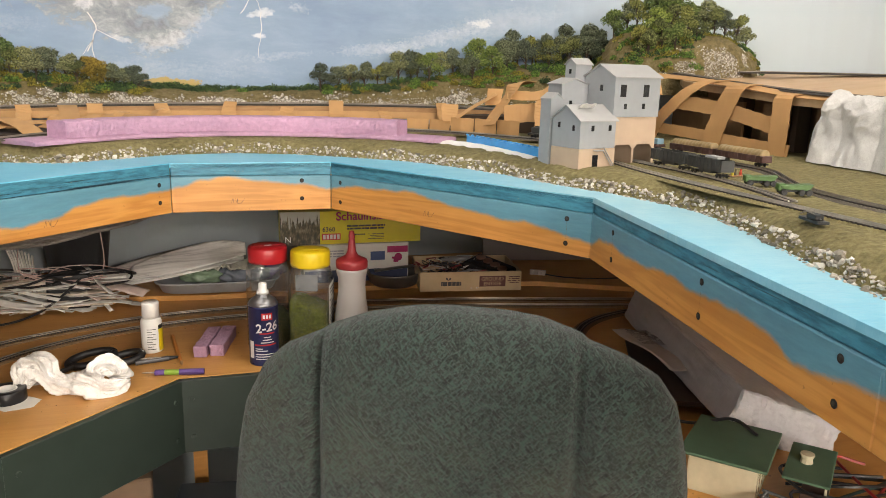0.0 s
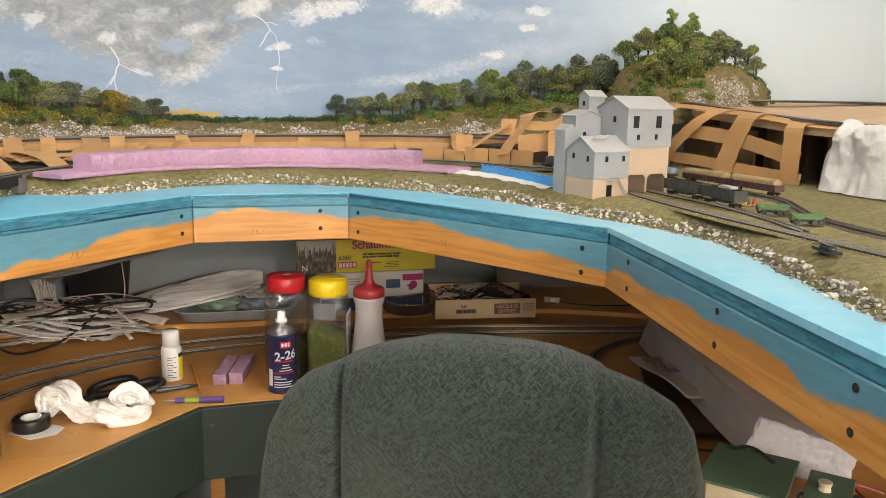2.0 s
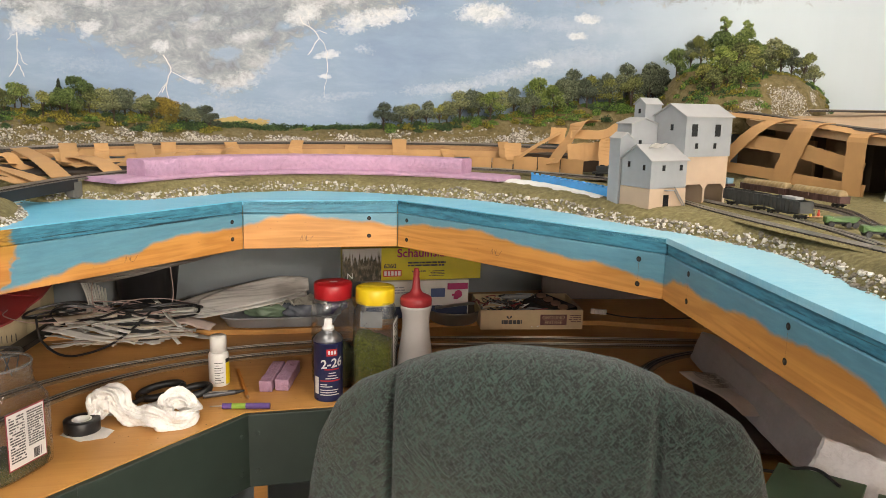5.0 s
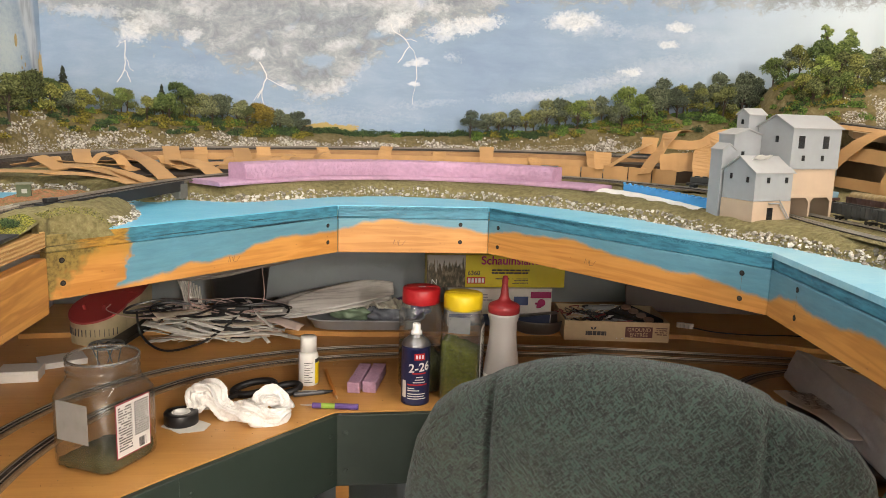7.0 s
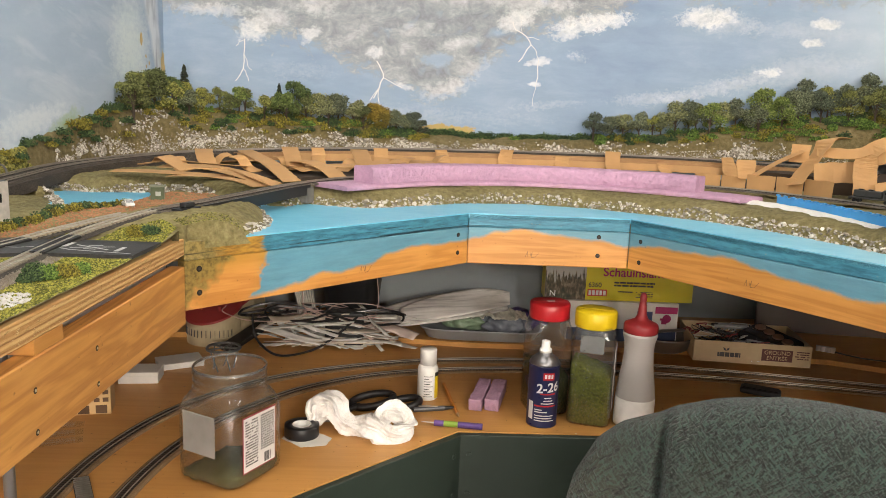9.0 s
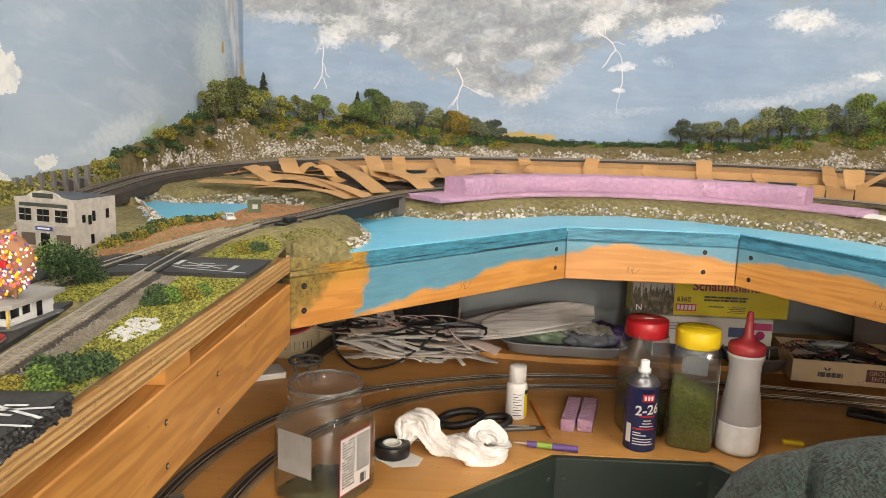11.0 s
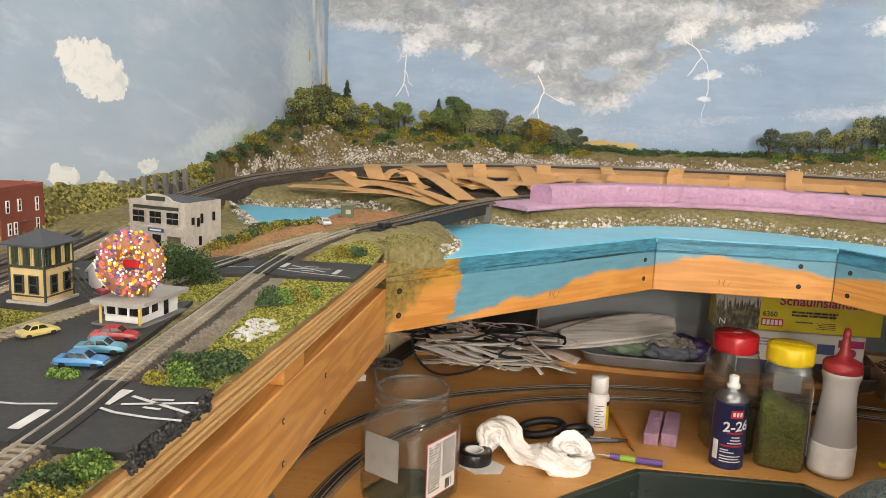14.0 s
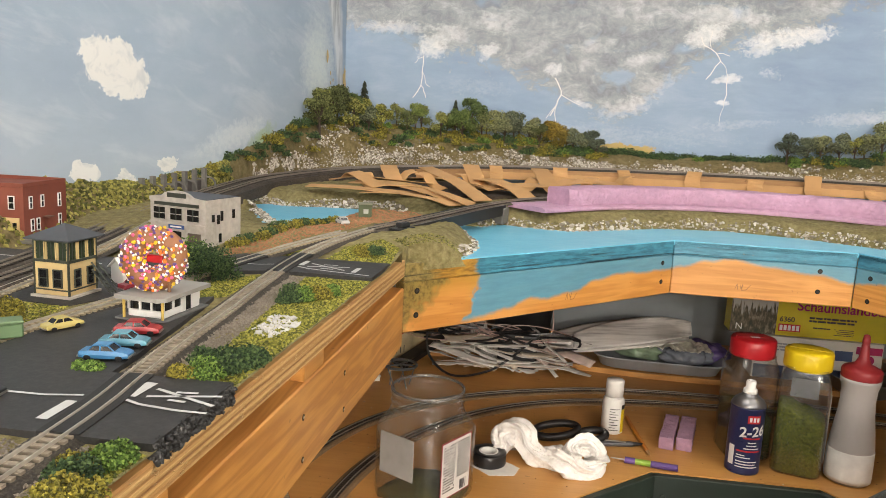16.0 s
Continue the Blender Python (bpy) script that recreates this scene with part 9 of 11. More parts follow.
def rag():
    """A crumpled gauzy cloth: a loose puckered heap and a bundle coiled round a hollow."""
    m, t, cloth_b = material("white_gauze_rag", 0.95)
    w = place(t)
    weave = noise_at(t, w, 900.0, 2, 0.6)
    thin = noise_at(t, w, 70.0, 5, 0.65)
    t.links.new(ramp(t, calc(t, "ADD", calc(t, "MULTIPLY", weave, 0.4), calc(t, "MULTIPLY", thin, 0.6)), [(0.34, (0.58, 0.53, 0.48)), (0.48, (0.77, 0.745, 0.715)), (0.65, (0.84, 0.825, 0.80))]), cloth_b.inputs["Base Color"])
    bump(t, cloth_b, calc(t, "ADD", weave, thin), 0.5, 0.001)
    verts, faces = [], []

    def gathered(points, thick, flutes, twist, seed):
        """A length of cloth gathered into lengthwise folds round a curved line."""
        line = spline(points, 0.0012)
        n, around, base = len(line), 120, len(verts)
        for i, p in enumerate(line):
            f = i / (n - 1)
            d = (line[min(i + 1, n - 1)] - line[max(i - 1, 0)]).normalized()
            a = d.cross(Vector((0.2, 0.3, 1))).normalized()
            b = a.cross(d)
            grow = thick[0] + (thick[1] - thick[0]) * f
            grow *= min(1.0, (min(f, 1 - f) * 9 + 0.25)) ** 0.5 * (1 + 0.22 * noise.noise(Vector((f * 5, seed, 0))))
            for j in range(around):
                w = 2 * math.pi * j / around
                q = w + 0.5 * noise.noise(Vector((math.cos(w) * 1.3, math.sin(w) * 1.3, f * 4 + seed))) + twist * f
                ridge = 0.55 * (1 - abs(math.sin(flutes * q))) + 0.22 * (1 - abs(math.sin(flutes * 2.3 * q + 5 * f + seed)))
                k = grow * (0.66 + ridge + 0.30 * noise.noise(Vector((math.cos(w) * 1.6, math.sin(w) * 1.6, f * 17 + seed))) - 0.30 * max(0.0, 0.30 - abs(noise.noise(Vector((math.cos(w) * 2.4, math.sin(w) * 2.4, f * 30 + 2 * seed))))))
                v = p + a * math.cos(w) * k + b * math.sin(w) * k
                verts.append((v.x, v.y, max(DESK_Z + 0.0005 + 0.0006 * math.sin(j), v.z)))
        for i in range(n - 1):
            for j in range(around):
                faces.append((base + i * around + j, base + (i + 1) * around + j, base + (i + 1) * around + (j + 1) % around, base + i * around + (j + 1) % around))
        for end, turn in ((0, 1), (n - 1, -1)):
            faces.append(tuple(base + end * around + j for j in range(around))[::turn])

    z = DESK_Z
    path = [(-0.290, 1.322, z + 0.012), (-0.280, 1.330, z + 0.034), (-0.258, 1.328, z + 0.044), (-0.242, 1.316, z + 0.024), (-0.222, 1.308, z + 0.018), (-0.200, 1.298, z + 0.020)]
    mid, right, up = Vector((-0.160, 1.298, z + 0.030)), Vector((0.97, 0.24, 0)), Vector((-0.1, 0.42, 0.90))
    for k in range(11):
        a = radians(205 + 41 * k)
        r = 0.0265 - 0.0012 * k
        path.append(tuple(mid + right * (1.05 * r * math.cos(a)) + up * (0.88 * r * math.sin(a)) - Vector((0, 0.0009 * k, 0))))
    gathered(path, (0.0205, 0.0138), 2.5, 4.0, 1)
    ob = raw("rag", verts, faces, m, None, "", True)
    tagged(ob, "crumpled white gauze rag lying on the desk", "rag")


rag()


def scissors():
    ob = thing("scissors", "black-handled scissors lying beside the rag", "scissors", pose(-0.172, 1.405, DESK_Z + 0.0004, 0, 0, 14))
    for k, (cx, cy, rx, ry, lift) in enumerate(((-0.020, 0.030, 0.038, 0.020, 0.006), (0.036, 0.012, 0.026, 0.016, 0.004))):
        ring = [(cx + rx * math.cos(a), cy + ry * math.sin(a), 0.006 + lift * (1 + math.sin(a + 1))) for a in np.linspace(0, 2 * math.pi, 15)]
        part("handle", tube(ring, 0.0068, seg=10, step=0.004), BLACK, ob, "black plastic handle loop", True)
    part("handle_neck", tube([(-0.045, 0.020, 0.008), (-0.070, 0.004, 0.006), (-0.088, -0.006, 0.004)], 0.005, seg=8), BLACK, ob, "", True)
    for s in (-1, 1):
        part("blade", one_box(-0.125, -0.022 + s * 0.003, 0.002 + 0.0015 * (s > 0), 0.085, 0.010, 0.0014, 0.0003), STEEL, ob, "steel blade")


scissors()


def stick(name, a, b, r, mat, label, category, seg=6):
    ob = thing(name, label, category)
    part("barrel", tube([a, tuple((Vector(a) + Vector(b)) / 2), b], r, seg=seg, step=0.02), mat, ob)
    return ob, Vector(a), Vector(b)


WOOD_ORANGE = plain("pencil_paint", (0.55, 0.20, 0.025), 0.45, 0, 0.08)
ob, a, b = stick("pencil", (-0.067, 1.545, DESK_Z + 0.0036), (-0.047, 1.398, DESK_Z + 0.0036), 0.0035, WOOD_ORANGE, "orange wooden pencil lying on the desk", "pencil")
part("tip", tube([tuple(b), tuple(b + (b - a).normalized() * 0.014)], 0.0033, seg=6, step=0.004, taper=0.15), plain("bare_pencil_wood", (0.45, 0.28, 0.14), 0.7), ob)
ob, a, b = stick("pen", (-0.125, 1.408, DESK_Z + 0.0048), (-0.070, 1.420, DESK_Z + 0.0048), 0.0046, plain("pen_grey", (0.06, 0.06, 0.065), 0.35), "grey and black ballpoint pen on the desk", "pen", 12)
part("pen_tip", tube([tuple(b + (b - a).normalized() * 0.0002), tuple(b + (b - a).normalized() * 0.022)], 0.0042, seg=10, step=0.004, taper=0.2), BLACK, ob)
part("pen_clip", one_box(-0.100, 1.4135, DESK_Z + 0.0096, 0.036, 0.003, 0.0012), STEEL, ob)
PURPLE = plain("purple_grip", (0.10, 0.05, 0.22), 0.45, 0, 0.08)
LIME = plain("lime_grip", (0.22, 0.36, 0.04), 0.45, 0, 0.08)
ob, a, b = stick("hobby_knife", (-0.089, 1.352, DESK_Z + 0.0056), (-0.073, 1.3495, DESK_Z + 0.0056), 0.0052, PURPLE, "purple and lime hobby knife on the desk edge", "knife", 12)
d = (b - a).normalized()
part("grip", tube([tuple(b + d * 0.0002), tuple(b + d * 0.024)], 0.0050, seg=12, step=0.01), LIME, ob, "lime green grip")
part("handle_end", tube([tuple(b + d * 0.0244), tuple(b + d * 0.045), tuple(b + d * 0.066)], 0.0055, seg=12, step=0.008), PURPLE, ob)
part("blade", tube([tuple(a - d * 0.0002), tuple(a - d * 0.022)], 0.0016, seg=6, step=0.01, taper=0.4), STEEL, ob, "thin steel blade")


def foam_block(x, y, turn, w, l, h, label):
    bm = one_box(0, 0, 0, w, l, h, 0.0016, seg=2)
    bmesh.ops.subdivide_edges(bm, edges=[e for e in bm.edges if e.calc_length() > 0.03], cuts=9, use_grid_fill=True)
    for v in bm.verts:
        v.co += Vector((noise.noise(v.co * 120), 0, noise.noise(v.co * 140) if v.co.z > h * 0.5 else 0)) * 0.0012
    bmesh.ops.transform(bm, matrix=pose(x, y, DESK_Z + 0.0003, 0, 0, turn), verts=bm.verts)
    tagged(part("foam_block", bm, PINK), label, "foam block", "foam blocks")


foam_block(-0.001, 1.478, -14, 0.024, 0.118, 0.021, "carved pink insulation foam block on the desk")
foam_block(0.028, 1.476, -14, 0.026, 0.112, 0.022, "plain pink insulation foam block on the desk")
rasp = thing("black_mouse", "small black plastic case lying by the track", "case", pose(0.56, 1.545, DESK_Z + 0.0004, 0, 0, -28))
part("case", one_box(0, 0, 0, 0.075, 0.03, 0.012, 0.004, seg=3), BLACK, rasp)
part("case_lid", one_box(0, 0, 0.0121, 0.066, 0.024, 0.0016, 0.0006), BLACK, rasp)
tagged(part("yellow_handle", one_box(0, 0, 0, 0.035, 0.012, 0.008, 0.003, m=pose(0.365, 1.41, DESK_Z + 0.0004, 0, 0, -12), seg=3), YELLOW_CAP), "yellow plastic tool handle behind the chair", "tool")

# ---- back of the desk ----
SHELF_Z = DESK_Z + 0.0122


def carton_box():
    """A flat open cardboard tray of odds and ends."""
    ob = thing("carton_tray", "open printed cardboard tray full of odds and ends", "carton", pose(0.616, 1.776, SHELF_Z, 0, 0, -8))
    kraft = plain("kraft_carton", (0.50, 0.37, 0.22), 0.75, 0, 0.1, 60)
    w, d, h, t = 0.246, 0.165, 0.047, 0.002
    part("carton_floor", one_box(0, 0, 0, w - 2 * t, d - 2 * t, t), kraft, ob)
    sides_ = (part("carton_wall", one_box(0, -d / 2 + t / 2, 0, w, t, h), kraft, ob), part("carton_wall", one_box(0, d / 2 - t / 2, 0, w, t, h), kraft, ob),
              part("carton_wall", one_box(-w / 2 + t / 2, 0, 0, t, d - 2 * t - 0.0004, h), kraft, ob), part("carton_wall", one_box(w / 2 - t / 2, 0, 0, t, d - 2 * t - 0.0004, h), kraft, ob))
    maroon = plain("maroon_print", (0.10, 0.03, 0.025), 0.6)
    front = sides_[0]
    part("name_panel", one_box(0.052, -d / 2 - 0.0003, 0.010, 0.064, 0.0004, 0.026), maroon, front)
    lettering("GROUND", 0.0125, kraft, front, on_face(0.052, -d / 2 - 0.0008, 0.0285, 0))
    lettering("ENTRÉE", 0.0125, kraft, front, on_face(0.052, -d / 2 - 0.0008, 0.0165, 0))
    bars(front, on_face(-0.055, -d / 2 - 0.0005, 0.018, 0), 0.062, 0.014, 1, PRINT_DARK, 2, 0.9, 0.7)
    bars(front, on_face(0.104, -d / 2 - 0.0005, 0.026, 0), 0.030, 0.020, 4, maroon, 8)
    lathe_leaf = bmesh.new()
    for s in (-1, 1):
        lathe_leaf.faces.new([lathe_leaf.verts.new((-0.055 + s * x, -d / 2 - 0.0005, z)) for x, z in ((0, 0.026), (0.005, 0.028), (0.007, 0.034), (0.002, 0.032))])
    part("leaf_mark", lathe_leaf, PRINT_DARK, front)
    rng = random.Random(15)
    odds = thing("odds_and_ends", "tangled cables, clips and scraps heaped in the tray", "clutter", pose(0.616, 1.776, SHELF_Z + 0.0022, 0, 0, -8))
    mats = (PRINT_DARK, BLACK, WHITE, plain("scrap_red", (0.25, 0.04, 0.04), 0.5), plain("scrap_grey", (0.25, 0.25, 0.26), 0.4), PAPER)
    for i in range(64):
        x, y = rng.uniform(-0.11, 0.03), rng.uniform(-0.07, 0.07)
        p = Vector((x, y, rng.uniform(0.006, 0.040)))
        q = [tuple(p + Vector((rng.uniform(-0.03, 0.03), rng.uniform(-0.025, 0.025), rng.uniform(-0.004, 0.012)))) for _ in range(4)]
        part("scrap", tube(q, rng.uniform(0.0008, 0.0022), seg=5, step=0.008), mats[i % 6], odds)
    part("bundle", tube([(-0.05, 0.05, 0.045), (-0.01, 0.03, 0.05), (0.02, 0.05, 0.046)], 0.006, seg=8), mats[4], odds)
    foot = thing("tool_pouch", "dark translucent pouch of copper rolls leaning in the tray", "pouch", pose(0.675, 1.762, SHELF_Z + 0.022, 8, -10, 30))
    part("pouch", one_box(0, 0, 0, 0.075, 0.125, 0.026, 0.01, seg=3), plain("dark_film", (0.03, 0.028, 0.028), 0.25), foot, "", True)
    for k in range(4):
        part("copper_roll", lathe([(0.0005, 0), (0.012, 0), (0.012, 0.004), (0.0005, 0.004)], 16, m=pose(0.004 * k, -0.04 + k * 0.026, 0.0255, 0, 0, 0)), plain("copper_roll", (0.20, 0.10, 0.06), 0.5), foot)


carton_box()


def model_kit_box():
    ob = thing("model_kit_box", "yellow printed model kit box with a forest picture", "box", pose(0.345, 1.872, 0.842, 0, 0, -1))
    w, d, h = 0.345, 0.055, 0.081
    yellow = plain("printed_yellow", (0.60, 0.50, 0.01), 0.4, 0, 0.04)
    part("carton", one_box(0, 0, 0, w, d, h, 0.0006), yellow, ob)
    m, t, b = material("forest_picture", 0.4)
    sep = t.nodes.new("ShaderNodeSeparateXYZ")
    t.links.new(place(t), sep.inputs[0])
    spires = calc(t, "MULTIPLY", calc(t, "SUBTRACT", noise_at(t, place(t, (1, 0.01, 0.12)), 150.0, 3, 0.6), 0.5), 0.10)
    wood_top = calc(t, "MULTIPLY", calc(t, "SUBTRACT", calc(t, "ADD", sep.outputs[2], spires), 0.052), 130.0, True)
    c = blend(t, wood_top, ramp(t, noise_at(t, place(t, (2, 1, 1)), 70, 5), [(0.35, (0.02, 0.025, 0.014)), (0.5, (0.075, 0.06, 0.03)), (0.66, (0.24, 0.20, 0.14))]), (0.42, 0.41, 0.38))
    t.links.new(c, b.inputs["Base Color"])
    part("picture_panel", one_box(-w / 2 + 0.047, -d / 2 - 0.0004, 0, 0.0945, 0.0006, h), m, ob, "dark forest picture panel")
    f = -d / 2 - 0.0012
    lettering("N", 0.020, WHITE, ob, on_face(-w / 2 + 0.018, f, 0.013, 0))
    wine = plain("wine_print", (0.34, 0.008, 0.10), 0.5)
    lettering("Schauinslandbahn", 0.029, wine, ob, on_face(0.062, f, h - 0.014, 0), bold=0.0006)
    lettering("6360", 0.0155, PRINT_DARK, ob, on_face(-0.057, f, 0.036, 0), bold=0.0003)
    part("brand_plate", one_box(-0.051, f, 0.010, 0.045, 0.0004, 0.016), plain("brand_red", (0.50, 0.02, 0.03), 0.5), ob)
    for k in range(5):
        part("brand_mark", one_box(-0.068 + k * 0.0085, f - 0.0006, 0.0125, 0.006, 0.0003, 0.011), WHITE, ob)
    bars(ob, on_face(0.035, f + 0.0004, 0.040, 0), 0.095, 0.014, 2, PRINT_DARK, 12, 0.95, 0.6)
    bars(ob, on_face(0.015, f + 0.0004, 0.022, 0), 0.035, 0.006, 1, PRINT_DARK, 13, 0.95, 0.5)
    bars(ob, on_face(0.060, f + 0.0004, 0.016, 0), 0.040, 0.016, 4, PRINT_DARK, 14, 0.8, 0.4)
    white = thing("white_box", "white printed box with a maroon dog silhouette panel", "box", pose(0.355, 1.870, SHELF_Z, 0, 0, -1))
    part("carton", one_box(0, 0, 0, 0.26, 0.07, 0.0942, 0.0006), LABEL_WHITE, white)
    g = -0.0356
    part("blue_panel", one_box(0.052, g, 0.052, 0.036, 0.0006, 0.022, 0.0002), plain("box_blue", (0.05, 0.08, 0.20), 0.5), white)
    part("maroon_panel", one_box(0.102, g, 0.070, 0.052, 0.0006, 0.016), wine, white)
    bm = lathe([(0.0005, -0.0003), (0.010, -0.0003), (0.010, 0.0003), (0.0005, 0.0003)], 20, m=pose(0.104, g - 0.0002, 0.058, 90, 0, 0))
    box(bm, 0.098, g - 0.0002, 0.045, 0.012, 0.0006, 0.012)
    box(bm, 0.094, g - 0.0002, 0.054, 0.012, 0.0006, 0.005)
    part("maroon_shape", bm, wine, white)
    bars(white, on_face(-0.06, g - 0.0001, 0.072, 0), 0.09, 0.02, 3, plain("grey_print", (0.3, 0.3, 0.32), 0.6), 16)
    part("dark_base_panel", one_box(0.0, g, 0.0005, 0.255, 0.0006, 0.030), plain("box_navy", (0.03, 0.045, 0.10), 0.5), white)


model_kit_box()
bowl = thing("metal_bowl", "shallow steel bowl standing before the boxes", "bowl", pose(0.44, 1.80, SHELF_Z))
part("bowl_body", lathe([(0.0005, 0.0), (0.052, 0.0), (0.058, 0.004), (0.068, 0.030), (0.070, 0.034), (0.0675, 0.034), (0.056, 0.006), (0.0005, 0.003)], 40), plain("dull_steel", (0.22, 0.20, 0.18), 0.4, 0.7), bowl, "", True)
part("knife_rest", tube([(-0.05, -0.01, 0.036), (0.0, 0.0, 0.038), (0.055, 0.015, 0.038)], 0.004, seg=6), plain("steel_knife", (0.5, 0.5, 0.5), 0.3, 0.9), bowl)


def serving_tray():
    ob = thing("plastic_tray", "grey plastic tray full of bagged parts", "tray", pose(0.028, 1.872, SHELF_Z, 0, 0, -3))
    grey = plain("grey_tray_plastic", (0.34, 0.36, 0.385), 0.4, 0, 0.08)
    bm = bmesh.new()
    rings = []
    for w, d, z in ((0.115, 0.068, 0.0), (0.125, 0.078, 0.004), (0.136, 0.088, 0.026), (0.141, 0.092, 0.0275), (0.141, 0.092, 0.030), (0.134, 0.086, 0.029), (0.122, 0.076, 0.007), (0.112, 0.066, 0.0045)):
        ring = []
        for i in range(48):
            a = 2 * math.pi * (i + 0.5) / 48
            k = (abs(math.cos(a)) ** 6 + abs(math.sin(a)) ** 6) ** (-1 / 6)
            ring.append(bm.verts.new((w * math.cos(a) * k, d * math.sin(a) * k, z)))
        rings.append(ring)
    for p, q in zip(rings, rings[1:]):
        for i in range(48):
            bm.faces.new((p[i], p[(i + 1) % 48], q[(i + 1) % 48], q[i]))
    bm.faces.new(rings[0][::-1])
    bm.faces.new(rings[-1])
    part("tray", bm, grey, ob, "", True)
    rng = random.Random(6)
    film = plain("cloudy_film", (0.20, 0.22, 0.26), 0.2, 0, 0.3)
    for i, (x, y, s, mat, words) in enumerate(((0.06, -0.01, 0.055, film, "cloudy plastic bag of model parts in the tray"), (0.10, 0.02, 0.05, plain("violet_pack", (0.09, 0.06, 0.20), 0.3), "violet plastic pack in the tray"), (-0.03, 0.02, 0.06, plain("green_pack", (0.22, 0.30, 0.20), 0.4), "pale green plastic pack in the tray"), (0.02, 0.03, 0.05, BLACK, "black plastic pack in the tray"))):
        bm = bmesh.new()
        bmesh.ops.create_icosphere(bm, subdivisions=4, radius=1)
        for v in bm.verts:
            n = v.co.normalized()
            k = 1 + 0.35 * noise.noise(n * 2.2 + Vector((i * 7, 0, 0))) + 0.14 * abs(noise.noise(n * 7)) 
            v.co = Vector((x + n.x * s * k, y + n.y * s * 0.7 * k, max(0.0085, 0.030 + n.z * 0.026 * k)))
        bmesh.ops.transform(bm, matrix=pose(0.028, 1.872, SHELF_Z, 0, 0, -3), verts=bm.verts)
        tagged(part("parts_bag", bm, mat, None, "", True), words, "bag", "parts bags")


serving_tray()


def paper_pile():
    """Long curled paper sheets sagging over the tray."""
    streak, t, b = material("stained_roll_paper", 0.7)
    w = place(t, (2, 46, 30))
    t.links.new(ramp(t, noise_at(t, w, 2.0, 4, 0.6), [(0.30, (0.30, 0.29, 0.28)), (0.45, (0.60, 0.58, 0.55)), (0.6, (0.74, 0.72, 0.69))]), b.inputs["Base Color"])
    # (left end, right end, width at middle, lift)
    for k, (x0, x1, wide, dz) in enumerate(((-0.222, 0.085, 0.115, 0.0), (-0.16, 0.09, 0.085, 0.013))):
        bm = bmesh.new()
        nu, nv = 40, 14
        g = []
        for i in range(nu + 1):
            u = i / nu
            row = []
            for j in range(nv + 1):
                v = j / nv
                x = x0 + (x1 - x0) * u
                y = 1.790 + 0.035 * u + (v - 0.2) * wide * (0.25 + 0.75 * math.sin(math.pi * min(1.0, 0.12 + u * 0.85)))
                z = 0.779 + dz + 0.040 * u ** 1.2 + 0.042 * v * (0.4 + 0.6 * math.sin(math.pi * u)) + 0.006 * math.sin(u * 6 + v * 2) * v
                row.append(bm.verts.new((x, y, z)))
            g.append(row)
        for i in range(nu):
            for j in range(nv):
                bm.faces.new((g[i][j], g[i + 1][j], g[i + 1][j + 1], g[i][j + 1]))
        ob = tagged(part("paper_sheet", bm, streak, None, "", True), "long streaked white paper sheet folded over the tray", "paper", "curled papers")
        mod = ob.modifiers.new("thickness", "SOLIDIFY")
        mod.thickness = 0.0016
    crumpled("plastic_wrap", [(0.0, 1.80), (0.06, 1.78), (0.13, 1.80), (0.13, 1.86), (0.02, 1.87)], 0.800, plain("cream_wrap", (0.60, 0.58, 0.50), 0.4), "crumpled cream plastic wrap on the tray", 0.02, 9, "wrap")


paper_pile()


def black_tub():
    ob = thing("black_tub", "black plastic tub with a folded black cover", "tub", pose(-0.275, 1.865, SHELF_Z))
    part("tub_body", lathe([(0.0005, 0), (0.050, 0), (0.054, 0.004), (0.074, 0.165), (0.078, 0.168), (0.078, 0.174), (0.071, 0.174), (0.050, 0.008), (0.0005, 0.008)], 40), plain("matt_black_plastic", (0.012, 0.012, 0.013), 0.5, 0, 0.2), ob, "", True)
    part("front_box", one_box(-0.005, -0.10, 0.0, 0.085, 0.05, 0.075, 0.006, seg=2), BLACK, ob, "black plastic box at its foot")
    coil = thing("cable_coil", "thick coil of grey cable lying on the black tub", "cable coil", pose(-0.275, 1.775, 0.932, 6, -9, 0))
    grey = plain("grey_cable", (0.17, 0.155, 0.14), 0.6, 0, 0.25)
    for k in range(7):
        r = 0.185 + 0.006 * math.sin(k * 2.4)
        ring = [(r * math.cos(a), r * 0.72 * math.sin(a), 0.004 * math.sin(a * 3 + k) + (k % 4) * 0.006) for a in np.linspace(0, 2 * math.pi, 25)]
        part("cable", tube(ring, 0.0034, seg=6, step=0.012), grey, coil)


black_tub()


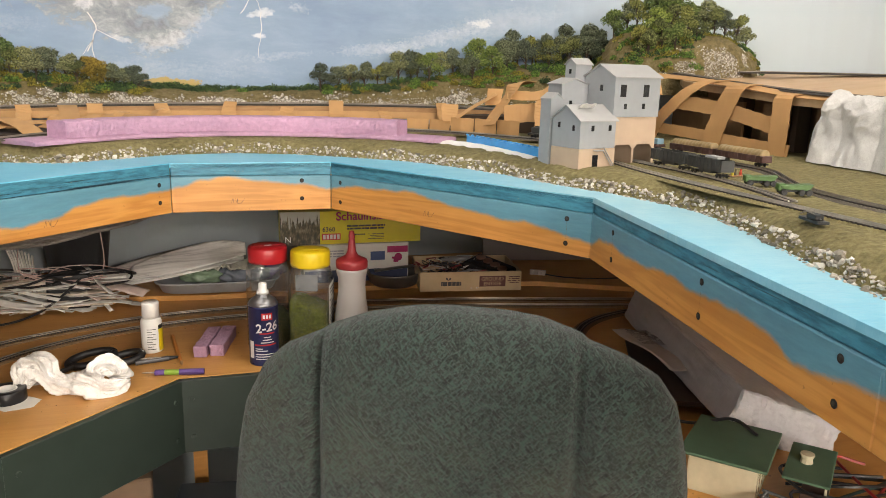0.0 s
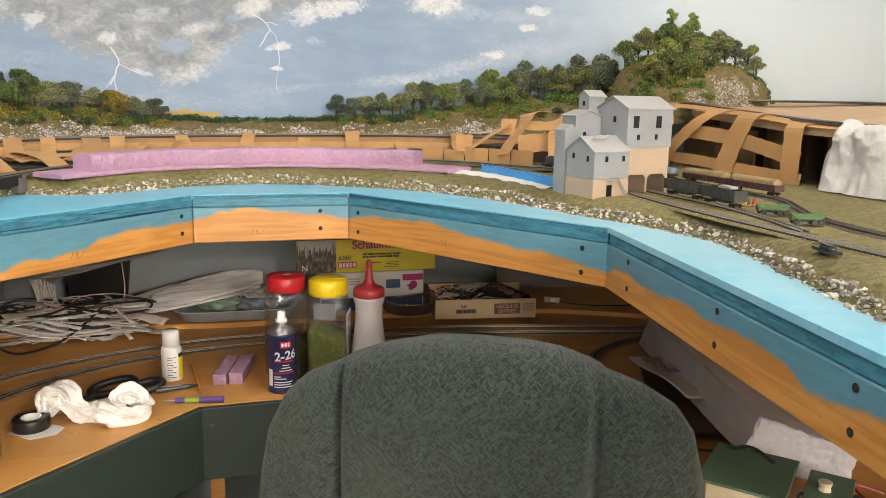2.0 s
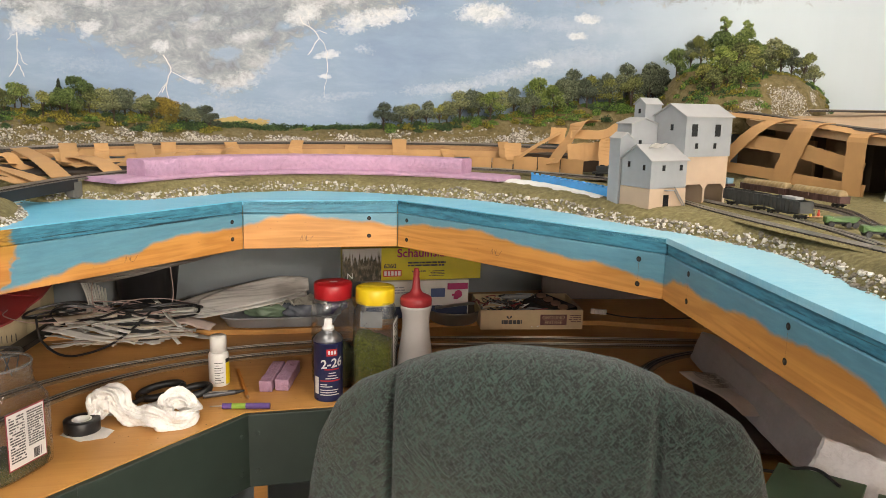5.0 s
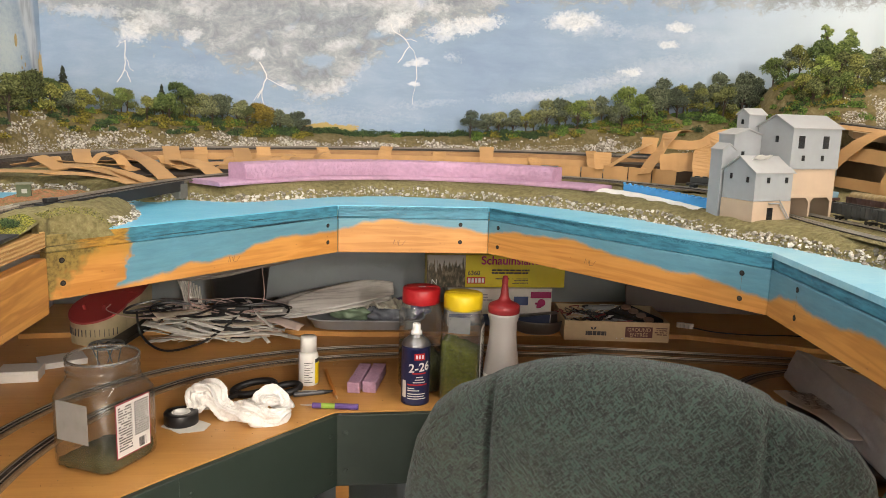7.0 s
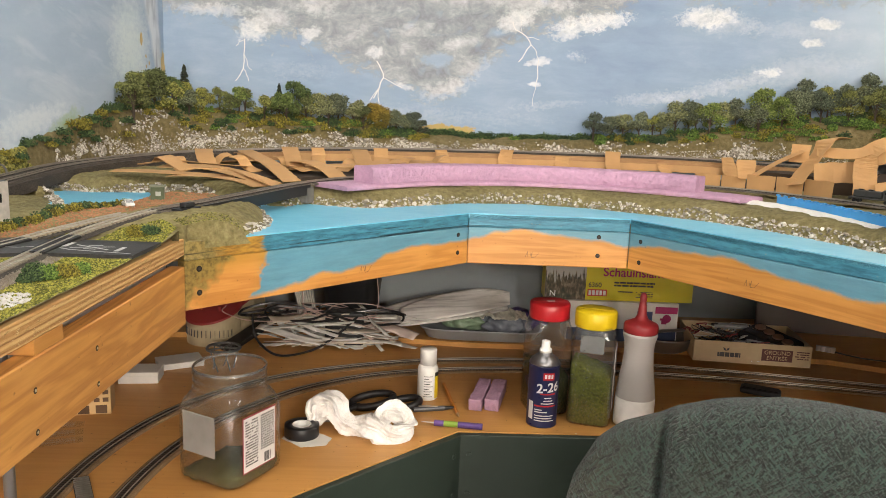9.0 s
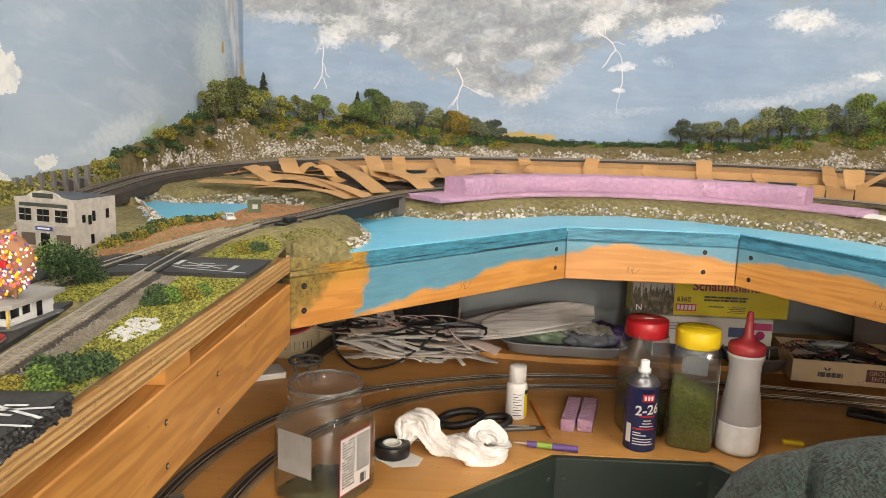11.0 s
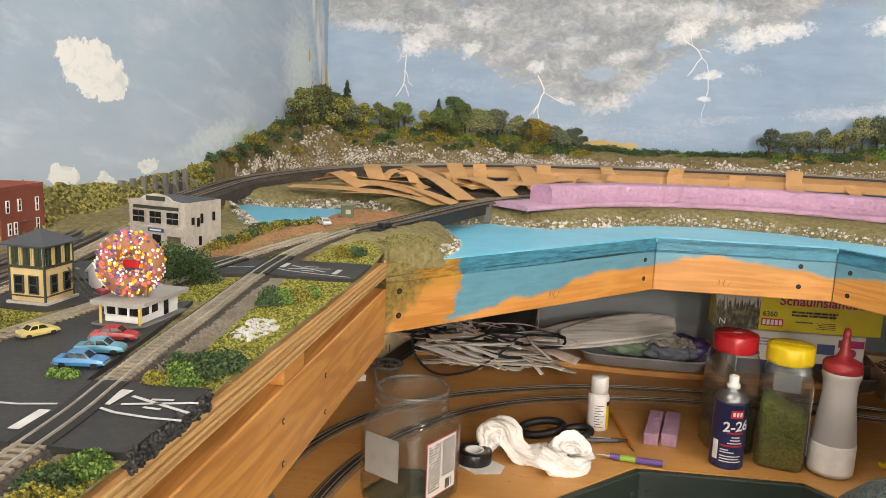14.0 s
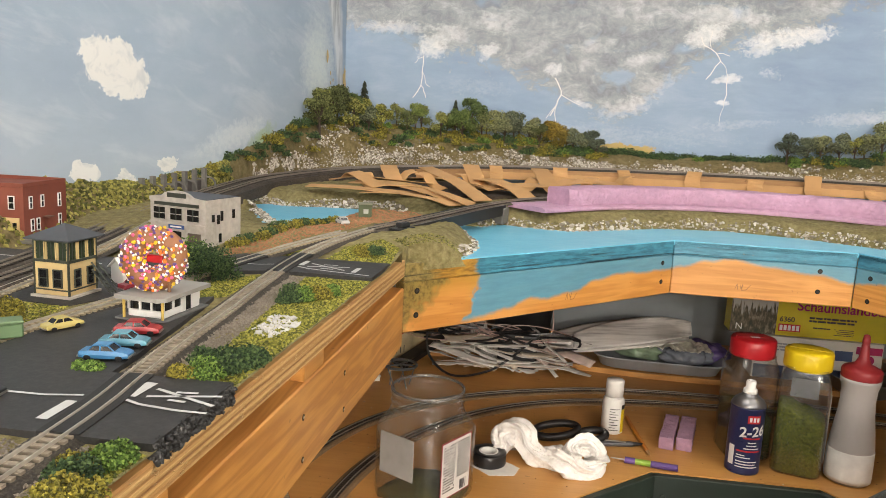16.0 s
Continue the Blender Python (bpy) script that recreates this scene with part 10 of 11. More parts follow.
def paper_heap():
    rng = random.Random(33)
    tones = (PAPER, plain("yellowed_paper", (0.60, 0.52, 0.42), 0.75), plain("pinkish_paper", (0.56, 0.45, 0.40), 0.75))
    for i in range(74):
        f = rng.random()
        cx, cy = -0.42 + 0.22 * f, rng.uniform(1.71, 1.80)
        w, l = (rng.uniform(0.004, 0.012) if i % 3 else rng.uniform(0.016, 0.036)), rng.uniform(0.10, 0.20)
        bow = rng.uniform(0.001, 0.005)
        bm = bmesh.new()
        g = [[bm.verts.new((-l / 2 + l * a / 12, -w / 2 + w * b / 4 + 0.006 * noise.noise(Vector((a * 0.2, i, 3))), bow * math.sin(a * 0.32 + i) + 0.004 * noise.noise(Vector((a * 0.45, b * 0.7, i))))) for b in range(5)] for a in range(13)]
        for a in range(12):
            for b in range(4):
                bm.faces.new((g[a][b], g[a + 1][b], g[a + 1][b + 1], g[a][b + 1]))
        bmesh.ops.transform(bm, matrix=pose(cx, cy, DESK_Z + 0.014 + 0.0009 * i, rng.uniform(-6, 22), rng.uniform(-9, 13), rng.gauss(-12, 24)), verts=bm.verts)
        ob = tagged(part("paper_strip", bm, tones[(0, 0, 1, 0, 2)[i % 5]], None, "", True), "thin off-white paper strip in a fanned heap on the desk", "paper", "paper heap")
        ob.modifiers.new("thickness", "SOLIDIFY").thickness = 0.0005
    for i in range(9):
        x = -0.385 + i * 0.0048
        tagged(part("wood_strip", tube([(x - 0.035 + 0.002 * i, 1.86, SHELF_Z + 0.125 - 0.004 * i), (x - 0.005, 1.80, SHELF_Z + 0.085 - 0.002 * i), (x + 0.015 + 0.003 * (i % 3), 1.735, SHELF_Z + 0.040 + 0.003 * (i % 2))], 0.0024, seg=4, step=0.03), tones[0]), "white stripwood leaning in the paper heap", "stripwood", "stripwood")
    dark, pale = BLACK, plain("pinkish_wire", (0.42, 0.30, 0.27), 0.5)
    for i in range(20):
        p = Vector((rng.uniform(-0.47, -0.22), rng.uniform(1.72, 1.78), DESK_Z + rng.uniform(0.07, 0.09)))
        a0, r = rng.uniform(0, 6), rng.uniform(0.04, 0.09)
        q = [tuple(p + Vector((r * math.cos(a0 + k * 0.9), 0.4 * r * math.sin(a0 + k * 0.9), 0.010 * math.sin(k * 1.3 + i)))) for k in range(6)]
        tagged(part("wire", tube(q, 0.0026 if i % 2 else 0.0012, seg=5, step=0.006), dark if i % 2 else pale), ("black" if i % 2 else "pale pinkish") + " wire looped over the paper heap", "wire", "loose wires")
    tagged(part("wire", tube([(-0.47, 1.70, DESK_Z + 0.09), (-0.46, 1.69, DESK_Z + 0.04), (-0.41, 1.665, DESK_Z + 0.012), (-0.34, 1.675, DESK_Z + 0.022), (-0.29, 1.70, DESK_Z + 0.05), (-0.25, 1.72, DESK_Z + 0.085)], 0.0026, seg=6, step=0.006), dark), "thick black cable looping before the paper heap", "wire", "loose wires")
    tagged(part("wire", tube([(-0.355, 1.79, 0.92), (-0.375, 1.77, 0.86), (-0.35, 1.75, 0.79), (-0.25, 1.745, 0.775), (-0.21, 1.76, 0.83), (-0.215, 1.79, 0.91)], 0.0012, seg=5), pale), "pale pinkish wire hanging from the cable coil", "wire", "loose wires")
    tagged(part("dark_ruler", one_box(0, 0, 0, 0.035, 0.20, 0.012, 0.001, m=pose(-0.475, 1.79, SHELF_Z + 0.015, 14, 0, -32)), BLACK), "black plastic strip leaning on the heap", "strip")
    tagged(part("wood_offcut", one_box(0, 0, 0, 0.022, 0.09, 0.02, 0.001, m=pose(-0.185, 1.80, SHELF_Z + 0.001, 0, 0, -24)), PLY_EDGE), "rough wood offcut beside the paper heap", "offcut")


paper_heap()


def red_roundhouse():
    ob = thing("roundhouse_model", "rounded toy building with a glossy red roof and cream walls", "model building", pose(-0.575, 1.80, DESK_Z + 0.0004, 0, 0, -24))
    red = plain("matt_red_roof", (0.30, 0.03, 0.03), 0.55, 0, 0.12)
    cream = plain("toy_cream", (0.42, 0.35, 0.22), 0.6)
    # an apse with a straight hall behind it, under one red roof that falls towards the apse
    plan = [(0.060 * math.cos(a), 0.060 * math.sin(a)) for a in np.linspace(radians(150), radians(380), 34)]
    plan += [(0.062, 0.060), (0.050, 0.120), (-0.030, 0.130), (-0.052, 0.060)]

    def slope(y):
        return 0.048 + 0.40 * (y + 0.06)

    def sheared(name, grow, under, over, mat, words):
        bm = bmesh.new()
        lo = [bm.verts.new((x * grow, y * grow, 0.0 if under is None else slope(y) + under)) for x, y in plan]
        hi = [bm.verts.new((x * grow, y * grow, slope(y) + over)) for x, y in plan]
        n = len(plan)
        bm.faces.new(lo[::-1])
        bm.faces.new(hi)
        for i in range(n):
            bm.faces.new((lo[i], lo[(i + 1) % n], hi[(i + 1) % n], hi[i]))
        bmesh.ops.recalc_face_normals(bm, faces=bm.faces)
        part(name, bm, mat, ob, words)

    sheared("round_wall", 1.0, None, 0.0, cream, "")
    sheared("round_roof", 1.06, 0.0004, 0.005, red, "glossy red sloping roof")
    part("roof_seam", tube([(-0.052, 0.056, slope(0.056) + 0.005), (0.062, 0.056, slope(0.056) + 0.005)], 0.0012, seg=6), red, ob)
    for k in range(16):
        a = radians(-150 + k * 9)
        part("rail_post", one_box(0, 0, 0.020, 0.0022, 0.001, 0.016, m=Matrix.Rotation(a, 4, "Z") @ Matrix.Translation((0.0606, 0, 0))), PRINT_DARK, ob)
    for x, y in ((-0.022, -0.018), (0.024, -0.012), (0.022, 0.075), (0.0, 0.105)):
        part("vent", lathe([(0.0005, 0), (0.004, 0), (0.004, 0.012), (0.0005, 0.013)], 10, m=pose(x, y, slope(y) + 0.0052, 20, 0, 0)), red, ob)


red_roundhouse()


def grid_building():
    ob = thing("unpainted_building", "unpainted tan laser-cut building front with small windows", "model building", pose(-0.665, 1.362, DESK_Z + 0.0004, 0, 0, 12))
    tan = plain("laser_cut_tan", (0.50, 0.33, 0.15), 0.7, 0, 0.08)
    part("wall", one_box(0, 0.02, 0, 0.058, 0.04, 0.075, 0.0005), tan, ob)
    for r in range(4):
        for c in range(4):
            opening(ob, -0.021 + c * 0.014, 0.0, 0.022 + r * 0.013, 0.009, 0.007, "front", plain("tan_shadow", (0.10, 0.055, 0.025), 0.8) if r + c == 0 else bpy.data.materials["tan_shadow"])
    for c in (-0.014, 0.014):
        opening(ob, c, 0.0, 0.002, 0.018, 0.014, "front", bpy.data.materials["tan_shadow"])


grid_building()
for x, y, w, d, h, turn, words in ((-0.645, 1.535, 0.072, 0.05, 0.022, 6, "white cardboard box lying on the desk"), (-0.60, 1.625, 0.085, 0.055, 0.012, 28, "flat grey cardboard box on the desk")):
    ob = thing("small_box", words, "box", pose(x, y, DESK_Z + 0.0004, 0, 0, turn))
    part("box_base", one_box(0, 0, 0, w, d, h * 0.7, 0.0006), PAPER, ob)
    part("box_lid", one_box(0, 0, h * 0.7 + 0.0002, w + 0.002, d + 0.002, h * 0.3, 0.0006), PAPER, ob)
wheel = thing("wheel_stand", "grey toy spoked wheel on a spindly stand", "toy wheel", pose(-0.505, 1.60, DESK_Z + 0.0004))
SPOOL = plain("dull_grey_plastic", (0.10, 0.10, 0.10), 0.5)
ring = [(0.032 * math.cos(a), 0.032 * math.sin(a), 0.046) for a in np.linspace(0, 2 * math.pi, 21)]
part("rim", tube(ring, 0.003, seg=6), SPOOL, wheel)
for k in range(5):
    a = k * 2 * math.pi / 5
    part("spoke", tube([(0, 0, 0.046), (0.030 * math.cos(a), 0.030 * math.sin(a), 0.046)], 0.002, seg=5), SPOOL, wheel)
    part("leg", tube([(0.028 * math.cos(a), 0.028 * math.sin(a), 0.044), (0.020 * math.cos(a + 0.6), 0.020 * math.sin(a + 0.6), 0.001)], 0.0014, seg=5), SPOOL, wheel)
grate = thing("grating", "small grey metal grating lying between the tracks", "grating", pose(-0.572, 1.105, DESK_Z + 0.0004, 0, 0, -62))
part("plate", one_box(0, 0, 0, 0.075, 0.022, 0.002, 0.0004), BLACK, grate)
for k in range(12):
    part("slat", one_box(-0.033 + k * 0.006, 0, 0.0021, 0.002, 0.020, 0.002), STEEL, grate)
tagged(part("pipe_leg", lathe([(0.0005, 0), (0.007, 0), (0.007, 0.29), (0.0005, 0.29)], 16, m=pose(-0.612, 1.0, DESK_Z + 0.0004)), plain("grey_pipe", (0.25, 0.26, 0.28), 0.4, 0.5), None, "", True), "thin grey metal pipe leg under the deck", "pipe")
clear = thing("clear_strips", "clear acrylic strips lying on the desk", "acrylic strips", pose(-0.70, 1.24, DESK_Z + 0.0004, 0, 0, 20))
for k in range(3):
    no_shadow(part("acrylic_strip", one_box(0, k * 0.022, k * 0.004, 0.13, 0.016, 0.0035, 0.0004), CLEAR, clear))

# ---- right-hand clutter under the deck ----
BROWN_BOARD = plain("dark_brown_board", (0.055, 0.035, 0.028), 0.5, 0, 0.15, 30)
slab = bmesh.new()
box(slab, 0, 0, 0, 0.60, 0.16, 0.066, 0.003)
bmesh.ops.subdivide_edges(slab, edges=[e for e in slab.edges if e.calc_length() > 0.04], cuts=20, use_grid_fill=True)
for v in slab.verts:
    v.co += Vector((noise.noise(v.co * 90), noise.noise(v.co * 90 + Vector((5, 0, 0))), noise.noise(v.co * 90 + Vector((0, 5, 0))))) * 0.0025
lean_x = Vector((0.167, 0.57, -0.025)).normalized()
lean_z = Vector((0.345, -0.039, 0.938)).normalized()
lean_y = lean_z.cross(lean_x).normalized()
lean_z = lean_x.cross(lean_y)
lean = Matrix((lean_x, lean_y, lean_z)).transposed().to_4x4()
centre = Vector((0.728, 0.868, 0.83)) + lean_x * 0.30 - lean_y * 0.08 - lean_z * 0.066
bmesh.ops.transform(slab, matrix=Matrix.Translation(centre) @ lean, verts=slab.verts)
tagged(part("foam_slab", slab, WHITE_FOAM), "thick grey-white foam slab leaning against the deck frame", "foam slab")
tagged(part("brown_board", one_box(0, 0, 0, 0.50, 0.30, 0.008, 0.001, m=pose(0.90, 1.17, DESK_Z + 0.0006, 0, 4, 64)), BROWN_BOARD), "dark brown board lying under the foam slab", "board")
sheet = thing("printed_sheet", "white printed sheet lying under the foam slab", "paper", pose(0.785, 1.178, DESK_Z + 0.039, 4, 3, 83))
bm = bmesh.new()
g = [[bm.verts.new((-0.125 + 0.25 * i / 20, -0.034 + 0.068 * j / 6, 0.004 * math.sin(i * 0.3) + 0.002 * math.sin(j + i * 0.2))) for j in range(7)] for i in range(21)]
for i in range(20):
    for j in range(6):
        bm.faces.new((g[i][j], g[i + 1][j], g[i + 1][j + 1], g[i][j + 1]))
part("leaf", bm, PAPER, sheet, "", True).modifiers.new("thickness", "SOLIDIFY").thickness = 0.0003
bars(sheet, pose(0.05, 0.0, 0.0065, 0, 0, 90), 0.05, 0.10, 16, PRINT_DARK, 21, 0.85, 0.4)
tagged(part("brown_board", one_box(0, 0, 0, 0.60, 0.012, 0.13, 0.001, m=pose(1.03, 1.93, SHELF_Z, -8, 0, -8)), BROWN_BOARD), "dark brown board leaning against the wall", "board")
tagged(part("wire", tube([(0.83, 1.80, SHELF_Z + 0.004), (0.88, 1.75, SHELF_Z + 0.003), (0.97, 1.72, SHELF_Z + 0.003), (1.08, 1.70, SHELF_Z + 0.004), (1.2, 1.60, SHELF_Z + 0.004)], 0.002, seg=6), BLACK), "black cable lying along the shelf", "wire", "loose wires")
plug = thing("terminal_block", "small white terminal block on the black cable", "terminal block", pose(0.825, 1.80, SHELF_Z + 0.0003, 0, 0, -30))
for k in range(4):
    part("terminal", lathe([(0.0005, 0), (0.006, 0), (0.006, 0.012), (0.0005, 0.013)], 10, m=pose(-0.015 + k * 0.010, 0, 0)), WHITE, plug)


def station_model():
    ob = thing("station_model", "toy station building with a dark green roof and cream walls", "model building", pose(0.66, 0.80, DESK_Z + 0.0004, 0, 0, 42))
    green = plain("dark_green_roof", (0.075, 0.135, 0.08), 0.6, 0, 0.2, 40)
    cream = plain("toy_ivory", (0.50, 0.44, 0.30), 0.6)
    part("wall", one_box(0, 0, 0, 0.105, 0.085, 0.052, 0.0006), cream, ob)
    part("roof", one_box(0.0, 0.0, 0.0522, 0.128, 0.108, 0.004, 0.001), green, ob)
    part("porch_roof", one_box(0.02, -0.095, 0.040, 0.11, 0.055, 0.0035, 0.0008), green, ob)
    part("chimney", lathe([(0.0005, 0), (0.008, 0), (0.007, 0.006), (0.009, 0.012), (0.0005, 0.013)], 9, m=pose(0.02, -0.09, 0.0437)), cream, ob)
    for k in range(4):
        opening(ob, -0.038 + k * 0.025, -0.0425, 0.012, 0.014, 0.024, "front", None, cream)
        part("porch_post", one_box(-0.030 + k * 0.032, -0.118, 0, 0.003, 0.003, 0.0398), cream, ob)
    part("yard_wall", one_box(0.02, -0.105, 0, 0.10, 0.03, 0.026, 0.0005), plain("toy_brown", (0.09, 0.05, 0.035), 0.6), ob)
    for k in range(5):
        opening(ob, -0.018 + k * 0.019, -0.120, 0.006, 0.006, 0.012, "front", cream)


station_model()
rng_w = random.Random(60)
for i in range(16):
    p = Vector((rng_w.uniform(0.64, 0.88), rng_w.uniform(0.57, 0.70), DESK_Z + 0.004))
    q = [tuple(p + Vector((rng_w.uniform(-0.08, 0.08), rng_w.uniform(-0.08, 0.08), rng_w.uniform(0.0, 0.035)))) for _ in range(5)]
    mat, word = ((BLACK, "black"), (plain("wire_red", (0.30, 0.02, 0.02), 0.4) if i == 1 else bpy.data.materials.get("wire_red") or BLACK, "dark red"), (plain("wire_green", (0.02, 0.06, 0.05), 0.4) if i == 2 else bpy.data.materials.get("wire_green") or BLACK, "dark green"))[i % 3]
    tagged(part("wire", tube(q, 0.0022, seg=5, step=0.008), mat), word + " wire tangled on the dim desk", "wire", "loose wires")
tagged(part("wire", tube([(0.64, 0.97, DESK_Z + 0.004), (0.645, 0.93, DESK_Z + 0.03), (0.66, 0.88, DESK_Z + 0.045), (0.69, 0.84, DESK_Z + 0.066), (0.70, 0.80, DESK_Z + 0.060)], 0.0024, seg=6), BLACK), "black wire curling over the toy station", "wire", "loose wires")
for x, y, w, d, h, turn, mat, words in ((0.66, 0.64, 0.05, 0.03, 0.02, 20, SPOOL, "grey plastic parts box on the dim desk"), (0.78, 0.66, 0.045, 0.03, 0.018, -25, PAPER, "pale grey plastic connector on the dim desk"), (0.73, 0.60, 0.03, 0.02, 0.014, 10, YELLOW_CAP, "small yellow plastic part on the dim desk")):
    tagged(part("parts_box", one_box(0, 0, 0, w, d, h, 0.003, m=pose(x, y, DESK_Z + 0.0004, 0, 0, turn), seg=2), mat), words, "parts box")
rack = thing("wire_rack", "pale grey plastic wire rack among the cables", "rack", pose(0.65, 0.69, DESK_Z + 0.0004, 0, 0, 35))
for k in range(5):
    part("rack_bar", tube([(-0.03 + k * 0.015, -0.025, 0.022), (-0.03 + k * 0.015, 0.03, 0.024)], 0.002, seg=6), SPOOL, rack)
for y in (-0.02, 0.025):
    part("rack_rail", tube([(-0.034, y, 0.001), (-0.034, y, 0.022), (0.034, y, 0.022), (0.034, y, 0.001)], 0.002, seg=6), SPOOL, rack)

# ---- the chair ----
def fabric():
    m, t, b = material("green_woven_upholstery", 0.95)
    def strokes(lean, dense, cut):
        n = noise_at(t, place(t, (1, 1, 5.0), (0, radians(lean), 0)), dense, 1.0, 0.4, 0.5)
        return calc(t, "MULTIPLY", calc(t, "SUBTRACT", n, cut), 14.0, True)

    dark = calc(t, "MAXIMUM", strokes(50, 96.0, 0.60), strokes(-40, 90.0, 0.605))
    pale = calc(t, "MAXIMUM", strokes(44, 110.0, 0.555), strokes(-48, 104.0, 0.55))
    patchy = noise_at(t, place(t), 7.0, 3)
    fine = noise_at(t, place(t), 700.0, 3, 0.7)
    knots = t.nodes.new("ShaderNodeTexVoronoi")
    knots.inputs["Scale"].default_value = 420.0
    t.links.new(place(t), knots.inputs["Vector"])
    nub = calc(t, "SUBTRACT", 1.0, calc(t, "MULTIPLY", knots.outputs["Distance"], 1.5), True)
    body = ramp(t, calc(t, "ADD", calc(t, "MULTIPLY", fine, 0.45), calc(t, "MULTIPLY", nub, 0.55)), [(0.20, (0.004, 0.007, 0.0055)), (0.45, (0.019, 0.028, 0.0225)), (0.75, (0.048, 0.062, 0.051))])
    body = blend(t, calc(t, "MULTIPLY", calc(t, "MULTIPLY", calc(t, "SUBTRACT", patchy, 0.5), 5.0, True), 0.5), body, (0.038, 0.038, 0.022))
    col = blend(t, calc(t, "MULTIPLY", pale, 0.6), body, (0.040, 0.074, 0.062))
    col = blend(t, calc(t, "MULTIPLY", dark, 0.85), col, (0.005, 0.005, 0.004))
    t.links.new(col, b.inputs["Base Color"])
    mixed = calc(t, "SUBTRACT", calc(t, "ADD", 0.7, calc(t, "MULTIPLY", pale, 0.3)), calc(t, "MULTIPLY", dark, 0.7))
    b.inputs["Sheen Weight"].default_value = 0.15
    bump(t, b, calc(t, "ADD", calc(t, "MULTIPLY", mixed, 0.6), calc(t, "MULTIPLY", fine, 0.4)), 0.8, 0.003)
    return m


FABRIC = fabric()
CHAIR_TOP = ((-0.262, 0.60), (-0.258, 0.735), (-0.246, 0.835), (-0.236, 0.885), (-0.216, 0.926), (-0.193, 0.947), (-0.150, 0.966), (-0.143, 0.972), (-0.098, 0.989), (-0.04, 1.001), (0.0, 1.003), (0.06, 1.002), (0.10, 0.997), (0.143, 0.983), (0.150, 0.976), (0.193, 0.962), (0.228, 0.943), (0.248, 0.916), (0.262, 0.860), (0.270, 0.80), (0.274, 0.60))


def top_at(s):
    for (a, za), (b, zb) in zip(CHAIR_TOP, CHAIR_TOP[1:]):
        if a <= s <= b:
            return za + (zb - za) * (s - a) / (b - a)
    return 0.6


def office_chair():
    ob = thing("office_chair", "office chair with a high green woven fabric back", "chair", pose(0.2685, 0.8035, 0, 0, 0, -25.9))
    bottom = 0.50
    bm = bmesh.new()
    ns, nv = 96, 72
    fronts, backs = [], []
    for i in range(ns + 1):
        q = -math.cos(math.pi * i / ns)
        s = 0.006 + q * 0.262
        z1 = max(0.62, top_at(max(-0.262, min(0.274, s))))
        frow, brow = [], []
        for j in range(nv + 1):
            v = 1 - (1 - j / nv) ** 1.6
            z = bottom + (z1 - bottom) * v
            edge = max(0.0, 1 - abs(q) ** 5) * max(0.0, 1 - v ** 14) * max(0.0, 1 - (1 - v) ** 30)
            bulge = edge ** 0.42
            seam = math.exp(-((abs(s - 0.0) - 0.146) / 0.0050) ** 2) * 0.026
            crown = 0.012 * (1 - (s / 0.27) ** 2) + (0.006 if abs(s) < 0.146 else 0)
            off = (0.040 + crown) * bulge - seam * bulge
            frow.append(bm.verts.new((s, -off - 0.018 * (abs(q) ** 3), z)))
            brow.append(bm.verts.new((s, 0.045 * bulge - 0.018 * (abs(q) ** 3), z)))
        fronts.append(frow)
        backs.append(brow)
    for i in range(ns):
        for j in range(nv):
            bm.faces.new((fronts[i][j], fronts[i + 1][j], fronts[i + 1][j + 1], fronts[i][j + 1]))
            bm.faces.new((backs[i][j], backs[i][j + 1], backs[i + 1][j + 1], backs[i + 1][j]))
    bmesh.ops.remove_doubles(bm, verts=bm.verts, dist=0.0008)
    bmesh.ops.recalc_face_normals(bm, faces=bm.faces)
    part("backrest", bm, FABRIC, ob, "", True)
    seat = lathe([(0.0005, 0.40), (0.20, 0.40), (0.24, 0.415), (0.25, 0.44), (0.24, 0.475), (0.20, 0.49), (0.0005, 0.50)], 40, 0.6, m=pose(0, 0.26, 0))
    part("seat", seat, FABRIC, ob, "", True)
    part("back_bracket", one_box(0, 0.045, 0.38, 0.08, 0.03, 0.16, 0.004), BLACK, ob)
    part("column", lathe([(0.028, 0.10), (0.028, 0.26), (0.018, 0.262), (0.018, 0.398)], 20, m=pose(0, 0.26, 0)), BLACK, ob, "", True)
    for k in range(5):
        a = radians(72 * k + 20)
        leg = part("base_arm", tube([(0, 0.26, 0.115), (0.15 * math.cos(a), 0.26 + 0.15 * math.sin(a), 0.10), (0.29 * math.cos(a), 0.26 + 0.29 * math.sin(a), 0.075)], 0.022, seg=8, step=0.04, taper=0.6), BLACK, ob)
        part("caster", lathe([(0.004, -0.018), (0.024, -0.018), (0.028, -0.012), (0.028, 0.012), (0.024, 0.018), (0.004, 0.018)], 18, m=pose(0.29 * math.cos(a), 0.26 + 0.29 * math.sin(a), 0.029, 90, 0, 72 * k)), BLACK, leg)


office_chair()

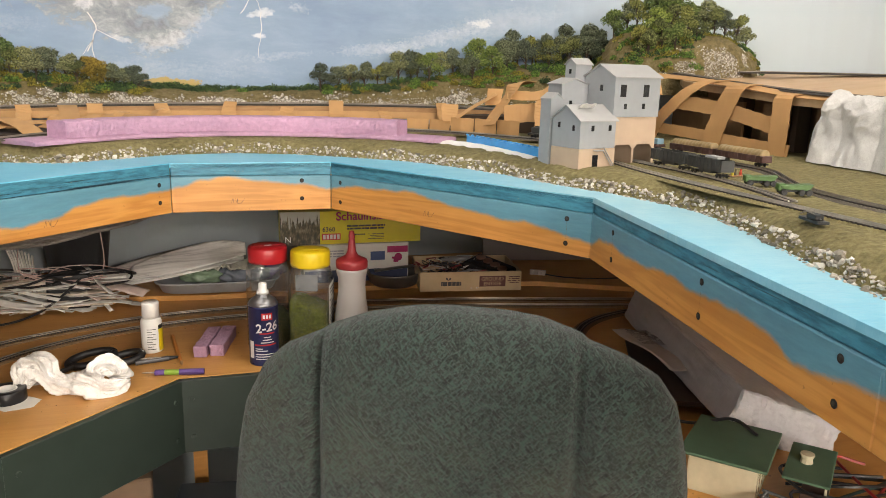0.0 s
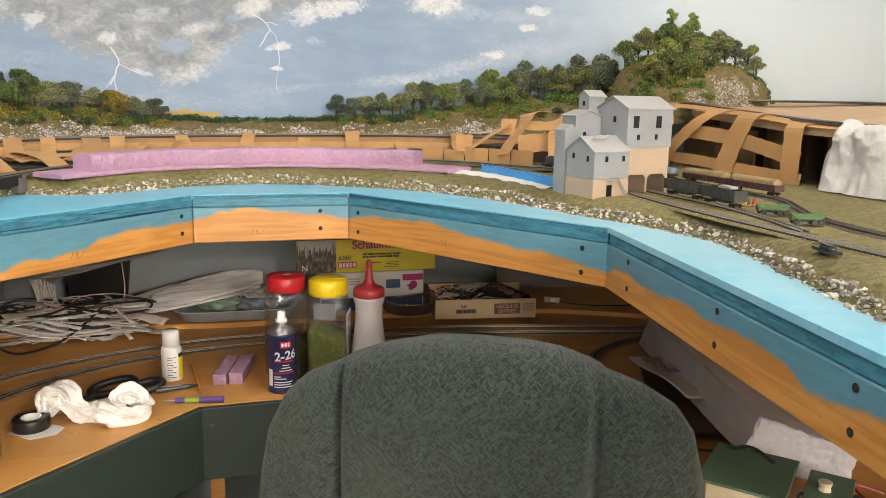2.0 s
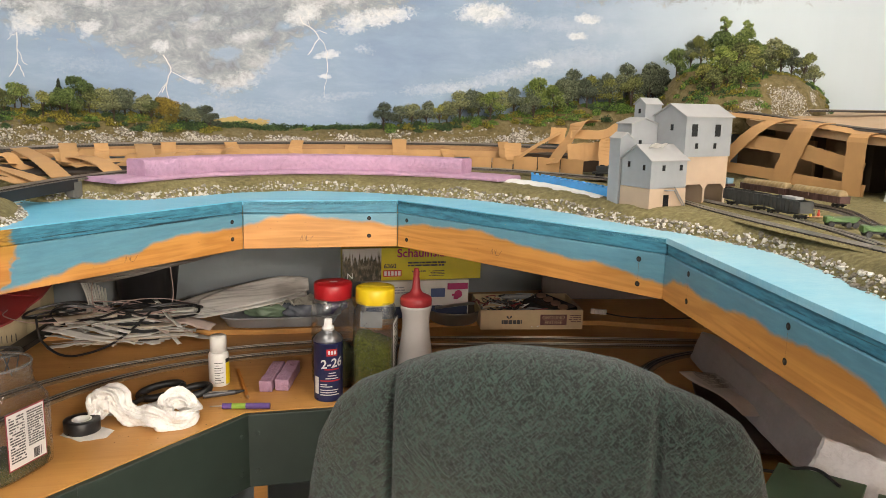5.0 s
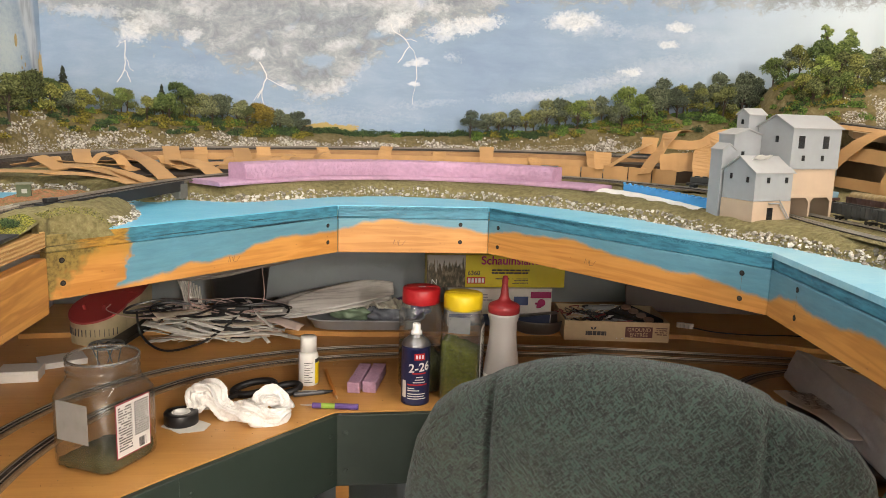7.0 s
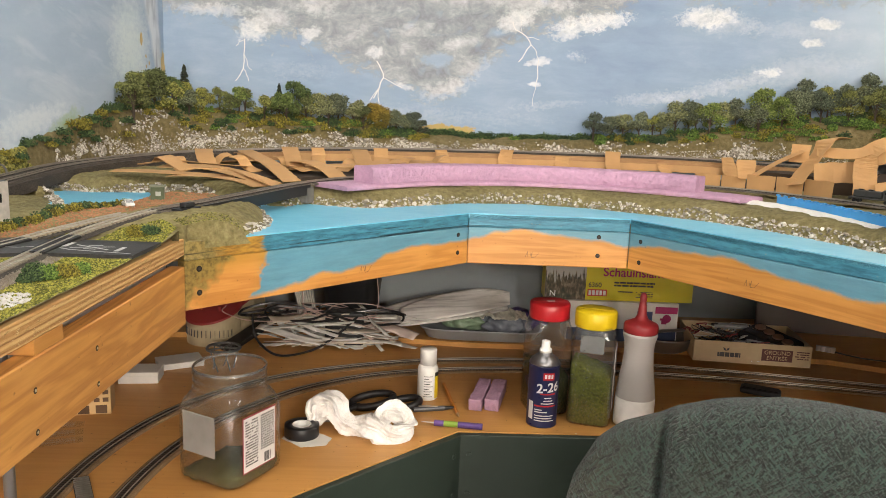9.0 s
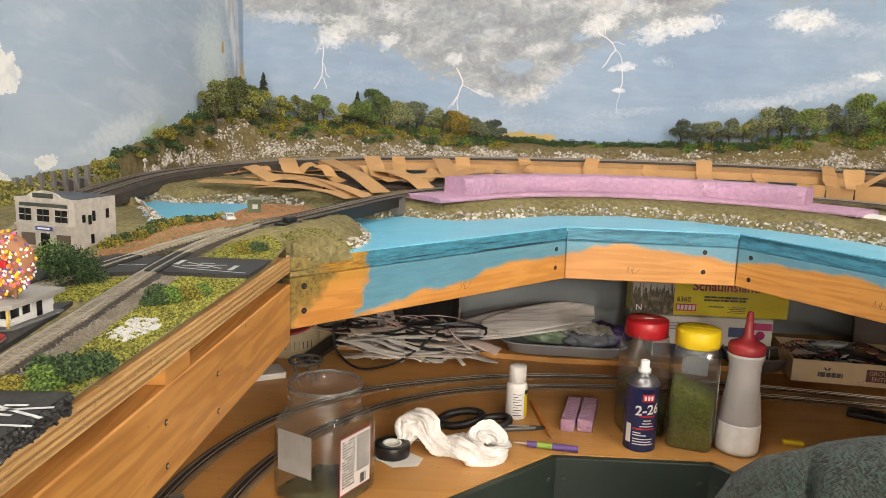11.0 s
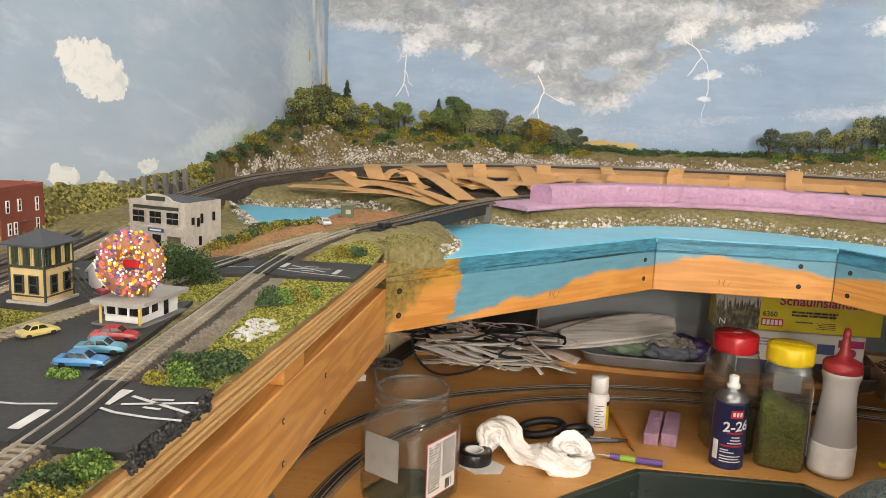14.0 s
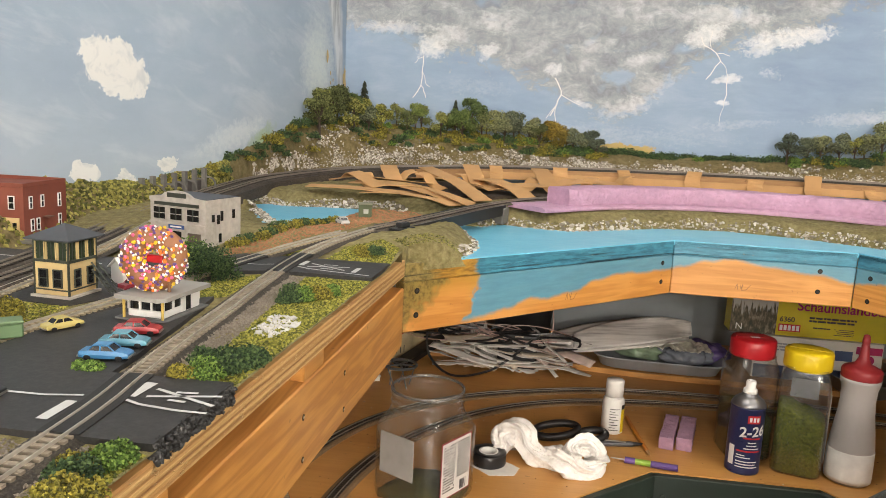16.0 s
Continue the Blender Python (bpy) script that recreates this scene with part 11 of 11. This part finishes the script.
# ---- below the desk ----
NAVY = plain("navy_cloth", (0.012, 0.016, 0.035), 0.9, 0, 0.3)
GREYBLUE = plain("grey_blue_case", (0.07, 0.09, 0.11), 0.5, 0, 0.08)
for x, y, w, d, h, turn, mat, words, cat in ((-0.01, 1.52, 0.15, 0.20, 0.37, -8, GREYBLUE, "grey-blue plastic storage case under the desk", "case"), (-0.22, 1.60, 0.18, 0.2, 0.46, 4, plain("brown_carton", (0.16, 0.10, 0.06), 0.8), "brown printed carton under the desk", "carton"), (0.30, 1.60, 0.3, 0.3, 0.40, 0, NAVY, "dark navy bag under the desk", "bag")):
    ob = thing("storage_box", words, cat, pose(x, y, 0, 0, 0, turn))
    part("box_body", one_box(0, 0, 0, w, d, h * 0.86, 0.004), mat, ob)
    part("box_lid", one_box(0, 0, h * 0.86 + 0.0004, w + 0.008, d + 0.008, h * 0.14, 0.004), mat, ob)
ledge = thing("storage_rack", "brown wooden shelf board under the desk", "shelf", pose(-0.03, 1.46, 0))
part("shelf_board", one_box(0, 0.15, 0.52, 0.10, 0.16, 0.03, 0.001), PINE, ledge)
part("shelf_leg", one_box(0, 0.24, 0, 0.03, 0.03, 0.5198), PINE, ledge)
# ---- screws in the fronts, lamps overhead ----
SCREW_DARK = plain("dark_screw_steel", (0.035, 0.03, 0.027), 0.5, 0.5, 0.2)
SCREWS = thing("screw_set", "dark recessed screws in the bench front boards", "screws", kind="structure")


def screw(p, n, dark=True):
    n = Vector(n).normalized()
    m = Matrix.Translation(p) @ n.to_track_quat("Z", "Y").to_matrix().to_4x4()
    # a flat dark disc on the face gives the hole's shade
    part("screw_recess", lathe([(0.0005, 0.0002), (0.0035, 0.0002), (0.0037, 0.0005), (0.0024, 0.0007), (0.0005, 0.0006)], 14, m=m @ Matrix.Scale(1.0 if dark else 0.7, 4)), HOLE_SHADE if dark else SHADED_WOOD, SCREWS)
    part("screw_head", lathe([(0.0005, 0.0008), (0.0018, 0.0008), (0.0015, 0.0012), (0.0005, 0.0013)], 12, m=m @ Matrix.Scale(1.0 if dark else 0.7, 4)), SCREW_DARK if dark else STEEL, SCREWS)


def board_screws(a, b, at, zs, dark=True):
    d = Vector((b[0] - a[0], b[1] - a[1], 0)).normalized()
    n = Vector((d.y, -d.x, 0))
    for s in at:
        p = Vector((a[0], a[1], 0)) + d * (s if s >= 0 else math.hypot(b[0] - a[0], b[1] - a[1]) + s)
        for z in zs:
            screw((p.x, p.y, z), n, dark)


board_screws(C0, C1, (0.018, -0.024), (1.068, 1.039))
board_screws(C1, C2, (-0.050,), (1.070, 1.039))
board_screws(C2, C3, (0.024, -0.038), (1.068, 1.034))
board_screws(C3, C4, (0.075, 0.30, 0.50), (1.070, 1.036))
board_screws(L0, C0, (-0.335, -0.232), (1.048, 1.015), False)
PENCIL = plain("pencil_lead", (0.15, 0.085, 0.04), 0.7)


def board_stroke(a, b, pts, width, name, label):
    """A thin drawn line on a board's face, from (along, height) pairs."""
    d = Vector((b[0] - a[0], b[1] - a[1], 0)).normalized()
    n = Vector((d.y, -d.x, 0)) * 0.0004
    at = [Vector((a[0], a[1], z)) + d * s + n for s, z in pts]
    bm = bmesh.new()
    for p, q in zip(at, at[1:]):
        side = (q - p).cross(n).normalized() * width / 2
        bm.faces.new([bm.verts.new(v) for v in (p + side, p - side, q - side, q + side)])
    part(name, bm, PENCIL, SCREWS, label)


for a, b, s in ((C2, C3, 0.4726), (C3, C4, 0.075), (C3, C4, 0.30)):
    board_stroke(a, b, [(s, 1.066), (s + 0.0003, 1.052), (s, 1.040)], 0.0003, "guide_line", "hairline pencil guide between two screws")
for a, b, s, z in ((C0, C1, 0.265, 1.036), (C1, C2, 0.095, 1.037), (C2, C3, 0.215, 1.041)):
    board_stroke(a, b, [(s, z - 0.004), (s + 0.003, z + 0.005), (s + 0.004, z - 0.004)], 0.0006, "pencil_mark", "small pencil scribble on the board")
    board_stroke(a, b, [(s + 0.007, z + 0.004), (s + 0.009, z - 0.003), (s + 0.011, z + 0.005), (s + 0.010, z - 0.005), (s + 0.016, z - 0.004), (s + 0.022, z + 0.004)], 0.0006, "pencil_mark", "small pencil scribble on the board")
rng_d = random.Random(91)
crumbs = []
while len(crumbs) < 420:
    x, y = rng_d.uniform(-0.60, 0.75), rng_d.uniform(1.02, 1.74)
    if inside(DESK_FRONT[1:6] + [(0.9, 1.02), (0.9, 1.76), (-0.62, 1.76), (-0.62, 1.0)], np.array([x]), np.array([y]))[0]:
        near_track = min(math.hypot(x - p[0], y - p[1]) for p in LOW_IN + LOW_OUT)
        if rng_d.random() < 0.25 + 0.6 * (near_track < 0.05):
            r = rng_d.uniform(0.0004, 0.0012)
            crumbs.append(((x, y, DESK_Z + r * 0.4), r))
tagged(raw("desk_crumbs", *lumps(crumbs, rng_d, 0.5, 0.6, True), speckle("crumb_mix", [(0.03, 0.022, 0.015), (0.16, 0.10, 0.05), (0.60, 0.56, 0.48)], 0.9, 300, 0.3, 0.001, island=True, mottle=0.9)), "cork crumbs and sawdust strewn on the desk", "crumbs", kind="stuff")
for a, b in zip(DESK_FRONT[1:], DESK_FRONT[2:]):
    length = math.hypot(b[0] - a[0], b[1] - a[1])
    d = Vector((b[0] - a[0], b[1] - a[1], 0)).normalized()
    n = Vector((d.y, -d.x, 0))
    for s in (0.02, length - 0.02):
        for z in (0.70, 0.63):
            p = Vector((a[0], a[1], z)) + d * s + n * 0.0127
            part("bolt_head", lathe([(0.0005, 0), (0.0045, 0), (0.004, 0.0014), (0.0005, 0.002)], 12, m=Matrix.Translation(p) @ n.to_track_quat("Z", "Y").to_matrix().to_4x4()), GREEN_PANEL, SKIRT)
GLOW = bpy.data.materials.new("lamp_diffuser")
GLOW.use_nodes = True
GLOW.node_tree.nodes["Principled BSDF"].inputs["Base Color"].default_value = (0.9, 0.9, 0.88, 1)
GLOW.node_tree.nodes["Principled BSDF"].inputs["Emission Color"].default_value = (1.0, 0.95, 0.88, 1)
GLOW.node_tree.nodes["Principled BSDF"].inputs["Emission Strength"].default_value = 3.0
for lx, ly, watts in LAMPS:
    ob = thing("ceiling_light", "long white ceiling light panel, switched on", "ceiling light", pose(lx, ly, 2.345), "ceiling lights")
    part("housing", one_box(0, 0, 0.006, 0.32, 1.16, 0.0485, 0.003), WHITE, ob)
    part("diffuser", one_box(0, 0, 0, 0.28, 1.1, 0.0055, 0.001), GLOW, ob)
